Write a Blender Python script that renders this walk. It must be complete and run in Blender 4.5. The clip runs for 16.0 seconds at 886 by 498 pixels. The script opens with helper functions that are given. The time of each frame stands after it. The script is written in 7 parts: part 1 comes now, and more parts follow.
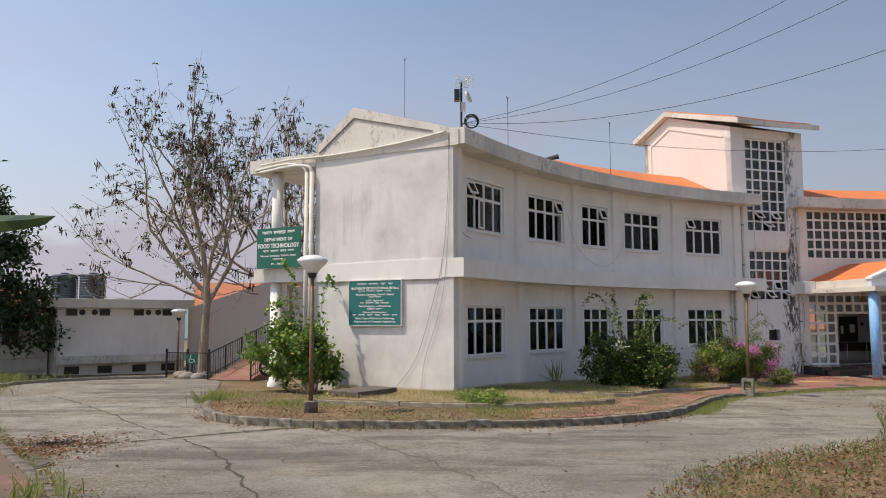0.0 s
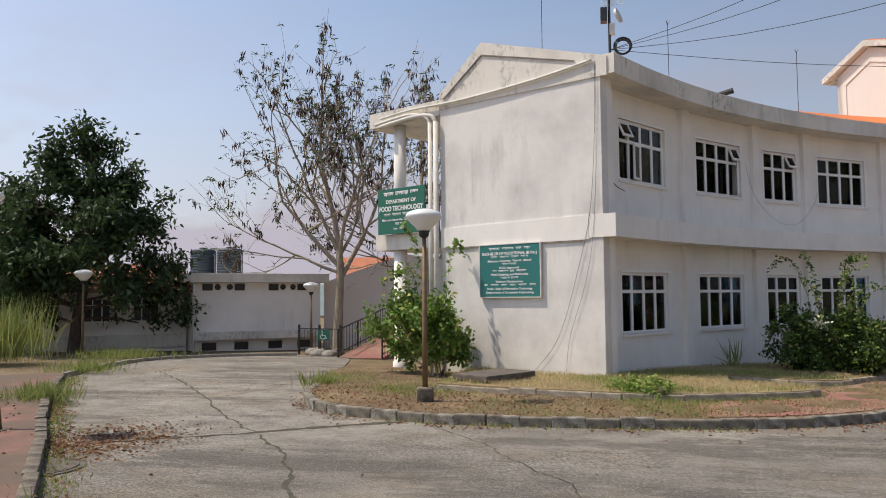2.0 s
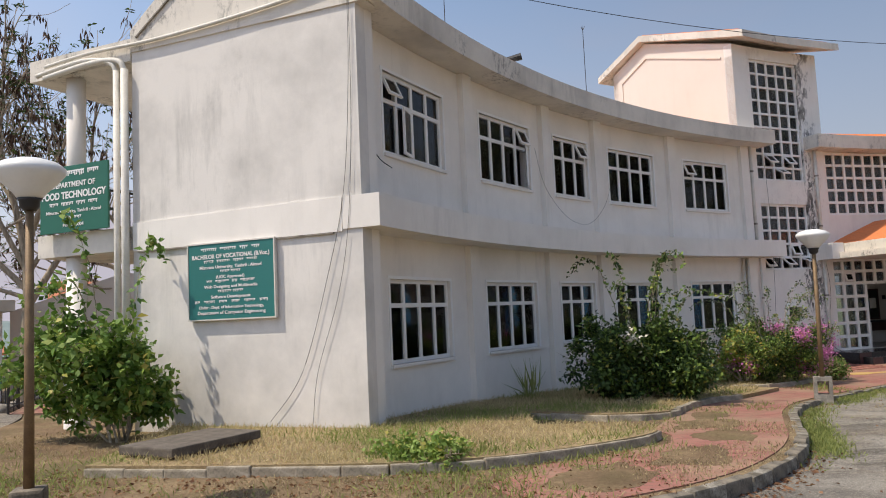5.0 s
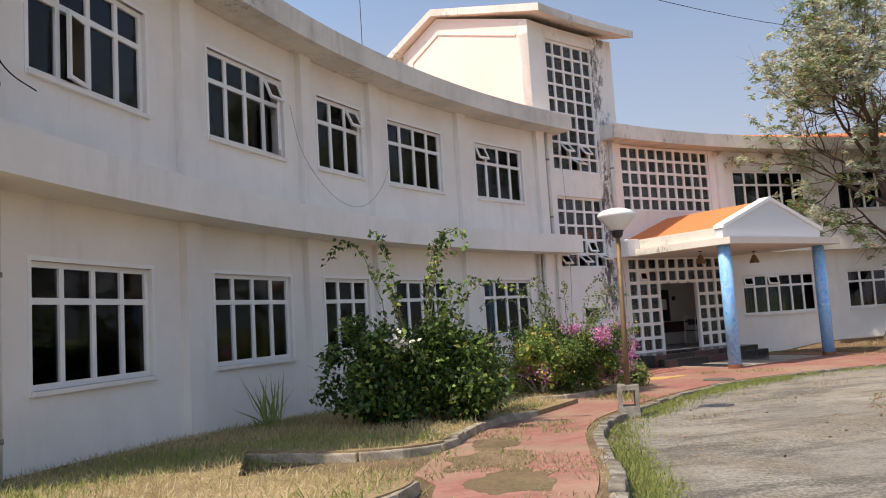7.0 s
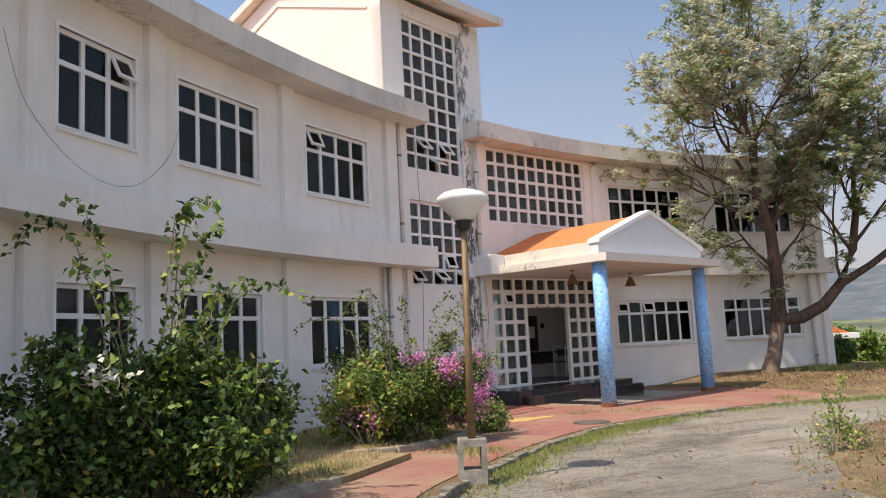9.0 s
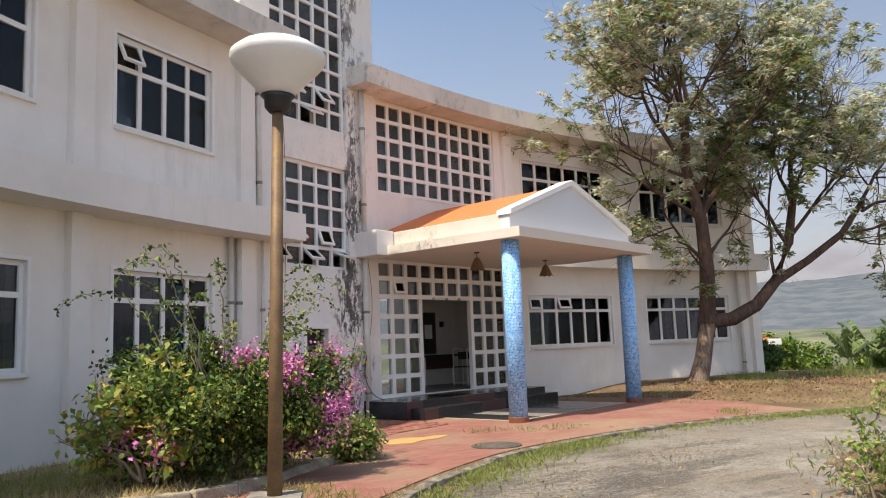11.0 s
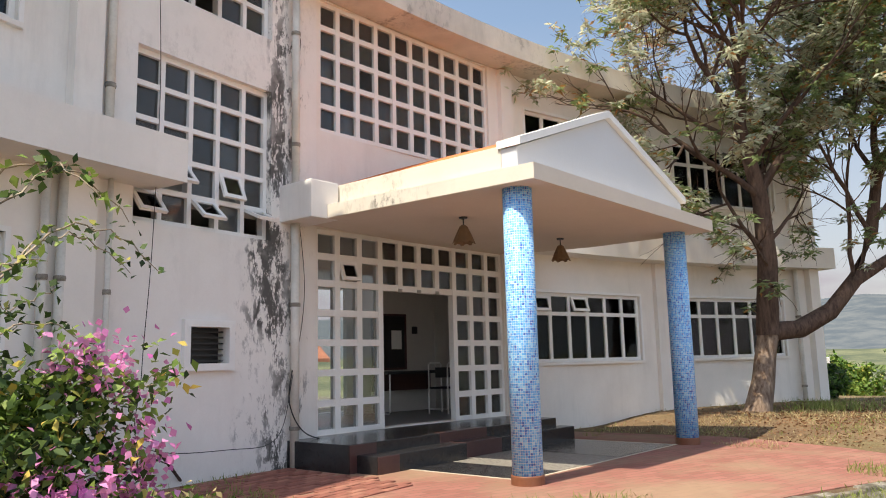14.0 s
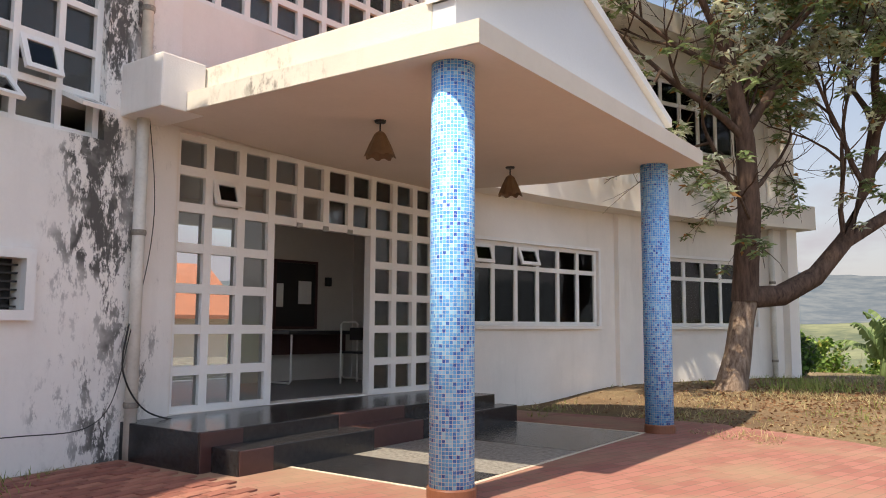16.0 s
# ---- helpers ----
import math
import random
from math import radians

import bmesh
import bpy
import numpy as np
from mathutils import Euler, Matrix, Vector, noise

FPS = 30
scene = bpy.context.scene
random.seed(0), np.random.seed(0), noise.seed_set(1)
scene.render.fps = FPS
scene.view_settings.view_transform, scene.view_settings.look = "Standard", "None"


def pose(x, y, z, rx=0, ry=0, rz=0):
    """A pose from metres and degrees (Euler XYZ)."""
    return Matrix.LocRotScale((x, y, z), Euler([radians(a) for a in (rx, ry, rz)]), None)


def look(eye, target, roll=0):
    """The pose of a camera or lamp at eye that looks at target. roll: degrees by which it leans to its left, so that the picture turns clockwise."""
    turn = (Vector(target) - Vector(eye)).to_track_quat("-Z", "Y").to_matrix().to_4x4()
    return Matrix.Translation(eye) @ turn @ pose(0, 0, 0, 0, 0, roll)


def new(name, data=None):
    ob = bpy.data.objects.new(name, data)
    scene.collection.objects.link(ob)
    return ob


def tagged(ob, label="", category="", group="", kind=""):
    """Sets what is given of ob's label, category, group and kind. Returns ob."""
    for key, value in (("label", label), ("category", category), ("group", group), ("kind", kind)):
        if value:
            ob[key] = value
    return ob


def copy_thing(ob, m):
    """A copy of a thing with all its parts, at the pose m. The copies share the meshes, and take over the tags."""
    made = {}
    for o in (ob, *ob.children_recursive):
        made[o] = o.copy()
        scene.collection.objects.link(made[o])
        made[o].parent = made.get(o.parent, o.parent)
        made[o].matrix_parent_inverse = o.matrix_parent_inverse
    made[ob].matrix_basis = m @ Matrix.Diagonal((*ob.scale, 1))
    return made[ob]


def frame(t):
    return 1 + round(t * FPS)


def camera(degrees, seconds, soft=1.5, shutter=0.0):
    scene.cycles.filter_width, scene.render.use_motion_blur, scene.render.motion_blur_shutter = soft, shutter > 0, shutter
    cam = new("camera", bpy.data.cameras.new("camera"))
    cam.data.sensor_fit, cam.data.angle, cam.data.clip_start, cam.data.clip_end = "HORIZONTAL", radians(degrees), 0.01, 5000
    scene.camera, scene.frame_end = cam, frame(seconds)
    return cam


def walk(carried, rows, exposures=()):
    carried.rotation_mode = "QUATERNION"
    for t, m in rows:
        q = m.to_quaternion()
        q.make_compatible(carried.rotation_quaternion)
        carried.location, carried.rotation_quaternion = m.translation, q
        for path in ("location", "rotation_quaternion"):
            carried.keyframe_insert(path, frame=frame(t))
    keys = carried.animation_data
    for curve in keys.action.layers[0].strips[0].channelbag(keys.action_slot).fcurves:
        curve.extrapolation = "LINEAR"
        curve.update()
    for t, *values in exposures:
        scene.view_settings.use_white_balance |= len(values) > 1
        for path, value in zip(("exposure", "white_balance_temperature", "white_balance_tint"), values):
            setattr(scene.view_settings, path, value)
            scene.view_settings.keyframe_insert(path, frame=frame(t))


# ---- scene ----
EXPO, SKY, SUNP, HAZE = 0.28, 0.15, 3.05, (2.48, 2.5, 3.12, 1)
cam = camera(60.2, 16.0, 1.0)
METRES, EYE, TILT, LEAN, TURN = 26.0, 1.85, 0.0, 0.0, 0.0
ROWS = [
    (0.0, 0.0, 0.0, 0.0, 0.01, 5.2, 0.16),
    (0.5, 0.0038, 0.0276, -0.0014, 1.94, 6.16, 0.21),
    (1.0, 0.0068, 0.0574, -0.004, 7.25, 4.72, 0.55),
    (1.5, 0.0075, 0.0857, -0.0045, 10.3, 4.31, 0.98),
    (2.0, 0.006, 0.1138, -0.0055, 11.57, 3.56, 0.51),
    (2.5, 0.0056, 0.1415, -0.0059, 10.89, 3.07, 0.5),
    (3.0, 0.0066, 0.169, -0.0072, 8.63, 2.73, 1.02),
    (3.5, 0.006, 0.1985, -0.0079, 6.06, 4.24, 1.22),
    (4.0, 0.005, 0.2312, -0.0084, 5.38, 5.77, 1.38),
    (4.5, 0.0078, 0.2633, -0.01, 3.03, 5.03, 1.92),
    (5.0, 0.015, 0.295, -0.0106, -4.95, 5.07, 2.57),
]
PATH = [
    (7.3, (2.26, 11.22, 1.317), (2.975, 13.079, 1.497), -3.5),
    (7.5, (2.483, 11.493, 1.305), (3.237, 13.337, 1.481), -3.4),
    (8.0, (3.043, 12.206, 1.292), (3.866, 14.021, 1.459), -2.9),
    (8.5, (3.559, 12.923, 1.259), (4.453, 14.699, 1.474), -3.1),
    (9.0, (4.085, 13.63, 1.226), (5.04, 15.37, 1.468), -2.9),
    (9.5, (4.643, 14.276, 1.208), (5.665, 15.971, 1.497), -3.2),
    (10.0, (5.24, 14.986, 1.148), (6.336, 16.636, 1.425), -3.6),
    (10.2, (5.475, 15.298, 1.123), (6.588, 16.937, 1.395), -3.5),
    (12.3, (7.712, 18.245, 0.881), (8.901, 19.837, 1.106), -0.9),
    (12.5, (7.892, 18.502, 0.891), (9.058, 20.11, 1.129), -1.0),
    (13.0, (8.355, 19.232, 0.93), (9.367, 20.939, 1.184), -1.3),
    (13.5, (8.819, 19.833, 0.955), (9.805, 21.553, 1.221), -1.4),
    (14.0, (9.384, 20.363, 0.956), (10.568, 21.949, 1.248), -1.4),
    (14.5, (9.919, 20.864, 0.933), (11.248, 22.333, 1.212), -0.9),
    (15.0, (10.424, 21.336, 0.919), (11.798, 22.767, 1.174), -0.8),
    (15.5, (10.865, 21.817, 0.911), (12.228, 23.262, 1.141), -0.3),
    (16.0, (11.213, 22.245, 0.902), (12.517, 23.749, 1.1), 0.3),
]
walk(cam, [(t, pose(0, 0, EYE, TILT, LEAN, TURN) @ pose(METRES * x, METRES * y, METRES * z, 90 + pitch, roll, yaw)) for t, x, y, z, yaw, pitch, roll in ROWS]
     + [(t, look(eye, target, roll)) for t, eye, target, roll in PATH],
     exposures=[(t, EXPO + e, kelvin, tint) for t, e, kelvin, tint in ((0.0, -0.02, 7200, 12.0), (3.0, -0.02, 7200, 12.0), (5.0, 0.1, 7200, 11.5), (7.5, 0.46, 7300, 13.0), (8.5, 0.46, 7300, 13.0), (10.0, 0.46, 7350, 13.0), (12.5, 0.72, 7700, 8.5), (14.0, 0.74, 7650, 8.5), (16.0, 0.78, 7750, 11.0))])

# ---- light ----
SUN_FROM = Vector((-0.984, -0.18, 0.0)).normalized()
SUN_ELEV = radians(59.7)
world = bpy.data.worlds.new("world")
scene.world = world
world.use_nodes = True
wn = world.node_tree.nodes
wl = world.node_tree.links
sky = wn.new("ShaderNodeTexSky")
sky.sky_type = 'NISHITA'
sky.sun_disc = False
sky.sun_elevation = SUN_ELEV
sky.sun_rotation = math.atan2(SUN_FROM.x, SUN_FROM.y)
sky.air_density, sky.dust_density, sky.ozone_density = 1.0, 1.0, 1.5
wn["Background"].inputs["Strength"].default_value = SKY
wco = wn.new("ShaderNodeTexCoord")
wsep = wn.new("ShaderNodeSeparateXYZ")
wl.new(wco.outputs["Generated"], wsep.inputs[0])
wmap = wn.new("ShaderNodeMapping")
wmap.inputs["Scale"].default_value = (1.0, 1.0, 2.6)
wl.new(wco.outputs["Generated"], wmap.inputs["Vector"])
cloud = wn.new("ShaderNodeTexNoise")
cloud.inputs["Scale"].default_value, cloud.inputs["Detail"].default_value = 2.6, 6.0
wl.new(wmap.outputs["Vector"], cloud.inputs["Vector"])
puff = wn.new("ShaderNodeMapRange")
puff.inputs["From Min"].default_value, puff.inputs["From Max"].default_value = 0.50, 0.72
wl.new(cloud.outputs["Fac"], puff.inputs["Value"])
low_sky = wn.new("ShaderNodeMapRange")
low_sky.inputs["From Min"].default_value, low_sky.inputs["From Max"].default_value = 0.42, 0.02
wl.new(wsep.outputs[2], low_sky.inputs["Value"])
both = wn.new("ShaderNodeMath")
both.operation = 'MULTIPLY'
wl.new(puff.outputs[0], both.inputs[0])
wl.new(low_sky.outputs[0], both.inputs[1])
haze = wn.new("ShaderNodeMath")
haze.operation = 'MULTIPLY_ADD'
haze.use_clamp = True
haze.inputs[1].default_value = 0.85
wl.new(low_sky.outputs[0], haze.inputs[0])
wl.new(both.outputs[0], haze.inputs[2])
veil = wn.new("ShaderNodeMix")
veil.data_type = 'RGBA'
veil.inputs[7].default_value = HAZE
wl.new(haze.outputs[0], veil.inputs[0])
sunward = wn.new("ShaderNodeVectorMath")
sunward.operation = 'DOT_PRODUCT'
sunward.inputs[1].default_value = SUN_FROM
wl.new(wco.outputs["Generated"], sunward.inputs[0])
glare = wn.new("ShaderNodeMath")
glare.operation = 'MULTIPLY_ADD'
glare.inputs[1].default_value, glare.inputs[2].default_value = 0.34, 1.0
wl.new(sunward.outputs["Value"], glare.inputs[0])
bright = wn.new("ShaderNodeVectorMath")
bright.operation = 'SCALE'
wl.new(sky.outputs["Color"], veil.inputs[6])
wl.new(veil.outputs[2], bright.inputs[0])
wl.new(glare.outputs[0], bright.inputs["Scale"])
wl.new(bright.outputs[0], wn["Background"].inputs["Color"])
sun_data = bpy.data.lights.new("sun", 'SUN')
sun_data.energy, sun_data.angle, sun_data.color = SUNP, radians(0.6), (1.0, 0.95, 0.87)
sun_dir = Vector((SUN_FROM.x * math.cos(SUN_ELEV), SUN_FROM.y * math.cos(SUN_ELEV), math.sin(SUN_ELEV)))
sun = new("sun", sun_data)
sun.matrix_world = look(sun_dir * 50, (0, 0, 0))


# ---- materials ----
class Mat:
    """A small node builder round one Principled shader."""
    def __init__(self, name, rough=0.8, metal=0.0, spec=0.5):
        self.m = bpy.data.materials.new(name)
        self.m.use_nodes = True
        self.t = self.m.node_tree
        self.b = self.t.nodes["Principled BSDF"]
        self.b.inputs["Roughness"].default_value = rough
        self.b.inputs["Metallic"].default_value = metal
        self.b.inputs["Specular IOR Level"].default_value = spec
        self.co = self.t.nodes.new("ShaderNodeTexCoord")

    def n(self, kind, **kw):
        node = self.t.nodes.new(kind)
        for k, v in kw.items():
            if k in node.inputs:
                node.inputs[k].default_value = v
        return node

    def link(self, a, b):
        self.t.links.new(a, b)

    def coords(self, scale=(1, 1, 1)):
        mp = self.n("ShaderNodeMapping")
        mp.inputs["Scale"].default_value = scale
        self.link(self.co.outputs["Object"], mp.inputs["Vector"])
        return mp.outputs["Vector"]

    def noise(self, scale, detail=4.0, rough=0.55, squash=(1, 1, 1)):
        nd = self.n("ShaderNodeTexNoise", Scale=scale, Detail=detail, Roughness=rough)
        self.link(self.coords(squash), nd.inputs["Vector"])
        return nd.outputs["Fac"]

    def ramp(self, fac, stops):
        r = self.n("ShaderNodeValToRGB")
        el = r.color_ramp.elements
        while len(el) < len(stops):
            el.new(0.5)
        for e, (p, c) in zip(el, stops):
            e.position = p
            e.color = (*c, 1) if len(c) == 3 else c
        self.link(fac, r.inputs["Fac"])
        return r.outputs["Color"]

    def mask(self, fac, lo, hi):
        return self.ramp(fac, [(lo, (0, 0, 0)), (hi, (1, 1, 1))])

    def mix(self, fac, a, b, mode='MIX'):
        x = self.n("ShaderNodeMix")
        x.data_type, x.blend_type = 'RGBA', mode
        for sock, v in ((x.inputs[0], fac), (x.inputs[6], a), (x.inputs[7], b)):
            if isinstance(v, (int, float)):
                sock.default_value = v
            elif isinstance(v, tuple):
                sock.default_value = (*v, 1)
            else:
                self.link(v, sock)
        return x.outputs[2]

    def math(self, op, a, b=0.0):
        x = self.n("ShaderNodeMath")
        x.operation = op
        for sock, v in ((x.inputs[0], a), (x.inputs[1], b)):
            if isinstance(v, (int, float)):
                sock.default_value = v
            else:
                self.link(v, sock)
        return x.outputs[0]

    def colour(self, c):
        if isinstance(c, tuple):
            self.b.inputs["Base Color"].default_value = (*c, 1)
        else:
            self.link(c, self.b.inputs["Base Color"])
        return self

    def bump(self, fac, strength=0.3, dist=0.01):
        bp = self.n("ShaderNodeBump", Strength=strength, Distance=dist)
        self.link(fac, bp.inputs["Height"])
        self.link(bp.outputs["Normal"], self.b.inputs["Normal"])
        return self

    def sep(self):
        s = self.n("ShaderNodeSeparateXYZ")
        self.link(self.co.outputs["Object"], s.inputs[0])
        return s.outputs


def mat_wall(name, base, stain, amount=0.6, spots=0.0, run=None):
    """Painted plaster with soft grey clouds, vertical rain streaks and mildew."""
    m = Mat(name, 0.85, spec=0.25)
    cloud = m.mask(m.noise(0.7, 7, 0.62), 0.42, 0.72)
    streak = m.math('MULTIPLY', m.mask(m.noise(1.0, 7, 0.65, (3.6, 3.6, 0.55)), 0.50, 0.78), m.mask(m.noise(0.45, 4, 0.5), 0.42, 0.66))
    fine = m.noise(35, 3)
    c = m.mix(m.math('MULTIPLY', cloud, 0.45 * amount), base, stain)
    c = m.mix(m.math('MULTIPLY', streak, 0.65 * amount), c, stain)
    c = m.mix(m.math('MULTIPLY', m.mask(fine, 0.3, 0.8), 0.08), c, (base[0] * 0.7, base[1] * 0.7, base[2] * 0.68))
    if spots:
        patch = m.mask(m.noise(0.8, 3, 0.5, (1, 1, 0.5)), 0.5, 0.62)
        grit = m.mask(m.noise(9, 8, 0.75, (1, 1, 0.6)), 0.5, 0.62)
        c = m.mix(m.math('MULTIPLY', m.math('MULTIPLY', patch, grit), spots), c, (0.05, 0.05, 0.045))
        if run:
            s = m.sep()
            dx, dy = m.math('SUBTRACT', s[0], run[0]), m.math('SUBTRACT', s[1], run[1])
            dist = m.math('SQRT', m.math('ADD', m.math('MULTIPLY', dx, dx), m.math('MULTIPLY', dy, dy)))
            wide = m.math('ADD', dist, m.math('MULTIPLY', m.math('SUBTRACT', m.noise(1.1, 5, 0.6), 0.5), -1.8))
            near = m.ramp(wide, [(0.08, (1, 1, 1)), (0.52, (0, 0, 0))])
            rough_ = m.mask(m.math('ADD', m.math('MULTIPLY', near, 0.12), m.noise(7, 12, 0.8, (1, 1, 0.4))), 0.575, 0.61)
            c = m.mix(m.math('MULTIPLY', m.math('MULTIPLY', near, rough_), 0.9), c, (0.03, 0.03, 0.028))
        rust = m.mask(m.noise(2.3, 6, 0.7, (2, 2, 0.5)), 0.58, 0.75)
        c = m.mix(m.math('MULTIPLY', rust, 0.25 * spots), c, (0.42, 0.36, 0.28))
    return m.colour(c).bump(m.math('ADD', m.noise(60, 4), m.math('MULTIPLY', m.noise(4, 3), 2.0)), 0.25, 0.006).m


def mat_plain(name, base, rough=0.6, metal=0.0, vary=0.15, scale=8.0, dirt=None, spec=0.5):
    m = Mat(name, rough, metal, spec)
    dark = dirt or tuple(v * 0.6 for v in base)
    c = m.mix(m.math('MULTIPLY', m.mask(m.noise(scale, 5), 0.35, 0.75), vary * 2), base, dark)
    c = m.mix(m.math('MULTIPLY', m.mask(m.noise(scale * 9, 3), 0.45, 0.7), vary), c, dark)
    return m.colour(c).bump(m.noise(scale * 12, 3), 0.15, 0.003).m


def mat_leaf(name, base, other, dry=None, rough=0.55, thin=0.28):
    m = Mat(name, rough, spec=0.35)
    geo = m.n("ShaderNodeNewGeometry")
    stops = [(0.0, base), (0.6, other)]
    if dry:
        stops += [(0.86, other), (0.95, dry)]
    c = m.ramp(geo.outputs["Random Per Island"], stops)
    m.colour(c)
    tr = m.n("ShaderNodeBsdfTranslucent")
    m.link(c, tr.inputs["Color"])
    mixs = m.n("ShaderNodeMixShader", Fac=thin)
    out = m.t.nodes["Material Output"]
    m.link(m.b.outputs[0], mixs.inputs[1])
    m.link(tr.outputs[0], mixs.inputs[2])
    m.link(mixs.outputs[0], out.inputs["Surface"])
    return m.m


def mat_glass(name, tint, dust=0.0):
    m = Mat(name, 0.03)
    t = m.t
    clear = m.n("ShaderNodeBsdfTransparent")
    clear.inputs["Color"].default_value = (*tint, 1)
    gloss = m.n("ShaderNodeBsdfGlossy", Roughness=0.03)
    fr = m.n("ShaderNodeFresnel", IOR=1.46)
    bp = m.n("ShaderNodeBump", Strength=0.06, Distance=0.02)
    m.link(m.noise(2.5, 2), bp.inputs["Height"])
    m.link(bp.outputs["Normal"], gloss.inputs["Normal"])
    mx = m.n("ShaderNodeMixShader")
    m.link(fr.outputs[0], mx.inputs[0])
    m.link(clear.outputs[0], mx.inputs[1])
    m.link(gloss.outputs[0], mx.inputs[2])
    out_sh = mx.outputs[0]
    if dust:
        film = m.n("ShaderNodeBsdfDiffuse")
        film.inputs["Color"].default_value = (0.42, 0.40, 0.37, 1)
        mx2 = m.n("ShaderNodeMixShader")
        m.link(m.math('MULTIPLY', m.math('ADD', m.noise(1.4, 5), 0.35), dust), mx2.inputs[0])
        m.link(out_sh, mx2.inputs[1])
        m.link(film.outputs[0], mx2.inputs[2])
        out_sh = mx2.outputs[0]
    t.nodes.remove(m.b)
    m.link(out_sh, t.nodes["Material Output"].inputs["Surface"])
    return m.m


def mat_concrete_road():
    """Worn concrete: pale laitance, dark damp stains, exposed stones and thin dirt."""
    m = Mat("road_concrete", 0.92, spec=0.15)
    big = m.noise(0.22, 6, 0.62)
    fine = m.noise(60, 6, 0.85)
    c = m.ramp(big, [(0.36, (0.21, 0.188, 0.158)), (0.5, (0.32, 0.29, 0.245)), (0.62, (0.41, 0.375, 0.315))])
    c = m.mix(m.math('MULTIPLY', m.mask(m.noise(1.7, 7, 0.7), 0.48, 0.6), 0.45), c, (0.13, 0.118, 0.103))
    c = m.mix(m.math('MULTIPLY', m.mask(m.noise(0.42, 10, 0.78), 0.51, 0.58), 0.55), c, (0.32, 0.26, 0.185))
    c = m.mix(m.math('MULTIPLY', m.mask(m.noise(0.55, 8, 0.78, (0.35, 1.2, 1)), 0.52, 0.58), 0.75), c, (0.125, 0.11, 0.093))
    c = m.mix(m.math('MULTIPLY', m.mask(m.noise(7, 9, 0.85), 0.5, 0.58), 0.32), c, (0.13, 0.117, 0.1))
    stone = m.n("ShaderNodeTexVoronoi", Scale=26.0)
    m.link(m.coords(), stone.inputs["Vector"])
    c = m.mix(m.math('MULTIPLY', m.math('MULTIPLY', m.mask(stone.outputs["Distance"], 0.45, 0.65), m.mask(m.noise(0.35, 5, 0.6), 0.44, 0.56)), 0.5), c, (0.085, 0.075, 0.063))
    c = m.mix(m.math('MULTIPLY', m.mask(m.noise(30, 6, 0.8), 0.5, 0.6), 0.35), c, (0.085, 0.077, 0.066))
    c = m.mix(m.math('MULTIPLY', m.mask(m.noise(48, 4, 0.7, (1.1, 1, 1)), 0.54, 0.64), 0.6), c, (0.5, 0.47, 0.41))
    return m.colour(c).bump(m.math('ADD', fine, m.math('MULTIPLY', m.noise(14, 7, 0.75), 1.8)), 0.9, 0.018).m


def mat_ground(name, a, b, c3, green):
    m = Mat(name, 0.95, spec=0.1)
    c = m.ramp(m.noise(0.9, 6, 0.65), [(0.3, a), (0.5, b), (0.7, c3)])
    c = m.mix(m.math('MULTIPLY', m.mask(m.noise(0.5, 5, 0.6), 0.5, 0.65), 0.6), c, green)
    c = m.mix(m.math('MULTIPLY', m.mask(m.noise(22, 6, 0.75), 0.42, 0.62), 0.55), c, tuple(v * 0.45 for v in b))
    return m.colour(c).bump(m.math('ADD', m.noise(30, 6, 0.7), m.noise(6, 4)), 0.8, 0.03).m


def mat_pavers(name, soil=0.55, tone=(0.46, 0.33, 0.22), reach=(0.45, 0.7)):
    m = Mat(name, 0.85, spec=0.25)
    br = m.n("ShaderNodeTexBrick", Scale=1.0)
    br.inputs["Brick Width"].default_value = 0.23
    br.inputs["Row Height"].default_value = 0.115
    br.inputs["Mortar Size"].default_value = 0.006
    br.inputs["Color1"].default_value = (0.27, 0.112, 0.09, 1)
    br.inputs["Color2"].default_value = (0.35, 0.155, 0.125, 1)
    br.inputs["Mortar"].default_value = (0.2, 0.12, 0.09, 1)
    m.link(m.coords(), br.inputs["Vector"])
    c = m.mix(m.math('MULTIPLY', m.mask(m.noise(0.7, 6, 0.65), *reach), soil), br.outputs["Color"], tone)
    c = m.mix(m.math('MULTIPLY', m.mask(m.noise(2.8, 6, 0.7), 0.5, 0.7), 0.35), c, (0.2, 0.11, 0.08))
    return m.colour(c).bump(br.outputs["Fac"], 0.35, -0.006).m


def mat_mosaic(name, r):
    """Small square glass tiles in mixed blues round a column."""
    m = Mat(name, 0.42, spec=0.22)
    s = m.sep()
    tile = 0.025
    around = m.math('DIVIDE', m.math('MULTIPLY', m.math('ARCTAN2', s[1], s[0]), r), tile)
    upward = m.math('DIVIDE', s[2], tile)
    cell = m.n("ShaderNodeCombineXYZ")
    m.link(m.math('FLOOR', around), cell.inputs[0])
    m.link(m.math('FLOOR', upward), cell.inputs[1])
    wn_ = m.n("ShaderNodeTexWhiteNoise")
    wn_.noise_dimensions = '3D'
    m.link(cell.outputs[0], wn_.inputs["Vector"])
    c = m.ramp(wn_.outputs["Value"], [(0.0, (0.025, 0.10, 0.46)), (0.10, (0.05, 0.22, 0.66)), (0.3, (0.09, 0.39, 0.80)), (0.75, (0.14, 0.49, 0.86)), (0.97, (0.32, 0.67, 0.90))])
    edge = m.math('MINIMUM', m.math('PINGPONG', around, 0.5), m.math('PINGPONG', upward, 0.5))
    joint = m.math('LESS_THAN', edge, 0.06)
    c = m.mix(joint, c, (0.70, 0.74, 0.77))
    return m.colour(c).bump(joint, 0.4, -0.003).m


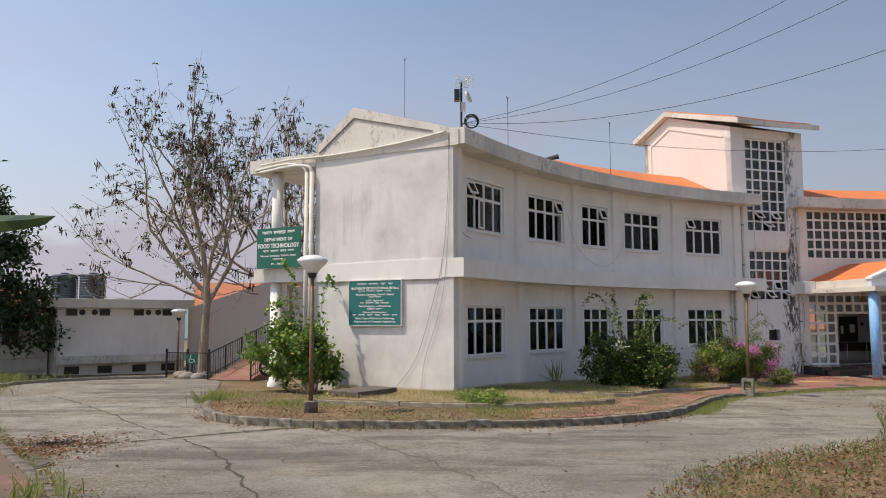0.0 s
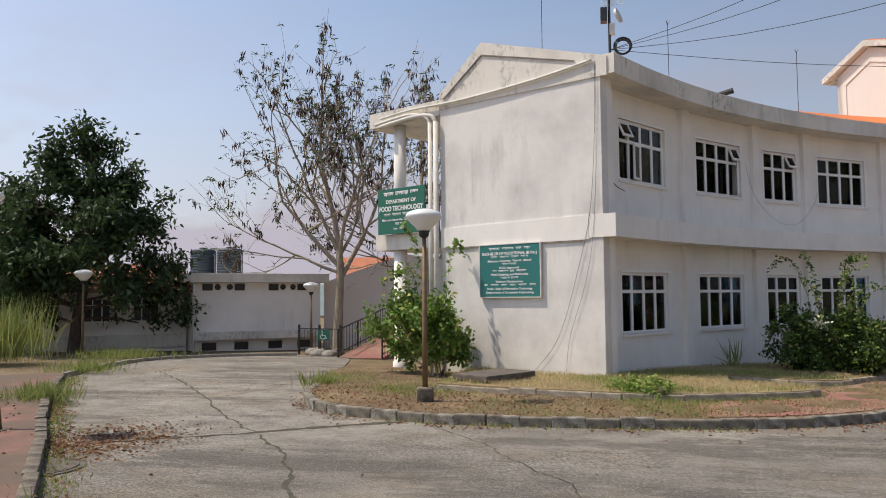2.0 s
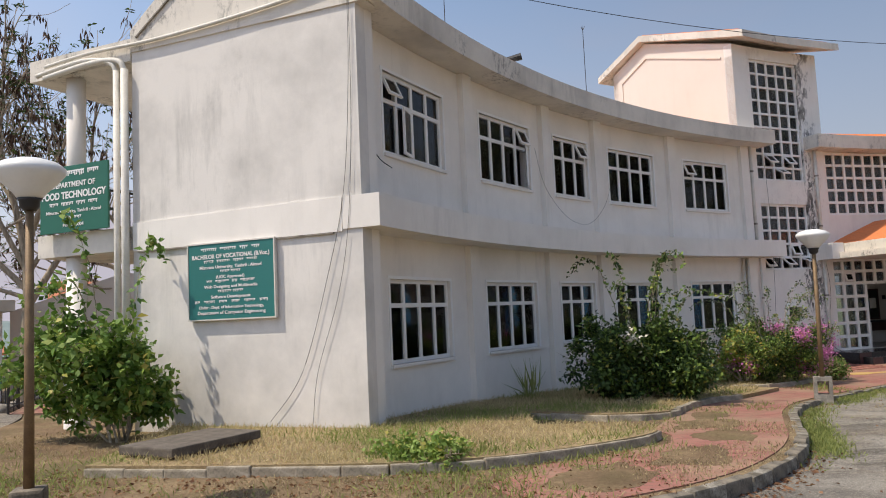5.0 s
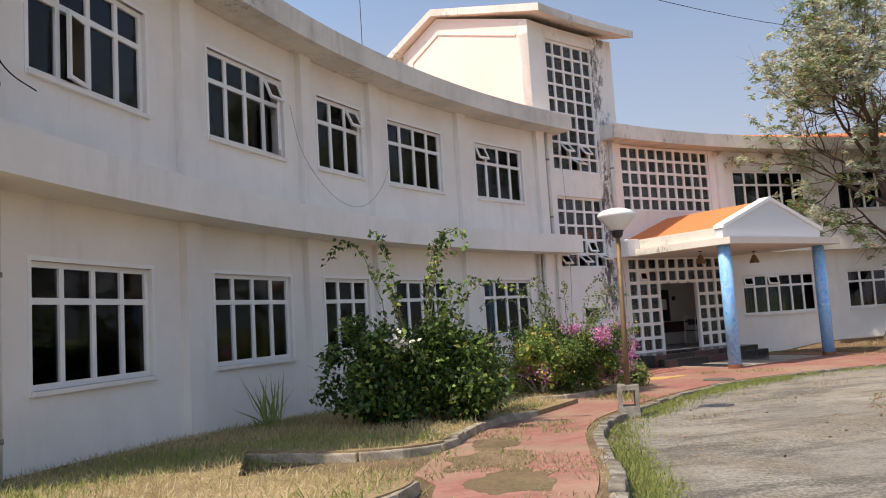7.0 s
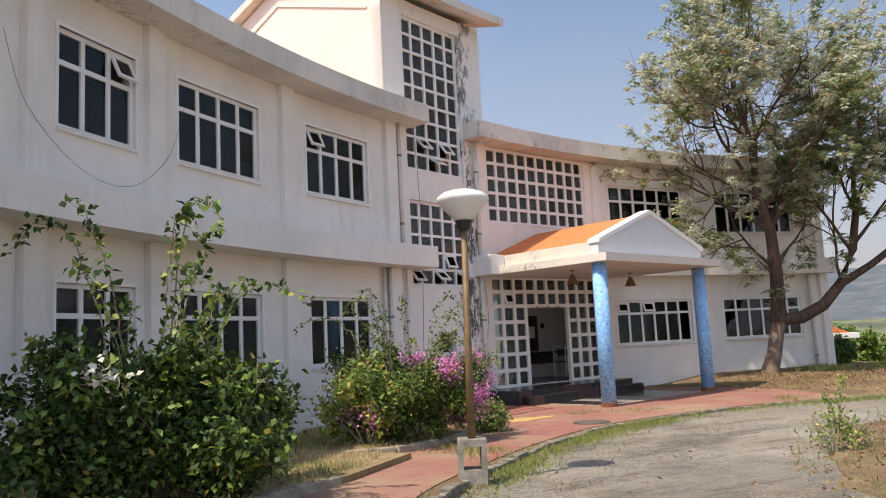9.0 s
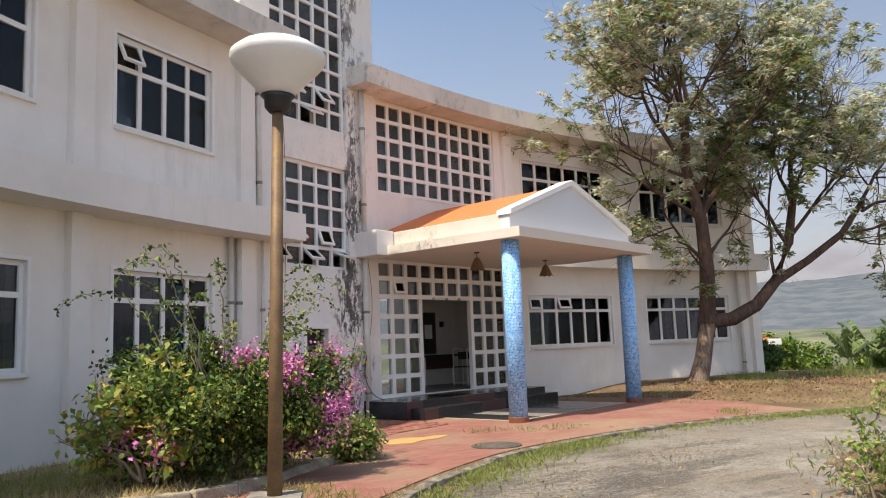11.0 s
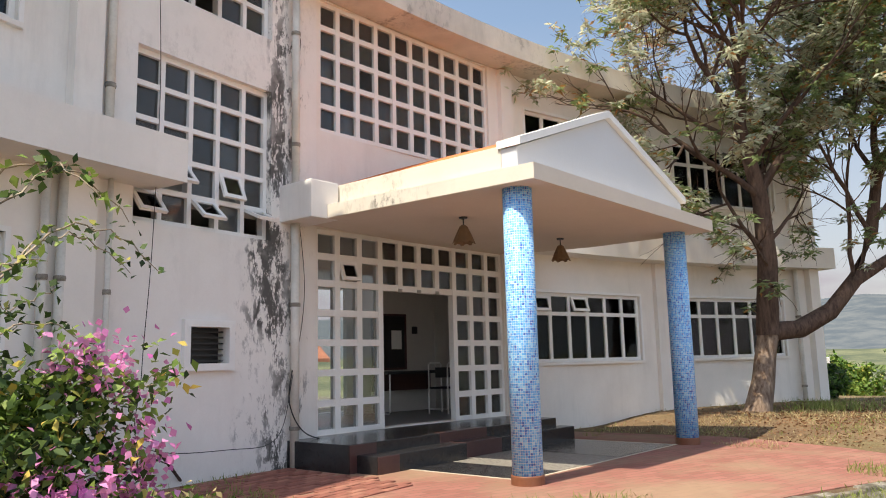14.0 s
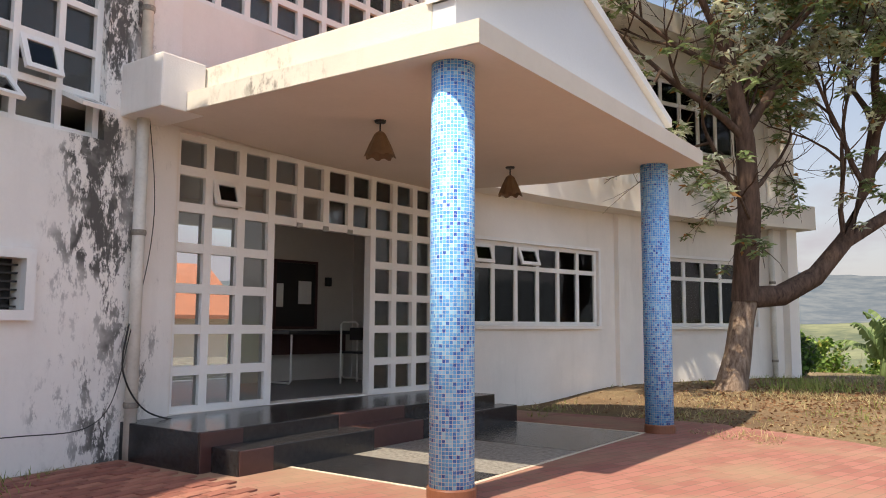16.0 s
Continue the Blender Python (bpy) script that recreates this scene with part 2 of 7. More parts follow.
def mat_roof(name, base, dark):
    m = Mat(name, 0.75, spec=0.3)
    c = m.mix(m.math('MULTIPLY', m.mask(m.noise(1.3, 6, 0.65), 0.4, 0.75), 0.6), base, dark)
    c = m.mix(m.math('MULTIPLY', m.mask(m.noise(14, 4), 0.5, 0.7), 0.35), c, tuple(v * 0.6 for v in dark))
    return m.colour(c).bump(m.noise(25, 3), 0.3, 0.006).m


def mat_bark(name, a, b):
    m = Mat(name, 0.9, spec=0.2)
    n = m.noise(5, 6, 0.7, (3, 3, 0.6))
    c = m.ramp(n, [(0.35, a), (0.65, b)])
    return m.colour(c).bump(n, 0.7, 0.02).m


M_WALL = mat_wall("painted_plaster", (0.86, 0.82, 0.76), (0.46, 0.44, 0.40), 0.6)
M_WALL_STAINED = mat_wall("mildewed_plaster", (0.86, 0.83, 0.785), (0.44, 0.42, 0.385), 0.5, 0.14, (13.3, 29.2))
M_FASCIA = mat_wall("weathered_fascia", (0.76, 0.71, 0.63), (0.30, 0.285, 0.26), 1.15, 0.6)
M_WALL_GABLE = mat_wall("weathered_end_wall", (0.77, 0.735, 0.685), (0.34, 0.33, 0.31), 1.25, 0.12)
# Pediment white with the bluish grey of its shade put into the base colour.
M_SHADED_WHITE = mat_wall("shade_tinted_white", (0.64, 0.66, 0.69), (0.48, 0.49, 0.50), 0.35)
M_CREAM = mat_wall("cream_plaster", (0.74, 0.66, 0.59), (0.55, 0.5, 0.43), 0.4)
M_SOFFIT = mat_plain("soffit_paint", (0.70, 0.62, 0.53), 0.85, vary=0.06, scale=2)
M_FRAME = mat_plain("white_window_paint", (0.86, 0.85, 0.82), 0.45, vary=0.06, scale=3)
M_GLASS = mat_glass("window_glass", (0.42, 0.46, 0.48))
M_GLASS_DULL = mat_glass("dull_window_glass", (0.42, 0.46, 0.48), 0.07)
M_GLASS_CLEAR = mat_glass("clear_hall_glass", (0.86, 0.88, 0.88), 0.05)
M_BASE = mat_plain("brown_base_tile", (0.22, 0.085, 0.045), 0.4, vary=0.2, scale=14)
M_PORCH = mat_wall("grimy_porch_paint", (0.70, 0.65, 0.565), (0.42, 0.39, 0.34), 0.9, 0.7)
M_INLAY = mat_plain("pale_inlay", (0.62, 0.57, 0.47), 0.6, vary=0.3, scale=9, dirt=(0.4, 0.35, 0.27))
M_SPECKLE = mat_plain("grey_speckled_terrazzo", (0.12, 0.11, 0.10), 0.5, vary=0.6, scale=26, dirt=(0.36, 0.34, 0.30))
M_GLASS_DUSTY = mat_glass("dusty_window_glass", (0.42, 0.46, 0.48), 0.12)
M_INSIDE = mat_plain("inner_plaster", (0.62, 0.60, 0.56), 0.9, vary=0.08, scale=1)
M_CURTAIN = mat_plain("dark_curtain", (0.10, 0.085, 0.08), 0.95, vary=0.2, scale=3)
M_GRANITE = mat_plain("dark_granite", (0.018, 0.017, 0.019), 0.22, vary=0.2, scale=20, dirt=(0.05, 0.048, 0.046))
M_MAROON = mat_plain("maroon_granite", (0.085, 0.04, 0.037), 0.3, vary=0.25, scale=15)
M_TERRAZZO = mat_plain("grey_terrazzo", (0.16, 0.15, 0.14), 0.4, vary=0.3, scale=30, dirt=(0.28, 0.27, 0.25))
M_ROAD = mat_concrete_road()
M_GROUND = mat_ground("dry_earth", (0.20, 0.145, 0.09), (0.25, 0.19, 0.12), (0.31, 0.245, 0.155), (0.13, 0.14, 0.06))
M_LAWN = mat_ground("dry_lawn", (0.25, 0.175, 0.10), (0.36, 0.27, 0.155), (0.48, 0.37, 0.21), (0.22, 0.20, 0.085))
M_SOIL = mat_ground("bare_lawn_soil", (0.15, 0.10, 0.065), (0.23, 0.16, 0.098), (0.34, 0.255, 0.15), (0.14, 0.135, 0.06))
M_PAVER = mat_pavers("red_pavers", 0.72, (0.33, 0.24, 0.158), (0.43, 0.61))
M_PAVER_OLD = mat_pavers("soiled_pavers", 0.95, (0.13, 0.10, 0.072), (0.3, 0.52))
M_KERB_W = mat_plain("worn_white_kerb", (0.40, 0.37, 0.31), 0.92, vary=0.8, scale=5, dirt=(0.10, 0.085, 0.062))
M_KERB_B = mat_plain("worn_black_kerb", (0.075, 0.068, 0.057), 0.92, vary=0.7, scale=6, dirt=(0.24, 0.205, 0.155))
M_STONE = mat_plain("grey_concrete", (0.36, 0.325, 0.275), 0.9, vary=0.45, scale=6, dirt=(0.09, 0.08, 0.065))
M_KERB_OLD = mat_plain("mossy_kerb_concrete", (0.24, 0.20, 0.15), 0.95, vary=0.7, scale=5, dirt=(0.06, 0.05, 0.036))
M_MANHOLE = mat_plain("stained_cover_concrete", (0.15, 0.125, 0.10), 0.9, vary=0.5, scale=8, dirt=(0.06, 0.05, 0.04))
M_EDGING = mat_plain("worn_bed_edging", (0.46, 0.40, 0.31), 0.9, vary=0.5, scale=5, dirt=(0.13, 0.11, 0.075))
M_ROOF = mat_roof("orange_roofing", (0.72, 0.22, 0.075), (0.52, 0.17, 0.08))
M_ROOF_OLD = mat_roof("old_red_tiles", (0.52, 0.19, 0.10), (0.30, 0.13, 0.08))
M_PIPE = mat_plain("painted_pipe", (0.72, 0.69, 0.62), 0.6, vary=0.2, scale=4, dirt=(0.35, 0.33, 0.29))
M_BLACK = mat_plain("black_metal", (0.025, 0.024, 0.024), 0.45, vary=0.1)
M_CABLE = mat_plain("black_cable", (0.02, 0.02, 0.02), 0.6, vary=0.05)
M_SIGN = mat_plain("green_sign_paint", (0.015, 0.17, 0.155), 0.5, vary=0.08, scale=4)
M_SIGN_B = mat_plain("dark_green_sign_paint", (0.008, 0.13, 0.085), 0.5, vary=0.08, scale=4)
M_LETTER = mat_plain("white_lettering", (0.82, 0.82, 0.80), 0.6, vary=0.04)
M_POST = mat_plain("rusted_post", (0.24, 0.155, 0.075), 0.6, 0.2, vary=0.4, scale=9, dirt=(0.10, 0.06, 0.035))
M_GLOBE = mat_plain("milky_globe", (0.80, 0.80, 0.77), 0.3, vary=0.06, scale=3)
M_TANK = mat_plain("black_tank_plastic", (0.05, 0.075, 0.10), 0.5, vary=0.15, scale=2)


# ---- mesh helpers ----
def finish(name, bm, material, parent=None, smooth=False):
    me = bpy.data.meshes.new(name)
    bm.normal_update()
    bm.to_mesh(me)
    bm.free()
    me.materials.append(material)
    if smooth:
        me.polygons.foreach_set("use_smooth", [True] * len(me.polygons))
    ob = new(name, me)
    if parent:
        ob.parent = parent
    return ob


def part(name, bm, material, parent, label="", smooth=False):
    ob = finish(name, bm, material, parent, smooth)
    return tagged(ob, label) if label else ob


def thing(name, label, category, group="", kind="", at=None):
    ob = new(name)
    ob.empty_display_size = 0.2
    if at is not None:
        ob.matrix_basis = at if isinstance(at, Matrix) else Matrix.Translation(at)
    return tagged(ob, label, category, group, kind)


def box(bm, x0, x1, y0, y1, z0, z1, m=None, bevel=0.0):
    vs = [bm.verts.new((x, y, z)) for z in (z0, z1) for x, y in ((x0, y0), (x1, y0), (x1, y1), (x0, y1))]
    fs = [bm.faces.new([vs[i] for i in q]) for q in ((3, 2, 1, 0), (4, 5, 6, 7), (0, 1, 5, 4), (1, 2, 6, 5), (2, 3, 7, 6), (3, 0, 4, 7))]
    if bevel:
        es = list({e for f in fs for e in f.edges})
        r = bmesh.ops.bevel(bm, geom=es, offset=bevel, segments=2, affect='EDGES', profile=0.6)
        vs = list({v for f in r["faces"] for v in f.verts} | {v for v in vs if v.is_valid})
    if m is not None:
        bmesh.ops.transform(bm, matrix=m, verts=vs)
    return bm


def tube(bm, pts, radii, n=10, caps=True):
    """A round bar along points; radii: one number or one each."""
    pts = [Vector(p) for p in pts]
    if isinstance(radii, (int, float)):
        radii = [radii] * len(pts)
    rings = []
    for i, p in enumerate(pts):
        d = (pts[min(i + 1, len(pts) - 1)] - pts[max(i - 1, 0)]).normalized()
        side = d.cross(Vector((0, 0, 1)) if abs(d.z) < 0.9 else Vector((1, 0, 0))).normalized()
        other = d.cross(side)
        rings.append([bm.verts.new(p + (side * math.cos(k * math.tau / n) + other * math.sin(k * math.tau / n)) * radii[i]) for k in range(n)])
    for a, b in zip(rings, rings[1:]):
        for k in range(n):
            bm.faces.new((a[k], a[(k + 1) % n], b[(k + 1) % n], b[k]))
    if caps:
        bm.faces.new(rings[0][::-1])
        bm.faces.new(rings[-1])
    return bm


def lathe(bm, profile, n=24, at=(0, 0, 0)):
    """A turned shape from (radius, height) pairs."""
    rings = [[bm.verts.new((at[0] + r * math.cos(k * math.tau / n), at[1] + r * math.sin(k * math.tau / n), at[2] + z)) for k in range(n)] for r, z in profile]
    for a, b in zip(rings, rings[1:]):
        for k in range(n):
            bm.faces.new((a[k], a[(k + 1) % n], b[(k + 1) % n], b[k]))
    if profile[0][0] > 0.001:
        bm.faces.new(rings[0][::-1])
    if profile[-1][0] > 0.001:
        bm.faces.new(rings[-1])
    return bm


def prism(bm, outline, m, depth):
    """An outline of (x, z) pairs pushed from y = 0 to y = depth, then moved by m."""
    a = [bm.verts.new(m @ Vector((x, 0, z))) for x, z in outline]
    b = [bm.verts.new(m @ Vector((x, depth, z))) for x, z in outline]
    bm.faces.new(a)
    bm.faces.new(b[::-1])
    k = len(outline)
    for i in range(k):
        bm.faces.new((a[(i + 1) % k], a[i], b[i], b[(i + 1) % k]))
    bmesh.ops.recalc_face_normals(bm, faces=bm.faces)
    return bm


# ---- the plan: one curved building about a centre ----
CX, CY = 19.99, 7.49
R_WALL, R_BACK = 22.66, 22.90
A_LEFT, A_RIGHT = 152.0, 73.7
A_TOWER0, A_TOWER1 = 114.0, 105.4


def P(a, r, z=0.0):
    return Vector((CX + r * math.cos(radians(a)), CY + r * math.sin(radians(a)), z))


def smooth01(x, a, b):
    t = min(1.0, max(0.0, (x - a) / (b - a)))
    return t * t * (3 - 2 * t)


def along(x, y):
    return 0.45 * x + 0.89 * y


def road_z(x, y):
    """The height of the road: it sinks gently towards the porch, and falls away beyond the site."""
    z = 0.06 - 0.37 * smooth01(along(x, y), 8, 28)
    z -= 14.0 * smooth01(x - 0.25 * y, 24, 90)
    z -= 5.0 * smooth01(-x, 24, 90) + 6.0 * smooth01(y, 42, 120)
    return z


def island_z(x, y):
    return road_z(x, y) + 0.12 - 0.09 * smooth01(along(x, y), 18, 26) + 0.2 * smooth01(x, 19.8, 22.0) * smooth01(y, 23.5, 26.0)


def bed_z(x, y):
    return road_z(x, y) + 0.23 - 0.08 * smooth01(along(x, y), 18, 26)


def arc_box(bm, a0, a1, r0, r1, z0, z1, step=0.75):
    """A curved beam between two angles, two radii and two heights."""
    n = max(1, int(math.ceil(abs(a1 - a0) / step)))
    cols = []
    for i in range(n + 1):
        a = a0 + (a1 - a0) * i / n
        cols.append([bm.verts.new(P(a, r, z)) for r, z in ((r0, z0), (r1, z0), (r1, z1), (r0, z1))])
    for u, v in zip(cols, cols[1:]):
        for k in range(4):
            bm.faces.new((u[k], u[(k + 1) % 4], v[(k + 1) % 4], v[k]))
    bm.faces.new(cols[0][::-1])
    bm.faces.new(cols[-1])
    bmesh.ops.recalc_face_normals(bm, faces=bm.faces)
    return bm


def arc_wall(bm, a0, a1, r0, r1, z0, z1, holes, step=0.8):
    """A curved wall with openings (a0, a1, z0, z1) cut right through it."""
    angles = {a0, a1}
    heights = {z0, z1}
    for h in holes:
        angles |= {h[0], h[1]}
        heights |= {h[2], h[3]}
    base = sorted(angles)
    fine = []
    for u, v in zip(base, base[1:]):
        k = max(1, int(math.ceil((v - u) / step)))
        fine += [u + (v - u) * i / k for i in range(k)]
    fine.append(base[-1])
    hs = sorted(heights)

    def solid(i, j):
        if not (0 <= i < len(fine) - 1 and 0 <= j < len(hs) - 1):
            return False
        a, z = (fine[i] + fine[i + 1]) / 2, (hs[j] + hs[j + 1]) / 2
        return not any(min(h[0], h[1]) < a < max(h[0], h[1]) and h[2] < z < h[3] for h in holes)
    cache = {}

    def vert(i, j, k):
        if (i, j, k) not in cache:
            cache[i, j, k] = bm.verts.new(P(fine[i], (r0, r1)[k], hs[j]))
        return cache[i, j, k]
    for i in range(len(fine) - 1):
        for j in range(len(hs) - 1):
            if not solid(i, j):
                continue
            for k in (0, 1):
                bm.faces.new([vert(i, j, k), vert(i + 1, j, k), vert(i + 1, j + 1, k), vert(i, j + 1, k)])
            if not solid(i - 1, j):
                bm.faces.new([vert(i, j, 0), vert(i, j + 1, 0), vert(i, j + 1, 1), vert(i, j, 1)])
            if not solid(i + 1, j):
                bm.faces.new([vert(i + 1, j, 0), vert(i + 1, j, 1), vert(i + 1, j + 1, 1), vert(i + 1, j + 1, 0)])
            if not solid(i, j - 1):
                bm.faces.new([vert(i, j, 0), vert(i, j, 1), vert(i + 1, j, 1), vert(i + 1, j, 0)])
            if not solid(i, j + 1):
                bm.faces.new([vert(i, j + 1, 0), vert(i + 1, j + 1, 0), vert(i + 1, j + 1, 1), vert(i, j + 1, 1)])
    bmesh.ops.recalc_face_normals(bm, faces=bm.faces)
    return bm


def structure(name, bm, material, label, smooth=False):
    return tagged(finish(name, bm, material, None, smooth), label, name.rstrip("_0123456789").split("_")[0], kind="structure")


# ---- ground ----
def sheet(name, outline, height, material, label, lift=0.0, cell=1.0):
    """A flat-lying outline cut into cells and laid on the height function."""
    bm = bmesh.new()
    bm.faces.new([bm.verts.new((x, y, 0)) for x, y in outline])
    xs, ys = [p[0] for p in outline], [p[1] for p in outline]
    for k, (lo, hi) in enumerate(((min(xs), max(xs)), (min(ys), max(ys)))):
        v = math.ceil(lo / cell) * cell
        while v < hi:
            co, no = ((v, 0, 0), (1, 0, 0)) if k == 0 else ((0, v, 0), (0, 1, 0))
            bmesh.ops.bisect_plane(bm, geom=bm.verts[:] + bm.edges[:] + bm.faces[:], plane_co=co, plane_no=no)
            v += cell
    for v in bm.verts:
        v.co.z = height(v.co.x, v.co.y) + lift
    bmesh.ops.triangulate(bm, faces=bm.faces)
    bm.normal_update()
    for f in bm.faces:
        if f.normal.z < 0:
            f.normal_flip()
    rim = bmesh.ops.extrude_edge_only(bm, edges=[e for e in bm.edges if e.is_boundary])
    bmesh.ops.translate(bm, verts=[g_ for g_ in rim["geom"] if isinstance(g_, bmesh.types.BMVert)], vec=(0, 0, -0.3))
    return structure(name, bm, material, label)


def spline(points, per=6, closed=False):
    """Points of a smooth curve through the given ones."""
    out, n = [], len(points)
    for i in range(n if closed else n - 1):
        if closed:
            p = [Vector(points[(i + k) % n]) for k in (-1, 0, 1, 2)]
        else:
            p = [Vector(points[min(max(i + k, 0), n - 1)]) for k in (-1, 0, 1, 2)]
        for s in range(per):
            t = s / per
            out.append(0.5 * ((2 * p[1]) + (p[2] - p[0]) * t + (2 * p[0] - 5 * p[1] + 4 * p[2] - p[3]) * t * t + (3 * p[1] - p[0] - 3 * p[2] + p[3]) * t ** 3))
    if not closed:
        out.append(Vector(points[-1]))
    return out


def resample(pts, step):
    out, left = [Vector(pts[0])], step
    for a, b in zip(pts, pts[1:]):
        a, b = Vector(a), Vector(b)
        d = (b - a).length
        s = left
        while s <= d:
            out.append(a + (b - a) * (s / d))
            s += step
        left = s - d
    return out


bm = bmesh.new()
rings = [0, 4, 8, 12, 16, 20, 25, 30, 36, 43, 52, 64, 80, 105, 150, 230, 400, 800, 1800, 3800]
N = 96
vs = [[bm.verts.new((8 + r * math.cos(k * math.tau / N), 18 + r * math.sin(k * math.tau / N), 0)) for k in range(N)] for r in rings[1:]]
mid = bm.verts.new((8, 18, 0))
for k in range(N):
    bm.faces.new((mid, vs[0][k], vs[0][(k + 1) % N]))
for u, v in zip(vs, vs[1:]):
    for k in range(N):
        bm.faces.new((u[k], v[k], v[(k + 1) % N], u[(k + 1) % N]))
for v in bm.verts:
    v.co.z = road_z(v.co.x, v.co.y) - 0.03
structure("ground", bm, M_GROUND, "dry brown earth that falls away to the valley")

OUTER = [(-5.6, 18.6), (-5.05, 16.9), (-4.6, 14.95), (-3.8, 13.65), (-2.74, 13.15), (-1.73, 12.88), (0.14, 12.95), (1.6, 13.2), (2.63, 13.58), (3.6, 14.2), (4.5, 15.15), (5.2, 16.2),
         (5.8, 17.4), (6.6, 18.85), (7.7, 20.25), (9.8, 22.05), (11.5, 23.15), (13.0, 23.75), (15.2, 24.0), (17.1, 23.85), (18.9, 23.4), (22.0, 22.5), (26.0, 21.2), (30.0, 19.6)]
outer = spline(OUTER, 6)
ROAD_EDGE_LEFT = [(-1.2, 4.2), (-3.68, 7.45), (-5.71, 10.14), (-8.65, 13.9), (-11.2, 17.6), (-12.0, 20.2), (-12.4, 22.9), (-11.1, 25.3), (-9.07, 26.7), (-7.5, 25.6), (-6.45, 22.2)]
ISLAND = [(2.0, 7.2), (2.45, 8.4), (3.2, 9.5), (4.7, 10.6), (6.6, 11.9), (8.2, 14.6), (9.96, 18.06), (12.2, 19.9), (14.2, 21.15), (17, 21.2), (21, 19.8), (22, 12), (16, 5), (8, 3.0), (3.2, 4.2)]
sheet("road", [(-1.0, -14)] + [tuple(p[:2]) for p in spline([(-1.2, -4)] + ROAD_EDGE_LEFT, 4)] + [tuple(p[:2]) for p in outer] + [(34, 18), (34, -14)],
      road_z, M_ROAD, "pale grey cracked concrete road", 0.0)
isl = [tuple(p[:2]) for p in spline(ISLAND, 5, True)]


def rim_z(x, y):
    """The island swells gently from its worn edge."""
    gap = min(math.hypot(x - px, y - py) for px, py in isl)
    return road_z(x, y) - 0.012 + 0.07 * smooth01(gap, 0.25, 1.1)


sheet("ground_island", isl, rim_z, M_SOIL, "island of dry grass and fallen leaves between the roads", 0.0, 0.5)
arc = [tuple(P(a, R_WALL + 0.1)[:2]) for a in np.linspace(A_RIGHT - 3, A_LEFT, 50)]
sheet("lawn", [tuple(p[:2]) for p in outer] + [(31, 24)] + arc + [tuple(P(A_LEFT, 26.4)[:2]), (-5.2, 23.5), (-6.2, 22.5)], island_z, M_SOIL, "strip of dry lawn and weeds before the building", 0.0)


def kerb_line(name, pts, height, top, deep, length, label, mats, wide=0.13, seed=1):
    """A row of kerb stones, each a piece of its own."""
    rng = random.Random(seed)
    holder = thing(name, label, "kerb", kind="structure")
    pts = resample(pts, length)
    meshes = []
    for i, mt in enumerate(mats):
        bm = bmesh.new()
        box(bm, -wide / 2, wide / 2, -length / 2 + 0.002, length / 2 + 0.004, -deep, 0.0, bevel=0.018)
        ob = finish("kerb_stone", bm, mt, holder)
        meshes.append(ob.data)
        bpy.data.objects.remove(ob)
    for i, (a, b) in enumerate(zip(pts, pts[1:])):
        c = (a + b) / 2
        d = b - a
        ob = new("kerb_stone", meshes[(i // 1) % len(meshes)] if rng.random() > 0.12 else meshes[0])
        z = height(c.x, c.y)
        tilt = math.atan2(height(b.x, b.y) - height(a.x, a.y), d.length)
        ob.matrix_basis = Matrix.Translation((c.x + rng.uniform(-0.012, 0.012), c.y + rng.uniform(-0.012, 0.012), z + top + rng.uniform(-0.018, 0.012))) @ Matrix.Rotation(math.atan2(d.y, d.x) - math.pi / 2 + rng.uniform(-0.02, 0.02), 4, 'Z') @ Matrix.Rotation(tilt, 4, 'X')
        ob.parent = holder
    return holder


kerb_line("kerb", outer, island_z, 0.015, 0.3, 0.42, "worn black and white painted kerb along the lawn", [M_KERB_B, M_KERB_W])
BED1 = spline([(-2.6, 15.85), (-1.4, 15.5), (-0.57, 15.32), (0.52, 15.1), (1.63, 15.2), (2.6, 15.65), (3.45, 16.25), (3.62, 16.75), (3.2, 17.2), (2.4, 17.6)], 5)
BED2 = spline([(2.6, 19.3), (3.3, 18.6), (3.9, 18.35), (4.55, 18.5), (5.07, 19.3), (5.97, 20.45), (7.0, 21.2)], 5)
BED3 = spline([(6.9, 24.6), (7.3, 23.8), (7.75, 23.45), (8.4, 23.25), (9.1, 23.5), (9.7, 24.0), (10.9, 24.9), (11.6, 26.2)], 5)
wall_side = [tuple(P(a, R_WALL + 0.1)[:2]) for a in np.linspace(131, 151.9, 16)]
sheet("lawn_bed", [tuple(p[:2]) for p in BED1] + [tuple(p[:2]) for p in BED2[:16]] + [(4.4, 19.2), (4.6, 21.5)] + wall_side + [(0.0, 18.1), (-2.6, 19.4)], bed_z, M_LAWN, "raised bed of dry grass against the wall", 0.0)
sheet("lawn_bed_2", [tuple(p[:2]) for p in BED2[8:]] + [(8.4, 22.6)] + [tuple(p[:2]) for p in BED3[3:]] + [tuple(P(a, R_WALL + 0.1)[:2]) for a in np.linspace(112, 131, 16)] + [(4.7, 21.6)], bed_z, M_LAWN, "planted bed of earth before the wall", -0.035)
for i, (b, n) in enumerate(((BED1, 1), (BED2, 2), (BED3, 3))):
    kerb_line("kerb_%d" % n, b, bed_z, -0.012, 0.28, 0.45, "low worn concrete edging of the planted bed", [M_EDGING], 0.1, seed=n)
path_out = [p for p in outer if p.x > 1.4 and p.x < 19]
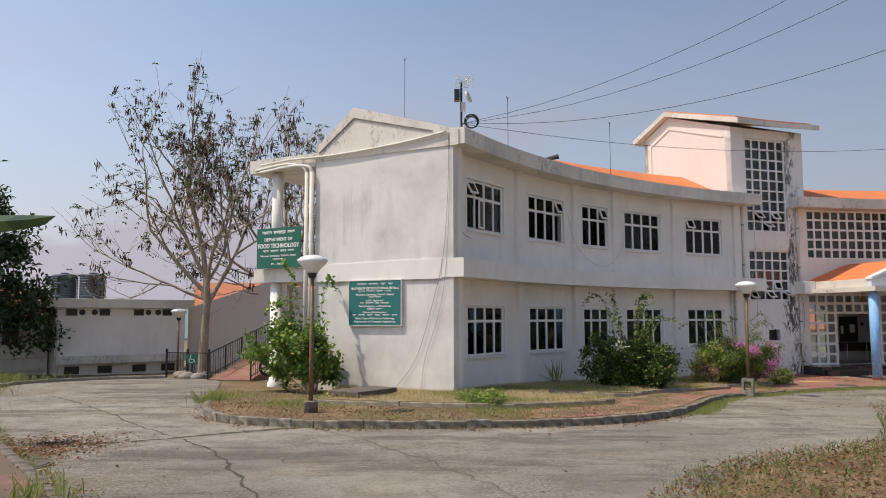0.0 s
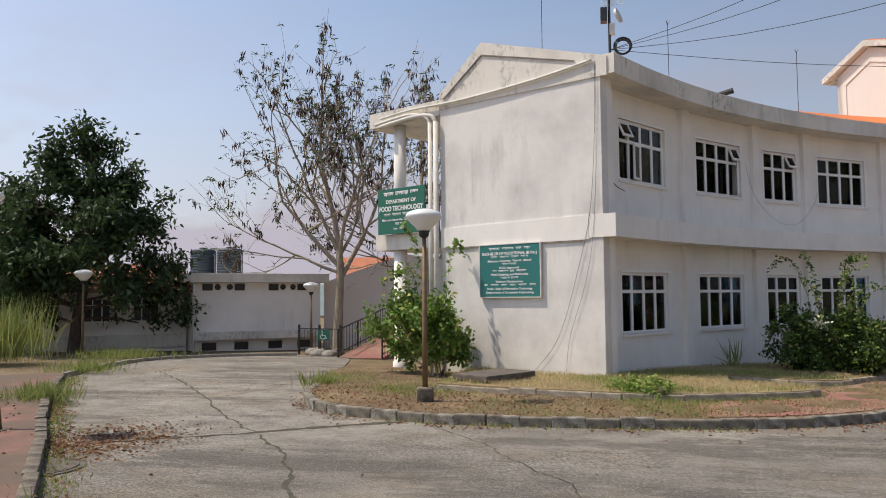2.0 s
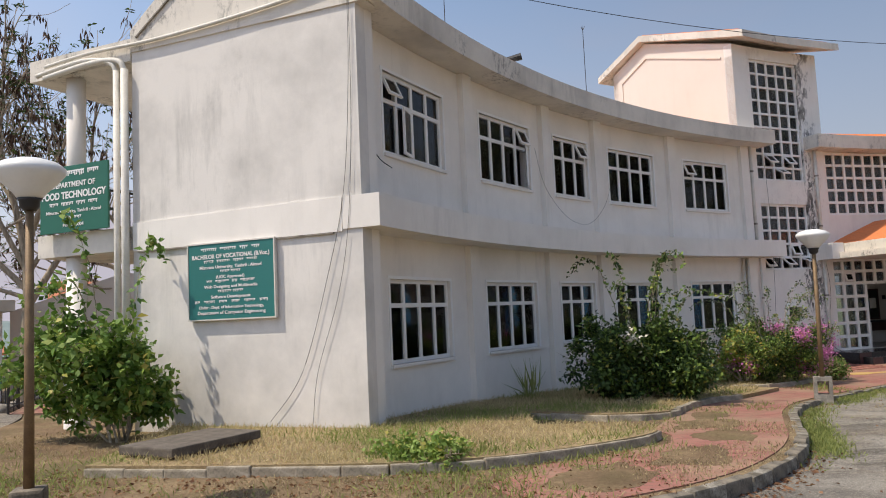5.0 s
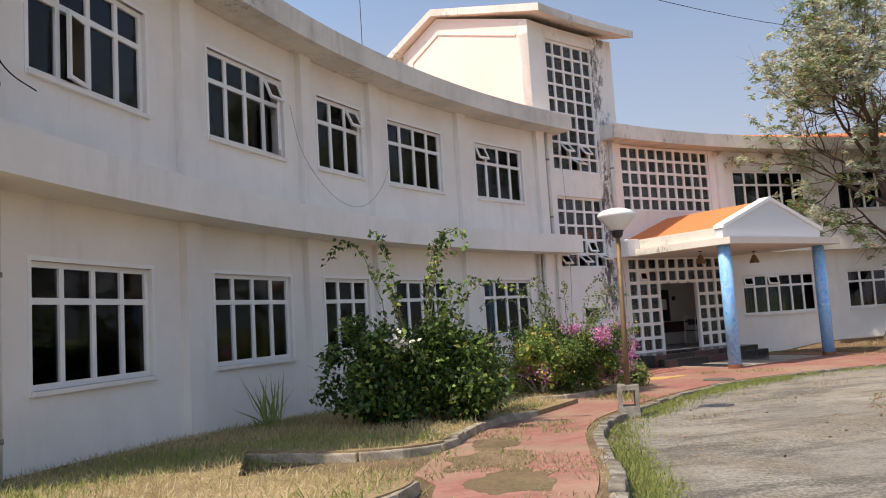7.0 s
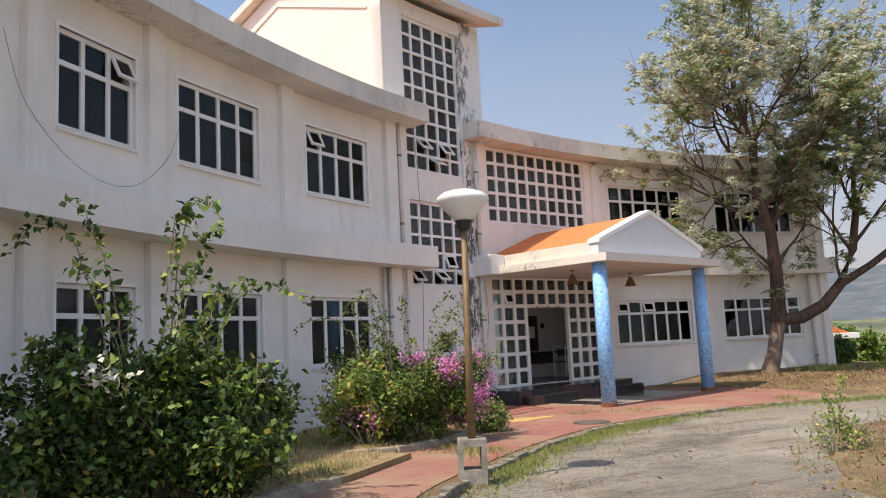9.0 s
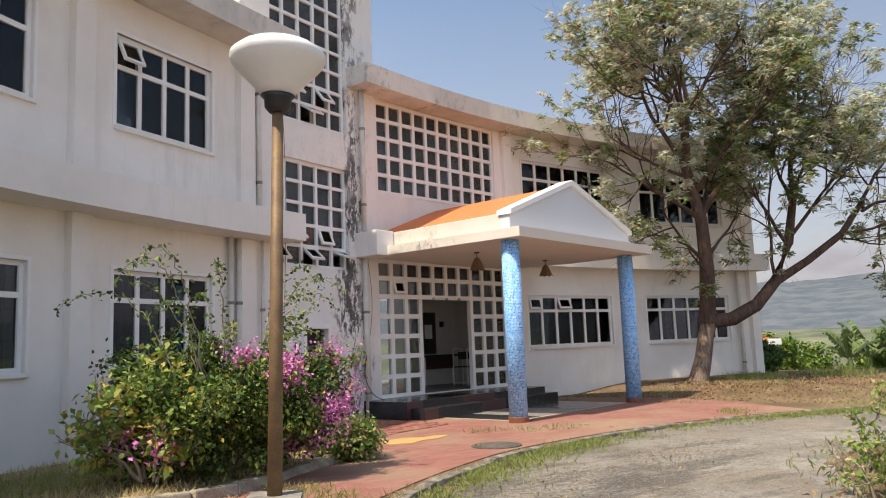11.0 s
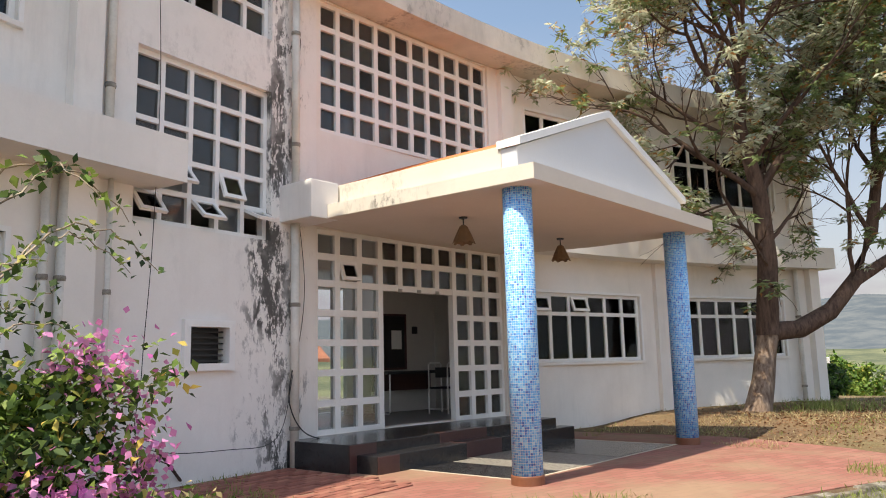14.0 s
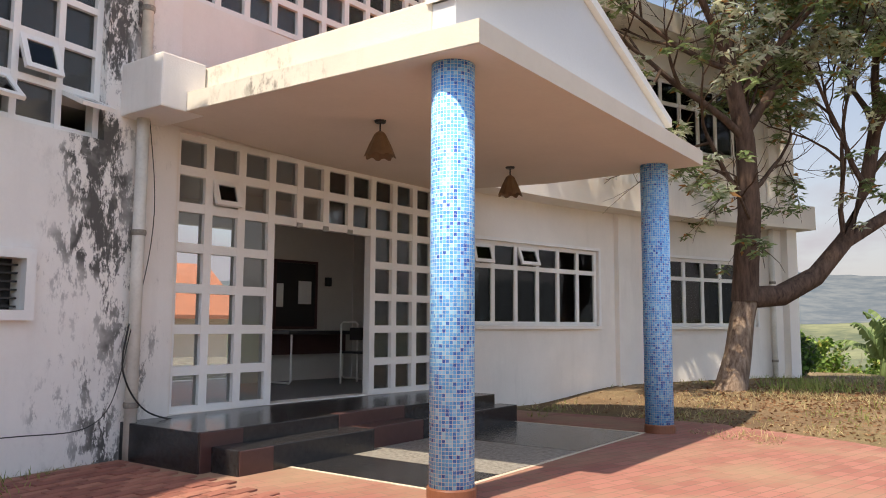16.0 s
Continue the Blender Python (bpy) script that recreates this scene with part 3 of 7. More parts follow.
sheet("pavement", [(3.85, 17.3), (3.85, 16.7), (3.6, 16.1), (2.7, 15.45), (1.9, 15.1), (1.3, 14.3)] + [(p.x - 0.1, p.y + 0.12) for p in path_out] + [(19.6, 25.5), (19.9, 27.2), (19.0, 29.9)] + [tuple(P(a, R_WALL + 0.05)[:2]) for a in np.linspace(93, 112, 14)] + [(11.6, 26.3), (10.9, 25.0), (9.8, 24.15), (8.6, 23.4), (7.4, 21.7), (6.0, 20.6), (5.1, 19.5), (4.6, 18.6)],
      island_z, M_PAVER, "worn red brick paving leading to the porch", 0.012)
left_pave = spline(ROAD_EDGE_LEFT[:5], 5)
sheet("pavement_left", [tuple(p[:2]) for p in left_pave] + [(p.x - 1.3, p.y - 0.9) for p in left_pave[::-1]], road_z, M_PAVER_OLD, "weedy strip of red paving beside the road", 0.1)
kerb_line("kerb_4", left_pave, road_z, 0.12, 0.25, 0.6, "weathered concrete kerb beside the red paving", [M_KERB_OLD], seed=7)
kerb_line("kerb_5", spline(ROAD_EDGE_LEFT[4:9], 5), road_z, 0.1, 0.25, 0.6, "weathered concrete kerb at the bend of the road", [M_STONE], seed=8)

# ---- building shell ----
WIN_LEFT = [(143.95, 148.8, 4), (135.95, 140.65, 4), (130.1, 133.5, 3), (123.2, 127.9, 4), (115.45, 119.98, 4)]
WIN_RIGHT = [(86.35, 93.6, 6), (75.85, 83.2, 6)]
LOW, HIGH = (0.89, 2.18), (4.12, 5.43)
holes = [(w[0], w[1], *z) for w in WIN_LEFT for z in (LOW, HIGH)]
structure("wall_left_wing", arc_wall(bmesh.new(), A_TOWER0, A_LEFT - 0.6, R_WALL, R_BACK, -0.5, 6.0, holes), M_WALL, "curved white plastered wall of the two-storey wing")
GRID_UP, GRID_LOW = (95.95, 105.15, 4.1, 6.0), (95.40, 105.28, 0.06, 2.75)
holes = [(w[0], w[1], *z) for w in WIN_RIGHT for z in ((0.9, 2.13), HIGH)] + [GRID_UP, GRID_LOW]
structure("wall_right_wing", arc_wall(bmesh.new(), A_RIGHT, A_TOWER1, R_WALL, R_BACK, -0.8, 6.02, holes), M_WALL, "curved white plastered wall beside the porch")
TOW_UP, TOW_LOW, TOW_SMALL = (107.35, 112.25, 5.08, 8.65), (107.35, 112.2, 2.48, 4.39), (109.0, 110.35, 1.0, 1.4)
structure("wall_tower", arc_wall(bmesh.new(), A_TOWER1, A_TOWER0, R_WALL - 0.04, R_BACK, -0.8, 9.0, [TOW_UP, TOW_LOW, TOW_SMALL]), M_WALL_STAINED, "white stair tower wall with black mildew streaks")


def radial(a, z=0.0):
    """x runs outwards along the radius from the wall line, y to the left along the arc."""
    return Matrix.Translation(P(a, 0, z)) @ Matrix.Rotation(radians(a), 4, 'Z')


# end walls and gables
PEDIMENT = [(22.2, 5.98), (26.42, 5.98), (26.42, 6.34), (25.22, 7.28), (22.2, 6.36)]
bm = bmesh.new()
prism(bm, [(22.36, -0.5), (26.42, -0.5), (26.42, 5.98), (22.36, 5.98)], radial(A_LEFT), -0.26)
structure("wall_gable", bm, M_WALL_GABLE, "white end wall with grey weather stains")
bm = bmesh.new()
prism(bm, [(22.664, 2.8), (26.41, 2.8), (26.41, 3.24), (22.664, 3.28)], radial(A_LEFT) @ Matrix.Translation((0, 0.002, 0)), 0.024)
structure("trim_gable_band", bm, M_WALL, "shallow white band across the end wall")
# Thin grey strip stands in for the shadow line below the band.
bm = bmesh.new()
prism(bm, [(22.8, 2.775), (26.3, 2.775), (26.3, 2.797), (22.8, 2.797)], radial(A_LEFT) @ Matrix.Translation((0, 0.002, 0)), 0.035)
structure("trim_drip", bm, M_STONE, "thin grey drip moulding across the end wall")
# The groove's shadow in the pediment, laid on as raised grey bars.
bm = bmesh.new()
for x0, z0, x1, z1 in ((22.9, 6.4, 25.2, 7.0), (25.2, 7.0, 26.3, 6.2)):
    u = Vector((x1 - x0, 0, z1 - z0)).normalized() * 0.022
    prism(bm, [(x0, z0), (x1, z1), (x1 + u.z, z1 - u.x), (x0 + u.z, z0 - u.x)], radial(A_LEFT) @ Matrix.Translation((0, 0.032, 0)), 0.03)
structure("trim_pediment", bm, M_STONE, "thin grey bars for the shadowed groove inside the pediment")
bm = bmesh.new()
prism(bm, PEDIMENT, radial(A_LEFT) @ Matrix.Translation((0, 0.03, 0)), -0.32)
structure("wall_pediment", bm, M_FASCIA, "low weathered pediment over the end wall")
bm = bmesh.new()
prism(bm, [(22.4, -1.5), (26.4, -1.5), (26.4, 6.0), (22.4, 6.0)], radial(A_RIGHT), 0.26)
structure("wall_gable_2", bm, M_WALL, "white end wall of the wing behind the tree")
structure("wall_back", arc_wall(bmesh.new(), A_RIGHT, A_LEFT - 0.7, 26.2, 26.4, -0.5, 6.0, [(96.4, 101.8, 0.06, 2.4)]), M_WALL, "white back wall of the building")
bm = bmesh.new()
arc_box(bm, A_RIGHT + 0.7, A_LEFT - 0.7, 22.91, 26.19, 2.78, 3.08)
structure("ceiling_ground_floor", bm, M_INSIDE, "plain concrete ceiling of the ground floor")
bm = bmesh.new()
arc_box(bm, A_RIGHT + 0.7, A_LEFT - 0.7, 22.91, 26.19, 5.96, 6.06)
structure("ceiling_upper_floor", bm, M_INSIDE, "plain concrete ceiling of the upper floor")
bm = bmesh.new()
arc_box(bm, A_RIGHT + 0.7, A_LEFT - 0.7, 22.91, 26.19, -0.4, 0.055)
structure("floor", bm, M_TERRAZZO, "dark polished floor inside")
for i, a in enumerate((142.0, 129.3, 114.2, 105.5, 93.75, 84.7)):
    bm = bmesh.new()
    prism(bm, [(22.91, 0.06), (26.19, 0.06), (26.19, 2.77), (22.91, 2.77)], radial(a), -0.12)
    prism(bm, [(22.91, 3.09), (26.19, 3.09), (26.19, 5.95), (22.91, 5.95)], radial(a), -0.12)
    structure("wall_inner_%d" % (i + 1), bm, M_INSIDE, "plain plastered partition between the rooms")

# projecting bands, eaves and roofs
R_BAND = 22.08
bm = bmesh.new()
arc_box(bm, 111.6, A_LEFT + 0.06, R_BAND, R_WALL - 0.003, 2.83, 3.28)
structure("trim_band", bm, M_WALL, "projecting white band between the storeys")
bm = bmesh.new()
arc_box(bm, 111.9, A_LEFT, R_BAND - 0.03, 22.9, 6.005, 6.40)
structure("roof_eave", bm, M_FASCIA, "weathered concrete eave slab along the curved wing")
bm = bmesh.new()
arc_box(bm, A_RIGHT - 1.2, 107.3, R_BAND, 22.9, 6.03, 6.42)
structure("roof_eave_2", bm, M_FASCIA, "weathered concrete eave slab over the porch wing")
bm = bmesh.new()
arc_box(bm, A_RIGHT - 0.8, 94.4, 22.2, R_WALL - 0.003, 2.80, 3.26)
structure("trim_band_2", bm, M_WALL, "projecting white band between the storeys of the porch wing")


def roof_strip(name, a0, a1, sections, material, label):
    bm = bmesh.new()
    n = int(math.ceil(abs(a1 - a0) / 1.2))
    cols = []
    for i in range(n + 1):
        a = a0 + (a1 - a0) * i / n
        cols.append([bm.verts.new(P(a, r, z)) for r, z in sections])
    k = len(sections)
    for u, v in zip(cols, cols[1:]):
        for j in range(k):
            bm.faces.new((u[j], u[(j + 1) % k], v[(j + 1) % k], v[j]))
    bm.faces.new(cols[0])
    bm.faces.new(cols[-1][::-1])
    bmesh.ops.recalc_face_normals(bm, faces=bm.faces)
    return structure(name, bm, material, label)


ROOF = [(22.92, 6.42), (25.26, 7.18), (26.5, 6.45), (26.5, 6.3), (25.26, 7.05), (22.92, 6.3)]
roof_strip("roof_left", A_TOWER0 + 0.05, A_LEFT - 0.8, ROOF, M_ROOF, "orange roofing on the curved wing")
roof_strip("roof_left_2", A_TOWER0 + 0.05, 131.0, [(22.95, 6.43), (25.26, 7.52), (26.45, 6.5), (26.45, 6.47), (25.26, 7.44), (22.95, 6.405)], M_ROOF, "higher orange roofing beside the stair tower")
roof_strip("roof_right", A_RIGHT + 0.3, A_TOWER1 - 0.05, [(r, z + (0.12 if z > 6.4 else 0.05)) for r, z in ROOF], M_ROOF, "orange roofing over the porch wing")
bm = bmesh.new()
arc_box(bm, A_TOWER0 + 0.05, A_LEFT, 26.45, 28.7, 5.86, 6.22)
structure("roof_verandah", bm, M_FASCIA, "flat concrete verandah roof")
bm = bmesh.new()
arc_box(bm, A_TOWER0 + 0.05, A_LEFT, 26.45, 28.5, 2.83, 3.2)
structure("floor_gallery", bm, M_FASCIA, "concrete gallery of the upper floor")

# pilasters
for row, (z0, z1) in enumerate(((-0.3, 2.825), (3.285, 6.0))):
    for a in (142.1, 134.6, 129.3, 121.5, 113.75):
        bm = bmesh.new()
        arc_box(bm, a - 0.4, a + 0.4, R_WALL - 0.12, R_WALL - 0.002, z0, z1)
        structure("trim_pilaster", bm, M_WALL, "shallow white pilaster on the curved wall")
    for a in (95.0, 85.0, 74.6):
        bm = bmesh.new()
        arc_box(bm, a - 0.35, a + 0.35, R_WALL - 0.10, R_WALL - 0.002, z0 - 0.3, 2.79 if row == 0 else z1)
        structure("trim_pilaster", bm, M_WALL, "shallow white pilaster on the curved wall")
bm = bmesh.new()
arc_box(bm, A_LEFT - 1.25, A_LEFT - 0.02, 22.365, R_WALL + 0.1, -0.4, 2.825)
arc_box(bm, A_LEFT - 1.25, A_LEFT - 0.02, 22.365, R_WALL + 0.1, 3.285, 6.0)
structure("trim_corner_pier", bm, M_WALL, "white corner pier at the end wall")

# tower body
tw = radial(A_TOWER0)
bm = bmesh.new()
prism(bm, [(22.62, 5.9), (27.55, 5.9), (27.55, 9.5), (26.0, 10.15), (22.62, 9.0)], tw, -0.24)
structure("wall_tower_side", bm, M_CREAM, "sunlit cream side wall of the stair tower")
bm = bmesh.new()
for x0, z0, x1, z1 in ((23.0, 8.72, 25.95, 9.68), (25.95, 9.68, 27.15, 9.15), (27.15, 9.15, 27.15, 6.2)):
    u = Vector((x1 - x0, 0, z1 - z0)).normalized() * 0.05
    prism(bm, [(x0, z0), (x1, z1), (x1 + u.z, z1 - u.x), (x0 + u.z, z0 - u.x)], tw @ Matrix.Translation((0, 0.002, 0)), 0.03)
structure("trim_tower", bm, M_CREAM, "shallow moulding on the side of the stair tower")
bm = bmesh.new()
prism(bm, [(22.62, 5.9), (27.55, 5.9), (27.55, 9.5), (26.0, 10.15), (22.62, 9.0)], radial(A_TOWER1), 0.2)
structure("wall_tower_side_2", bm, M_CREAM, "cream far side wall of the stair tower")
bm = bmesh.new()
arc_box(bm, A_TOWER1, A_TOWER0, 27.35, 27.55, 5.9, 9.5)
structure("wall_tower_back", bm, M_CREAM, "cream back wall of the stair tower")
TROOF = [(22.05, 9.0), (26.0, 10.18), (28.05, 9.38), (28.05, 9.58), (26.0, 10.38), (22.05, 9.2)]
roof_strip("roof_tower", A_TOWER1 - 0.95, A_TOWER0 + 0.5, [(r, z) for r, z in TROOF], M_FASCIA, "concrete roof slab of the stair tower")
roof_strip("roof_tower_tiles", A_TOWER1 - 0.5, A_TOWER0 + 0.1, [(22.3, 9.285), (26.0, 10.39), (27.9, 9.65), (27.9, 9.68), (26.0, 10.43), (22.3, 9.325)], M_ROOF, "orange roofing on the stair tower")

# ---- windows ----
def chord(a_hi, a_lo, r, z0):
    """A flat frame between two angles: x to the right as seen from outside, y inwards, z up from the sill."""
    p, q = P(a_hi, r), P(a_lo, r)
    d = (q - p)
    return Matrix.Translation((p.x, p.y, z0)) @ Matrix.Rotation(math.atan2(d.y, d.x), 4, 'Z'), d.length


def bars(bm, w, h, cols, rows, edge, bar, y0, y1):
    """A rectangular grid of bars: cols and rows are the dividing places."""
    box(bm, 0, edge, y0, y1, 0, h)
    box(bm, w - edge, w, y0, y1, 0, h)
    box(bm, edge, w - edge, y0, y1, 0, edge)
    box(bm, edge, w - edge, y0, y1, h - edge, h)
    for c in cols:
        box(bm, c - bar / 2, c + bar / 2, y0 + 0.003, y1 - 0.003, edge, h - edge)
    xs = [edge] + [v for c in cols for v in (c - bar / 2, c + bar / 2)] + [w - edge]
    for r in rows:
        for u, v in zip(xs[::2], xs[1::2]):
            box(bm, u, v, y0 + 0.003, y1 - 0.003, r - bar / 2, r + bar / 2)


def pane(parent, x0, x1, z0, z1, y, material):
    bm = bmesh.new()
    box(bm, x0, x1, y - 0.003, y + 0.003, z0, z1)
    ob = part("pane", bm, material, parent)
    ob.visible_shadow = False
    return ob


def open_sash(parent, x0, x1, z0, z1, kind, angle):
    """A small opened sash; top: hung at its head, side: hung at its right edge."""
    w, h, e = x1 - x0, z1 - z0, 0.048
    bm = bmesh.new()
    bars(bm, w, h, [], [], e, e, -0.018, 0.018)
    if kind == "top":
        m = Matrix.Translation((x0, -0.03, z1)) @ Matrix.Rotation(radians(-angle), 4, 'X') @ Matrix.Translation((0, 0, -h))
    elif kind == "side":
        m = Matrix.Translation((x1, -0.03, z0)) @ Matrix.Rotation(radians(angle), 4, 'Z') @ Matrix.Translation((-w, 0, 0))
    else:
        m = Matrix.Translation((x0, -0.03, z0 + h / 2)) @ Matrix.Rotation(radians(-angle), 4, 'X') @ Matrix.Translation((0, 0, -h / 2))
    ob = part("sash", bm, M_FRAME, parent, "opened white sash")
    ob.matrix_basis = m
    pane(ob, e, w - e, e, h - e, 0, M_GLASS)
    return ob


WINDOW_COUNT = [0]


def window(a0, a1, z0, z1, ncols, transom, label, opens=(), grille=False, curtain=0.0):
    WINDOW_COUNT[0] += 1
    m, w = chord(a1, a0, R_WALL + 0.085, z0)
    h = z1 - z0
    win = thing("window_%d" % WINDOW_COUNT[0], label, "window", kind="structure", at=m)
    e, b = 0.06, 0.068
    cols = [w * i / ncols for i in range(1, ncols)]
    tz = h * transom
    bm = bmesh.new()
    bars(bm, w, h, cols, [tz], e, b, -0.035, 0.035)
    part("window_frame", bm, M_FRAME, win)
    bm = bmesh.new()
    bars(bm, w + 0.1, h + 0.1, [], [], 0.05, 0.05, -0.098, -0.05)
    bmesh.ops.translate(bm, verts=bm.verts, vec=(-0.05, 0, -0.05))
    part("architrave", bm, M_FRAME, win)
    bm = bmesh.new()
    box(bm, -0.03, w + 0.03, -0.13, -0.037, -0.055, 0.0, bevel=0.006)
    part("window_sill", bm, M_WALL, win)
    edges = [e] + [v for c in cols for v in (c - b / 2, c + b / 2)] + [w - e]
    opened = {(i, j): (k, ang) for i, j, k, ang in opens}
    for i, (u, v) in enumerate(zip(edges[::2], edges[1::2])):
        for j, (s, t) in enumerate(((e, tz - b / 2), (tz + b / 2, h - e))):
            if (i, j) in opened:
                open_sash(win, u, v, s, t, *opened[i, j])
            else:
                pane(win, u, v, s, t, 0.0, M_GLASS)
    if grille:
        bm = bmesh.new()
        for k in range(1, 9):
            x = w * k / 9
            box(bm, x - 0.005, x + 0.005, 0.06, 0.07, 0.03, h - 0.03)
        for k in range(1, 7):
            z = h * k / 7
            box(bm, 0.03, w - 0.03, 0.07, 0.078, z - 0.005, z + 0.005)
        part("grille", bm, M_BLACK, win, "black iron bars behind the glass")
    if curtain:
        bm = bmesh.new()
        n = int(w / 0.05)
        row = [(w * i / n, 0.2 + 0.03 * math.sin(i * 1.9) + 0.015 * math.sin(i * 0.7)) for i in range(n + 1)]
        vs_ = [[bm.verts.new((x, y, z)) for x, y in row] for z in (0.0, h)]
        for i in range(n):
            if math.sin(i * 0.37 + a0) < curtain:
                bm.faces.new((vs_[0][i], vs_[0][i + 1], vs_[1][i + 1], vs_[1][i]))
        part("curtain", bm, M_CURTAIN, win, "dark folded curtain")
    return win


UP_OPEN = [[(0, 1, "top", 25), (1, 0, "side", 0)], [(3, 1, "top", 22), (3, 0, "side", 35)], [(2, 1, "top", 25)], [], [(0, 1, "top", 25)]]
UP_OPEN[0] = [(0, 1, "top", 25), (1, 0, "side", 14)]
for k, (a0, a1, n) in enumerate(WIN_LEFT):
    window(a0, a1, *HIGH, n, 0.66, "white-framed upper window with dark panes", UP_OPEN[k], curtain=0.4)
    window(a0, a1, *LOW, n, 0.69, "white-framed ground floor window with iron bars", (), True, 0.3)
for k, (a0, a1, n) in enumerate(WIN_RIGHT):
    window(a0, a1, 0.9, 2.13, n, 0.70, "wide white-framed window with dark panes", [(2, 1, "top", 20), (0, 1, "top", 14)] if k == 0 else [], True, 0.2)
    window(a0, a1, *HIGH, n, 0.66, "white-framed upper window behind the tree", (), False, 0.3)


def grid_window(name, a0, a1, z0, z1, ncols, nrows, label, opens=(), skip=None, bar=0.075, e=0.06, heights=None):
    m, w = chord(a1, a0, R_WALL + 0.1, z0)
    h = z1 - z0
    win = thing(name, label, "window", kind="structure", at=m)
    cols = [w * i / ncols for i in range(ncols + 1)]
    rows = heights or [h * j / nrows for j in range(nrows + 1)]
    opened = {(i, j): (k, ang) for i, j, k, ang in opens}
    bm = bmesh.new()
    for i in range(ncols + 1):
        lo = 0
        if skip and skip[0] < i < skip[1]:
            lo = skip[2]
        t = e if i in (0, ncols) else bar / 2
        c = cols[i]
        box(bm, max(0, c - t), min(w, c + t), -0.05, 0.05, rows[lo], h)
    for j in range(nrows + 1):
        t = e if j in (0, nrows) else bar / 2
        for i in range(ncols):
            if skip and skip[0] <= i < skip[1] and j < skip[2]:
                continue
            u = cols[i] + (e if i == 0 else bar / 2)
            v = cols[i + 1] - (e if i == ncols - 1 else bar / 2)
            box(bm, u, v, -0.047, 0.047, max(0, rows[j] - t), min(h, rows[j] + t))
    part("window_frame", bm, M_FRAME, win)
    for i in range(ncols):
        for j in range(nrows):
            if skip and skip[0] <= i < skip[1] and j < skip[2]:
                continue
            u, v = cols[i] + bar / 2, cols[i + 1] - bar / 2
            s, t = rows[j] + bar / 2, rows[j + 1] - bar / 2
            if (i, j) in opened:
                open_sash(win, u, v, s, t, *opened[i, j])
            else:
                pane(win, u, v, s, t, 0.0, (M_GLASS_DUSTY if (i * 7 + j * 3) % 5 else M_GLASS_DULL) if not skip else M_GLASS_CLEAR)
    return win


grid_window("window_tower_high", *TOW_UP, 5, 9, "tall white grid window of the stair tower", [(1, 1, "top", 42), (3, 1, "top", 38), (2, 0, "top", 58)], bar=0.058)
grid_window("window_tower_low", *TOW_LOW, 5, 5, "white grid window of the stair tower with opened panes", [(1, 1, "top", 42), (3, 1, "top", 22), (0, 0, "top", 40), (2, 0, "top", 48), (4, 0, "top", 66)], bar=0.058)
grid_window("window_hall_high", *GRID_UP, 10, 5, "white grid window above the porch")
grid_window("window_hall_low", *GRID_LOW, 10, 7, "white grid screen with an open doorway", [(1, 5, "top", 18)], skip=(3, 7, 5), bar=0.09, heights=[0, 0.394, 0.788, 1.182, 1.576, 1.97, 2.33, 2.69])
m, w = chord(TOW_SMALL[1], TOW_SMALL[0], R_WALL - 0.05, TOW_SMALL[2])
win = thing("window_small", "small black louvred window in a white surround", "window", kind="structure", at=m)
bm = bmesh.new()
bars(bm, w + 0.16, 0.56, [], [], 0.08, 0.05, -0.05, 0.02)
bmesh.ops.translate(bm, verts=bm.verts, vec=(-0.08, 0, -0.08))
part("window_frame", bm, M_FRAME, win)
for k in range(6):
    bm = bmesh.new()
    box(bm, 0.0, w, 0.06, 0.1, 0.02 + k * 0.065, 0.035 + k * 0.065)
    part("slat", bm, M_BLACK, win)
bm = bmesh.new()
box(bm, -0.02, w + 0.02, 0.15, 0.17, -0.02, 0.42)
part("backing", bm, M_BLACK, win)

# ---- porch ----
PF = Vector((14.55, 25.74, 0))
PORCH = Matrix.Translation(PF) @ Matrix.Rotation(radians(13.2), 4, 'Z')   # x along the front, y towards the wall
GZ = -0.30
porch = thing("porch", "white porch with an orange gabled roof on blue columns", "porch", kind="structure", at=PORCH)
bm = bmesh.new()
outline = [(0, 0), (4.68, 0), (4.68, 2.0), (4.25, 3.75), (-0.12, 3.45)]
a = [bm.verts.new((x, y, 2.735)) for x, y in outline]
b = [bm.verts.new((x, y, 2.905)) for x, y in outline]
bm.faces.new(a[::-1])
bm.faces.new(b)
for i in range(5):
    bm.faces.new((a[i], a[(i + 1) % 5], b[(i + 1) % 5], b[i]))
part("slab", bm, M_SOFFIT, porch)
APX, LX, RX, SB = 2.05, 0.1, 4.2, 0.26
bm = bmesh.new()
prism(bm, [(LX, 2.907), (RX, 2.907), (RX, 3.12), (APX, 3.88), (LX, 3.14)], Matrix.Translation((0, SB, 0)), 0.2)
part("pediment", bm, M_SHADED_WHITE, porch)
bm = bmesh.new()
prism(bm, [(LX - 0.03, 3.143), (APX, 3.885), (RX + 0.05, 3.12), (RX + 0.05, 3.21), (APX, 3.98), (LX - 0.03, 3.225)], Matrix.Translation((0, SB - 0.06, 0)), 0.3)
part("coping", bm, M_FRAME, porch)
bm = bmesh.new()
box(bm, LX - 0.005, LX + 0.14, SB + 0.203, 3.4, 2.907, 3.18, bevel=0.01)
part("parapet", bm, M_PORCH, porch)
bm = bmesh.new()
prism(bm, [(LX + 0.1, 3.2), (APX, 3.9), (RX + 0.02, 3.14), (RX + 0.02, 3.1), (APX, 3.84), (LX + 0.1, 3.13)], Matrix.Translation((0, SB + 0.245, 0)), 3.3)
part("roof", bm, M_ROOF, porch, "orange roofing of the porch")
bm = bmesh.new()
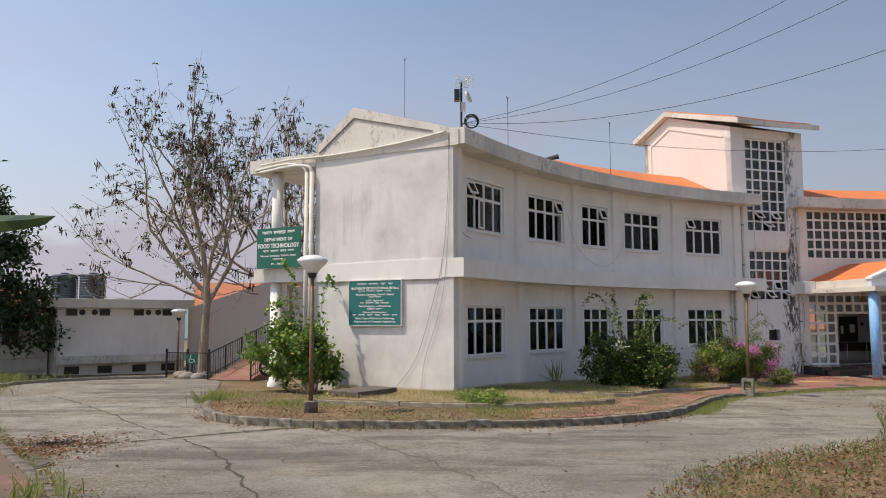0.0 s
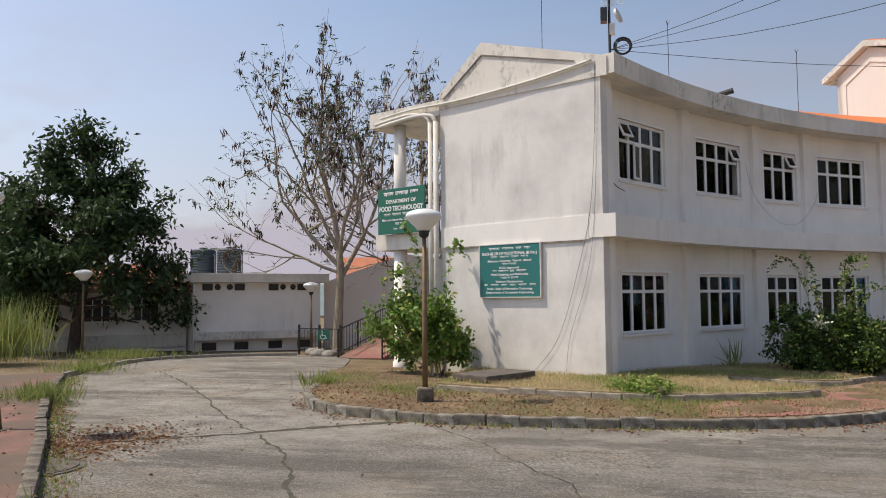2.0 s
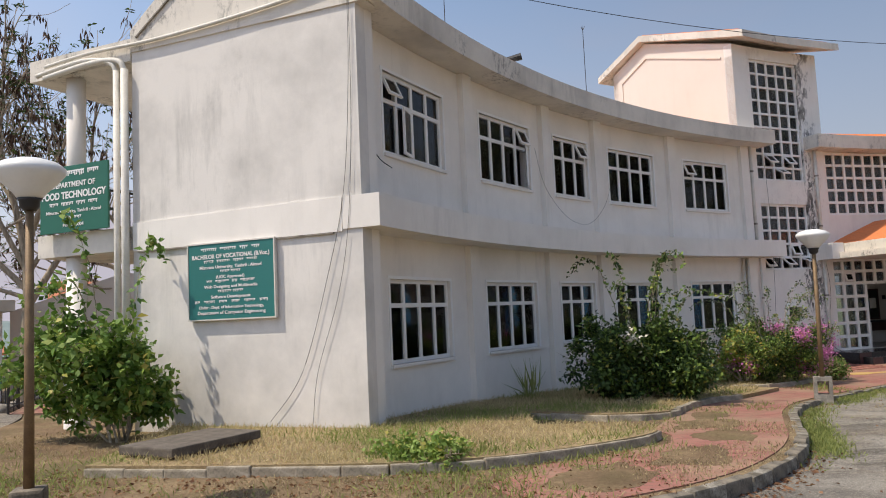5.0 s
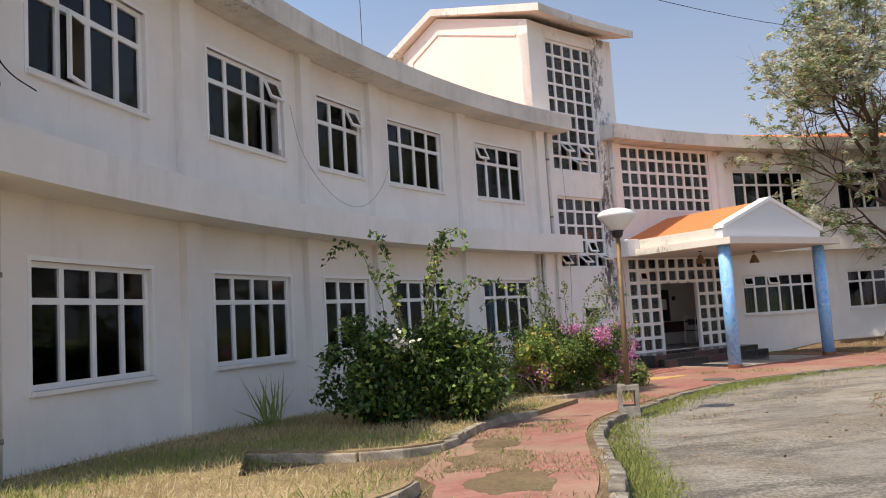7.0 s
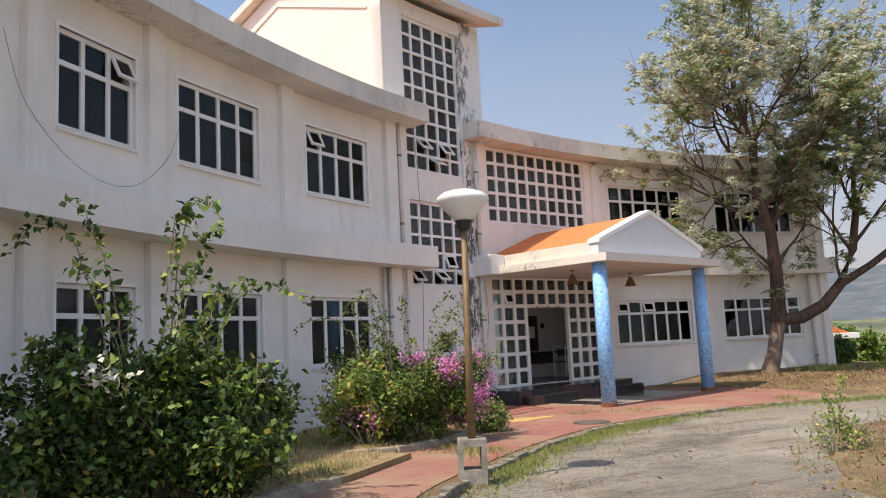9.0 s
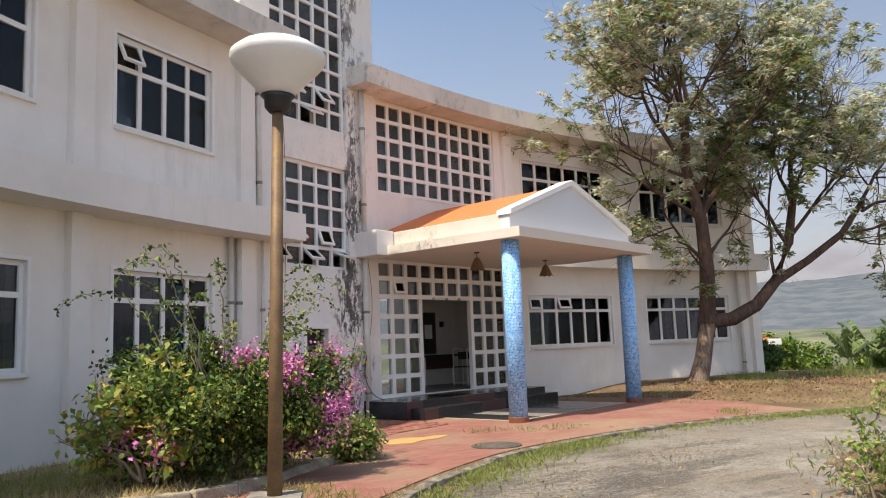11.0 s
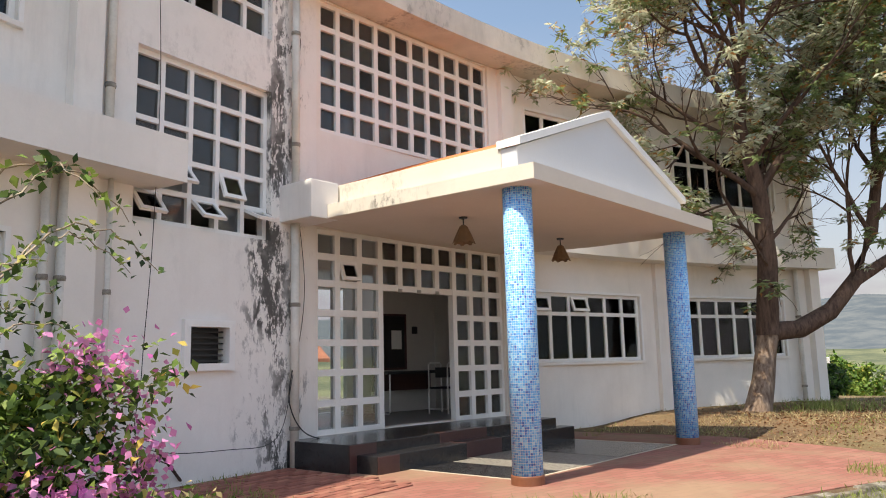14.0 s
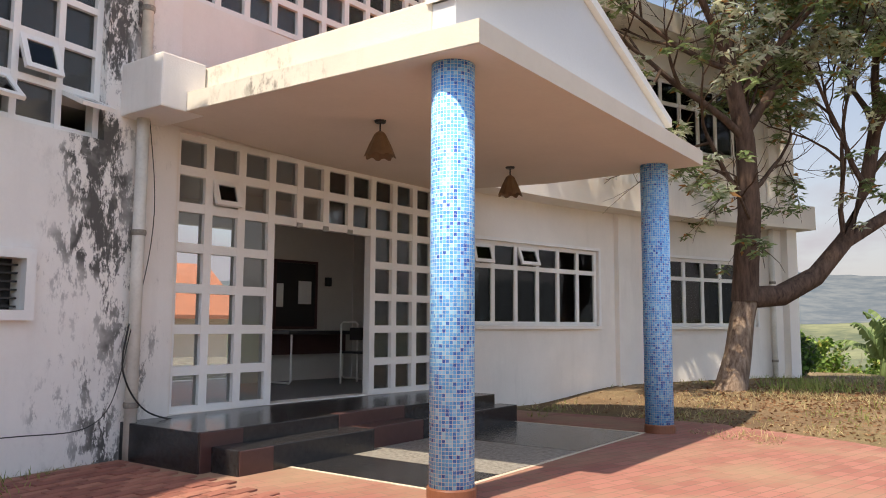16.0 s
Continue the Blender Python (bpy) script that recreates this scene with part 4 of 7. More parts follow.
box(bm, -0.36, 0.08, 2.96, 3.8, 2.728, 3.2, bevel=0.015)
part("end_block", bm, M_WALL_STAINED, porch)
bm = bmesh.new()
box(bm, -0.006, -0.002, 0.0, 2.97, 2.74, 2.902, Matrix.Rotation(radians(2.0), 4, 'Z'))
part("edge", bm, M_PORCH, porch, "grimy painted slab edge")

M_MOSAIC = mat_mosaic("blue_mosaic", 0.155)
for x, y in ((0.27, 0.4), (4.36, 0.46)):
    c = PORCH @ Vector((x, y, 0))
    col = thing("column", "round porch column clad in blue mosaic on a maroon base", "column", "porch columns", at=Matrix.Translation((c.x, c.y, GZ)))
    bm = bmesh.new()
    lathe(bm, [(0.155, 0.12), (0.155, 3.034)], 32)
    part("shaft", bm, M_MOSAIC, col, "blue glass mosaic", True)
    bm = bmesh.new()
    lathe(bm, [(0.17, -0.05), (0.17, 0.115), (0.165, 0.125), (0.15, 0.126)], 32)
    part("base", bm, M_BASE, col, "reddish brown tiled base")

# porch floor and steps
fl = thing("porch_floor", "dark terrazzo porch floor with pale inlaid lines", "floor", kind="structure", at=PORCH @ Matrix.Translation((0, 0, GZ)))
bm = bmesh.new()
box(bm, 0.0, 4.62, 0.22, 2.6, -0.1, 0.03)
part("slab", bm, M_STONE, fl)
for k, (x0, x1, y0, y1) in enumerate(((0.44, 4.2, 0.56, 0.6), (0.44, 4.2, 2.26, 2.3), (0.42, 0.46, 0.56, 2.3), (4.18, 4.22, 0.56, 2.3))):
    bm = bmesh.new()
    box(bm, x0, x1, y0, y1, 0.0, 0.034 + 0.001 * (k > 1))
    part("inlay", bm, M_INLAY, fl, "pale inlaid line")
bm = bmesh.new()
box(bm, 1.21, 2.6, 0.61, 2.25, 0.0, 0.0345)
part("panel", bm, M_SPECKLE, fl, "grey speckled panel")
for x0, x1 in ((0.47, 1.2), (2.61, 4.17)):
    bm = bmesh.new()
    box(bm, x0, x1, 0.61, 2.25, 0.0, 0.0345)
    part("panel", bm, M_GRANITE, fl, "darker polished panel")
st = thing("entrance_steps", "dark granite entrance steps with maroon risers", "steps", kind="structure", at=PORCH)
for k, (x0, x1, y0, y1, z, mt) in enumerate(((-0.22, 4.15, 2.48, 3.75, 0.052, M_GRANITE), (-0.1, 1.5, 2.15, 2.477, -0.07, M_GRANITE), (-0.085, 0.26, 2.144, 2.2, -0.075, M_MAROON), (1.504, 2.35, 2.22, 2.477, -0.07, M_MAROON), (2.354, 4.25, 2.22, 2.477, -0.07, M_GRANITE), (-0.205, 0.22, 2.474, 2.6, 0.048, M_MAROON), (1.36, 2.35, 2.474, 2.6, 0.056, M_MAROON))):
    bm = bmesh.new()
    box(bm, x0, x1, y0, y1, -0.45, z, bevel=0.008)
    part("step", bm, mt, st)


def pendant(x, y):
    p = PORCH @ Vector((x, y, 2.735))
    lamp = thing("pendant_lamp", "small brown fluted pendant lamp under the porch", "lamp", "porch lamps", at=Matrix.Translation(p))
    bm = bmesh.new()
    lathe(bm, [(0.05, -0.02), (0.055, 0.0)], 16)
    tube(bm, [(0, 0, -0.01), (0, 0, -0.12)], 0.008, 8)
    part("rod", bm, M_BLACK, lamp)
    bm = bmesh.new()
    n = 32
    prof = [(0.02, -0.10), (0.045, -0.12), (0.09, -0.22), (0.135, -0.32)]
    rings_ = []
    for r, z in prof:
        rings_.append([bm.verts.new((r * (1 + 0.09 * (k % 4 in (1, 2))) * math.cos(k * math.tau / n), r * (1 + 0.09 * (k % 4 in (1, 2))) * math.sin(k * math.tau / n), z + (-0.02 * (k % 4 in (1, 2)) if z < -0.3 else 0))) for k in range(n)])
    for u, v in zip(rings_, rings_[1:]):
        for k in range(n):
            bm.faces.new((u[k], u[(k + 1) % n], v[(k + 1) % n], v[k]))
    part("shade", bm, M_LAMPSHADE, lamp, "brown fluted shade")


M_LAMPSHADE = mat_plain("brown_lampshade", (0.20, 0.12, 0.06), 0.6, vary=0.3, scale=12)
pendant(1.09, 1.78)
pendant(3.5, 1.86)

# entrance hall
bm = bmesh.new()
arc_box(bm, 93.9, 98.7, 25.2, 25.3, 0.06, 2.77)
structure("wall_hall", bm, M_INSIDE, "grey plastered back wall of the hall")


# ---- street lamps ----
def street_lamp(x, y, z, height, block, label, hole=False, lean=0.0):
    lamp = thing("street_lamp", label, "street lamp", "garden lamps", at=Matrix.Translation((x, y, z)) @ Matrix.Rotation(lean, 4, 'Y'))
    if block:
        bm = bmesh.new()
        if hole:
            for x0, x1, z0, z1 in ((-0.145, -0.09, -0.15, block), (0.09, 0.145, -0.15, block), (-0.09, 0.09, -0.15, 0.06), (-0.09, 0.09, block - 0.07, block)):
                box(bm, x0, x1, -0.145, 0.145, z0, z1, Matrix.Rotation(radians(-28), 4, 'Z'))
        else:
            box(bm, -0.125, 0.125, -0.125, 0.125, -0.15, block, Matrix.Rotation(radians(12), 4, 'Z'), bevel=0.03)
        part("base", bm, M_STONE if hole else M_KERB_OLD, lamp, "rough concrete base")
    bm = bmesh.new()
    tube(bm, [(0, 0, block - 0.03), (0, 0, block + 0.9), (0, 0, height - 0.42)], [0.042, 0.038, 0.032], 14)
    part("post", bm, M_POST, lamp, "rusty brown steel post", True)
    bm = bmesh.new()
    lathe(bm, [(0.05, height - 0.44), (0.075, height - 0.41), (0.08, height - 0.36), (0.1, height - 0.34)], 20)
    part("collar", bm, M_BLACK, lamp, "black metal collar", True)
    bm = bmesh.new()
    lathe(bm, [(0.09, height - 0.345), (0.13, height - 0.29), (0.22, height - 0.2), (0.27, height - 0.14), (0.28, height - 0.115), (0.275, height - 0.09), (0.22, height - 0.045), (0.12, height - 0.012), (0.0, height)], 32)
    part("globe", bm, M_GLOBE, lamp, "milky white globe", True)
    return lamp


street_lamp(-2.43, 14.2, 0.12, 2.92, 0.24, "rusty garden lamp with a flattened white globe on the lawn")
street_lamp(8.09, 20.54, -0.12, 2.95, 0.36, "garden lamp with a flattened white globe beside the paving", True, 0.02)
street_lamp(-6.93, 10.98, 0.06, 3.05, 0.1, "leaning garden lamp with a white globe among weeds", lean=-0.13)
street_lamp(-15.28, 23.64, -0.05, 2.68, 0.1, "pale garden lamp under the dark tree")
street_lamp(-9.79, 28.42, -0.2, 2.45, 0.15, "small garden lamp at the bend of the road")


# ---- plants ----
def unit(v):
    return v / np.maximum(np.linalg.norm(v, axis=-1, keepdims=True), 1e-9)


def leaf_part(name, pos, dirs, length, width, material, parent, label="", seed=0, fold=0.12):
    """Many small folded leaves in one mesh, each a pair of triangles a side of its rib."""
    rng = np.random.RandomState(seed)
    pos, dirs = np.asarray(pos, float), unit(np.asarray(dirs, float))
    n = len(pos)
    length = np.broadcast_to(np.asarray(length, float), n) * rng.uniform(0.7, 1.2, n)
    width = np.broadcast_to(np.asarray(width, float), n) * rng.uniform(0.8, 1.15, n)
    ref = unit(rng.normal(size=(n, 3)) * 0.7 + np.array([0, 0, 1.0]))
    side = unit(np.cross(dirs, ref))
    nor = np.cross(side, dirs)
    v = np.empty((n, 4, 3))
    v[:, 0] = pos
    v[:, 1] = pos + dirs * (length * 0.42)[:, None] + side * (width / 2)[:, None] + nor * (width * fold)[:, None]
    v[:, 2] = pos + dirs * length[:, None] - nor * (length * 0.12)[:, None]
    v[:, 3] = pos + dirs * (length * 0.42)[:, None] - side * (width / 2)[:, None] + nor * (width * fold)[:, None]
    me = bpy.data.meshes.new(name)
    me.vertices.add(n * 4)
    me.vertices.foreach_set("co", v.ravel())
    me.loops.add(n * 4)
    me.loops.foreach_set("vertex_index", np.arange(n * 4))
    me.polygons.add(n)
    me.polygons.foreach_set("loop_start", np.arange(0, n * 4, 4))
    me.update(calc_edges=True)
    me.materials.append(material)
    ob = new(name, me)
    if parent:
        ob.parent = parent
    return tagged(ob, label) if label else ob


def fronds(tips, rng, length, pairs, leaf, droop, jitter=0.5):
    """Feathery leaves: leaflets in pairs along short drooping ribs at the twig tips."""
    pos, dirs = [], []
    for p, d in tips:
        d = np.array(d) + rng.normal(size=3) * jitter
        d = d / np.linalg.norm(d)
        s = np.cross(d, [0, 0, 1.0])
        s = s / max(np.linalg.norm(s), 1e-6)
        L = length * rng.uniform(0.6, 1.25)
        for k in range(pairs):
            t = (k + 1) / pairs
            q = np.array(p) + d * L * t + np.array([0, 0, -droop * L * t * t])
            for sg in (-1, 1):
                pos.append(q)
                dirs.append(s * sg + d * 0.55 + np.array([0, 0, -0.25 - droop * 0.4]) + rng.normal(size=3) * 0.2)
    return pos, dirs


def tufts(tips, rng, leaves, droop):
    """Rosettes of leaflets that spread like small umbrellas round the twig ends."""
    pos, dirs = [], []
    for p, d in tips:
        q = np.array(p) + rng.normal(size=3) * 0.05
        turn = rng.uniform(0, math.tau)
        for k in range(leaves):
            a = turn + k * 2.4
            pos.append(q + rng.normal(size=3) * 0.035)
            dirs.append((math.cos(a), math.sin(a), rng.uniform(-droop, 0.35)))
    return pos, dirs


class Grow:
    """Branches that fork, bend and taper; keeps its tubes and its twig ends."""
    def __init__(self, seed, bend=0.12, lift=0.05):
        self.rng = np.random.RandomState(seed)
        self.tubes, self.tips, self.bend, self.lift = [], [], bend, lift

    def limb(self, pts, radii):
        self.tubes.append((pts, radii))

    def branch(self, p, d, length, radius, level, kids=3, spread=0.7, shrink=0.68, leafy=2):
        r = self.rng
        n = 4 if level > 1 else (8 if length > 0.9 else 3)
        pts, radii = [np.array(p, float)], [radius]
        d = np.array(d, float)
        d = d / np.linalg.norm(d)
        for i in range(n):
            d = d + r.normal(size=3) * self.bend + np.array([0, 0, self.lift])
            d = d / np.linalg.norm(d)
            pts.append(pts[-1] + d * length / n)
            radii.append(radius * (1 - 0.5 * (i + 1) / n))
        self.tubes.append((pts, radii))
        if level < leafy:
            for q in pts[1:]:
                self.tips.append((q, d))
        if level == 0:
            return
        for k in range(kids):
            t = 0.35 + 0.65 * (k + r.uniform(0.2, 0.9)) / kids
            i = min(int(t * n), n - 1)
            q = pts[i] + (pts[i + 1] - pts[i]) * (t * n - i)
            e = d + r.normal(size=3) * spread
            self.branch(q, e, length * shrink * r.uniform(0.75, 1.15), max(0.004, radius * (0.62 - 0.2 * t)), level - 1, kids, spread, shrink, leafy)
        self.branch(pts[-1], d + r.normal(size=3) * spread * 0.4, length * shrink, radius * 0.5, level - 1, kids, spread, shrink, leafy)

    def mesh(self, name, material, parent, label=""):
        verts, faces = [], []
        for pts, radii in self.tubes:
            n = 9 if radii[0] > 0.08 else (5 if radii[0] > 0.02 else 3)
            base = len(verts)
            for i, p in enumerate(pts):
                d = np.array(pts[min(i + 1, len(pts) - 1)]) - np.array(pts[max(i - 1, 0)])
                d = d / max(np.linalg.norm(d), 1e-9)
                a = np.cross(d, [0, 0, 1.0] if abs(d[2]) < 0.9 else [1.0, 0, 0])
                a = a / np.linalg.norm(a)
                b = np.cross(d, a)
                for k in range(n):
                    w = 1 + (0.10 * math.sin(k * 2.3 + i * 1.7) if n == 9 else 0)
                    verts.append(tuple(np.array(p) + (a * math.cos(k * math.tau / n) + b * math.sin(k * math.tau / n)) * radii[i] * w))
            for i in range(len(pts) - 1):
                for k in range(n):
                    faces.append((base + i * n + k, base + i * n + (k + 1) % n, base + (i + 1) * n + (k + 1) % n, base + (i + 1) * n + k))
        me = bpy.data.meshes.new(name)
        me.from_pydata(verts, [], faces)
        me.polygons.foreach_set("use_smooth", [True] * len(faces))
        me.materials.append(material)
        ob = new(name, me)
        ob.parent = parent
        return tagged(ob, label) if label else ob


M_BARK_DARK = mat_bark("dark_bark", (0.055, 0.04, 0.032), (0.13, 0.095, 0.075))
M_BARK_PALE = mat_bark("pale_bark", (0.26, 0.21, 0.15), (0.46, 0.39, 0.30))
M_BARK_WASHED = mat_bark("whitewashed_bark", (0.10, 0.062, 0.043), (0.31, 0.235, 0.18))
# Pale leaf tone: young growth, with the sun's silvery gloss put into the colour.
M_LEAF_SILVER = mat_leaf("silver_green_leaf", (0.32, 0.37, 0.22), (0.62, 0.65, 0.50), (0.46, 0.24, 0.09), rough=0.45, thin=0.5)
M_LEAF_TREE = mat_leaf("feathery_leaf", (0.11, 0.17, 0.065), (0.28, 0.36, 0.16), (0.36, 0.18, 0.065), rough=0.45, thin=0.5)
M_BARK_BROWN = mat_bark("brown_bark", (0.05, 0.032, 0.025), (0.14, 0.092, 0.07))
M_LEAF_DARK = mat_leaf("dark_green_leaf", (0.02, 0.045, 0.016), (0.065, 0.11, 0.038))
M_LEAF_SHRUB = mat_leaf("shrub_leaf", (0.05, 0.12, 0.02), (0.14, 0.25, 0.045))
M_LEAF_BUSH = mat_leaf("bush_leaf", (0.015, 0.034, 0.01), (0.06, 0.11, 0.024), rough=0.62, thin=0.2)
M_LEAF_BRIGHT = mat_leaf("young_leaf", (0.12, 0.21, 0.04), (0.24, 0.34, 0.075), (0.44, 0.40, 0.10))
M_LEAF_BROWN = mat_leaf("withered_leaf", (0.05, 0.03, 0.022), (0.11, 0.07, 0.05), rough=0.8)
M_LEAF_LITTER = mat_leaf("fallen_leaf", (0.12, 0.055, 0.03), (0.28, 0.15, 0.08), (0.42, 0.28, 0.16), rough=0.85)
M_PINK = mat_leaf("pink_bract", (0.52, 0.12, 0.38), (0.78, 0.34, 0.60))
M_WHITE_FL = mat_leaf("white_bract", (0.66, 0.62, 0.50), (0.80, 0.78, 0.68))
M_YELLOW = mat_leaf("yellowing_leaf", (0.50, 0.36, 0.05), (0.62, 0.48, 0.12))
M_GRASS_DRY = mat_leaf("dry_grass", (0.40, 0.315, 0.155), (0.57, 0.475, 0.265), rough=0.85, thin=0.4)
M_GRASS_OLD = mat_leaf("worn_grass", (0.22, 0.165, 0.09), (0.42, 0.34, 0.19), rough=0.85)
M_GRASS_GREEN = mat_leaf("green_grass", (0.15, 0.20, 0.05), (0.31, 0.34, 0.11), rough=0.8, thin=0.4)
M_GRASS_FRESH = mat_leaf("fresh_grass", (0.07, 0.12, 0.025), (0.19, 0.24, 0.07), rough=0.8, thin=0.35)
M_BANANA = mat_leaf("banana_leaf", (0.09, 0.15, 0.045), (0.20, 0.27, 0.10))

# tall tree beside the porch wing
tree = thing("tree", "tall tree with silvery leaves and a whitewashed forked trunk", "tree")
g = Grow(11, 0.13, 0.05)
base, fork = np.array((22.45, 28.4, -0.2)), np.array((23.1, 28.4, 1.42))
gl = Grow(1)
gl.limb([base + (-0.05, 0, -0.1), base + (0, 0, 0.12), base * 0.6 + fork * 0.4, base * 0.25 + fork * 0.75, fork * 0.97 + base * 0.03], [0.34, 0.25, 0.205, 0.19, 0.19])
gl.mesh("trunk", M_BARK_WASHED, tree, "trunk with flaking whitewash")
g.limb([fork + (-0.05, 0, -0.12), fork + (-0.02, 0, 0.5), np.array((22.95, 28.25, 2.7)), np.array((22.85, 28.2, 3.9)), np.array((22.5, 28.3, 5.3)), np.array((22.4, 28.1, 6.6))], [0.22, 0.2, 0.18, 0.15, 0.12, 0.08])
g.limb([fork + (0.0, 0, -0.05), np.array((23.65, 28.1, 1.42)), np.array((24.25, 27.8, 1.75)), np.array((24.75, 27.5, 2.35)), np.array((25.0, 27.2, 3.3)), np.array((25.1, 27.0, 4.6))], [0.2, 0.18, 0.16, 0.145, 0.12, 0.09])
g.limb([np.array((22.8, 28.2, 4.0)), np.array((23.3, 28.0, 4.7)), np.array((24.05, 27.6, 5.5))], [0.09, 0.08, 0.065])
g.limb([np.array((24.7, 27.5, 2.3)), np.array((25.5, 27.0, 2.85)), np.array((26.3, 26.5, 3.5)), np.array((26.9, 26.2, 4.3))], [0.12, 0.1, 0.085, 0.07])
for p, d, L, r, lv in (((22.4, 28.1, 6.4), (-0.1, 0, 1), 2.0, 0.075, 4), ((22.5, 28.3, 5.2), (-0.9, 0.2, 0.75), 2.2, 0.075, 4), ((22.85, 28.2, 3.9), (-1.0, 0.3, 0.65), 2.1, 0.07, 4), ((22.9, 28.25, 2.9), (-1.0, -0.1, 0.45), 1.7, 0.055, 3),
                       ((22.7, 28.2, 4.6), (0.1, -0.9, 0.7), 1.9, 0.06, 4), ((22.45, 28.2, 6.0), (0.6, 0.4, 0.9), 2.0, 0.06, 4), ((25.1, 27.0, 4.5), (0.0, 0.0, 1), 2.2, 0.08, 4), ((25.0, 27.2, 3.4), (0.8, -0.5, 0.7), 1.9, 0.06, 4),
                       ((25.05, 27.1, 4.0), (-0.5, -0.6, 0.8), 1.9, 0.06, 4), ((26.9, 26.2, 4.2), (0.7, -0.1, 0.8), 1.9, 0.06, 4), ((26.3, 26.5, 3.5), (0.8, -0.6, 0.2), 1.5, 0.045, 3), ((22.4, 28.15, 5.8), (-0.7, -0.5, 1.0), 2.2, 0.065, 4),
                       ((22.6, 28.25, 5.0), (-1.0, 0.6, 0.35), 2.0, 0.055, 3), ((25.05, 27.05, 4.3), (0.5, 0.6, 0.8), 1.9, 0.06, 4),
                       ((24.75, 27.5, 2.35), (-0.25, 0.1, 1), 2.1, 0.05, 4), ((25.0, 27.2, 3.2), (-0.7, 0.3, 0.8), 2.1, 0.055, 4), ((22.86, 28.2, 3.8), (0.85, 0.1, 0.7), 2.1, 0.055, 4), ((22.93, 28.23, 3.0), (0.9, -0.3, 0.55), 1.6, 0.045, 3),
                       ((26.9, 26.2, 4.1), (0.9, -0.4, 0.25), 1.8, 0.05, 4), ((22.4, 28.1, 6.5), (0.55, -0.5, 0.9), 2.3, 0.06, 4), ((22.42, 28.12, 6.3), (-0.8, -0.3, 0.9), 2.3, 0.06, 4), ((22.45, 28.2, 5.6), (-1.0, -0.5, 0.55), 2.5, 0.06, 4), ((24.0, 27.6, 5.4), (0.1, -0.2, 1.0), 2.3, 0.06, 4), ((26.2, 26.55, 3.4), (0.85, -0.3, -0.15), 1.4, 0.035, 3)):
    g.branch(p, d, L, r, lv, 3, 0.66, 0.70, 2)
low = Grow(5, 0.15, -0.03)
low.branch((22.9, 28.2, 2.6), (-1.0, -0.25, -0.12), 1.5, 0.03, 2, 3, 0.5, 0.6, 1)
low.branch((22.95, 28.2, 2.2), (-0.8, -0.6, -0.05), 0.8, 0.02, 1, 3, 0.5, 0.6, 2)
g.tubes += low.tubes
g.tips += low.tips
g.mesh("branchwork", M_BARK_BROWN, tree)
rs = np.random.RandomState(3)
for name, pale, material, label in (("crown", False, M_LEAF_TREE, "airy green feathery foliage"), ("pale_foliage", True, M_LEAF_SILVER, "silvery pale green foliage, young leaves with sun sheen in the colour")):
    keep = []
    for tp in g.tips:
        # Higher tips join the pale set more often, as a painted sunlit top.
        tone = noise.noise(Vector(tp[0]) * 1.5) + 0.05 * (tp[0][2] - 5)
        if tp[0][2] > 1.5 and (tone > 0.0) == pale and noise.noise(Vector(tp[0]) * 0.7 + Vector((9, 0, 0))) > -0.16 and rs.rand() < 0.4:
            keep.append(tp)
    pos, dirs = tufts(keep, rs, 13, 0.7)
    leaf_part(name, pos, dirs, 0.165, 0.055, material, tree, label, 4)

# half-bare tree at the bend, with a second thinner one behind it
def bare_tree(bx, by, bz, seed, scale, label):
    t = thing("tree", label, "tree")
    g = Grow(seed, 0.09, 0.06)
    b = np.array((bx, by, bz))
    g.limb([b + (0, 0, -0.2), b + (0.05, 0, 1.2 * scale), b + (0.1, 0, 2.6 * scale), b + (0.05, 0, 3.6 * scale)], [0.2 * scale, 0.15 * scale, 0.13 * scale, 0.10 * scale])
    for p, d, L, r in (((0.05, 0, 3.4), (-0.15, 0, 1), 3.3, 0.12), ((0.08, 0, 2.8), (-0.85, 0.1, 0.75), 3.0, 0.10), ((0.1, 0, 2.4), (0.45, 0.3, 1), 3.2, 0.11), ((0.1, 0, 3.0), (0.2, -0.4, 1), 3.0, 0.09), ((0.05, 0, 3.3), (-0.5, -0.3, 1), 3.1, 0.09), ((0.07, 0, 2.6), (-1, -0.2, 0.42), 2.4, 0.07), ((0.1, 0, 3.2), (0.6, 0.0, 0.9), 2.6, 0.08)):
        g.branch(b + np.array(p) * scale, d, L * scale, r * scale * 0.85, 3, 3, 0.6, 0.72, 1)
    g.mesh("branchwork", M_BARK_PALE, t)
    rs = np.random.RandomState(seed + 1)
    tips = [tp for tp in g.tips if tp[0][2] > bz + 3.0 * scale]
    green = [tp for tp in tips if rs.rand() < 0.17]
    pos, dirs = fronds(green, rs, 0.32, 3, 0.1, 0.5)
    leaf_part("foliage", pos, dirs, 0.15, 0.06, M_LEAF_BUSH, t, "sparse green leaves at the twig tips", seed + 2)
    pods = [tp for tp in tips if rs.rand() < 0.085]
    pos = [np.array(p) + rs.normal(size=3) * 0.07 for p, d in pods for _ in range(7)]
    leaf_part("brown_foliage", pos, [np.array((0, 0, -1)) + rs.normal(size=3) * 0.25 for _ in pos], 0.28, 0.06, M_LEAF_BROWN, t, "hanging dark brown seed pods", seed + 3)
    return t


bare_tree(-9.3, 29.8, -0.25, 21, 1.1, "half-bare tree with pale limbs and dark hanging pods")
bare_tree(-6.6, 32.5, -0.3, 32, 1.08, "thin half-bare tree with dark hanging pods")

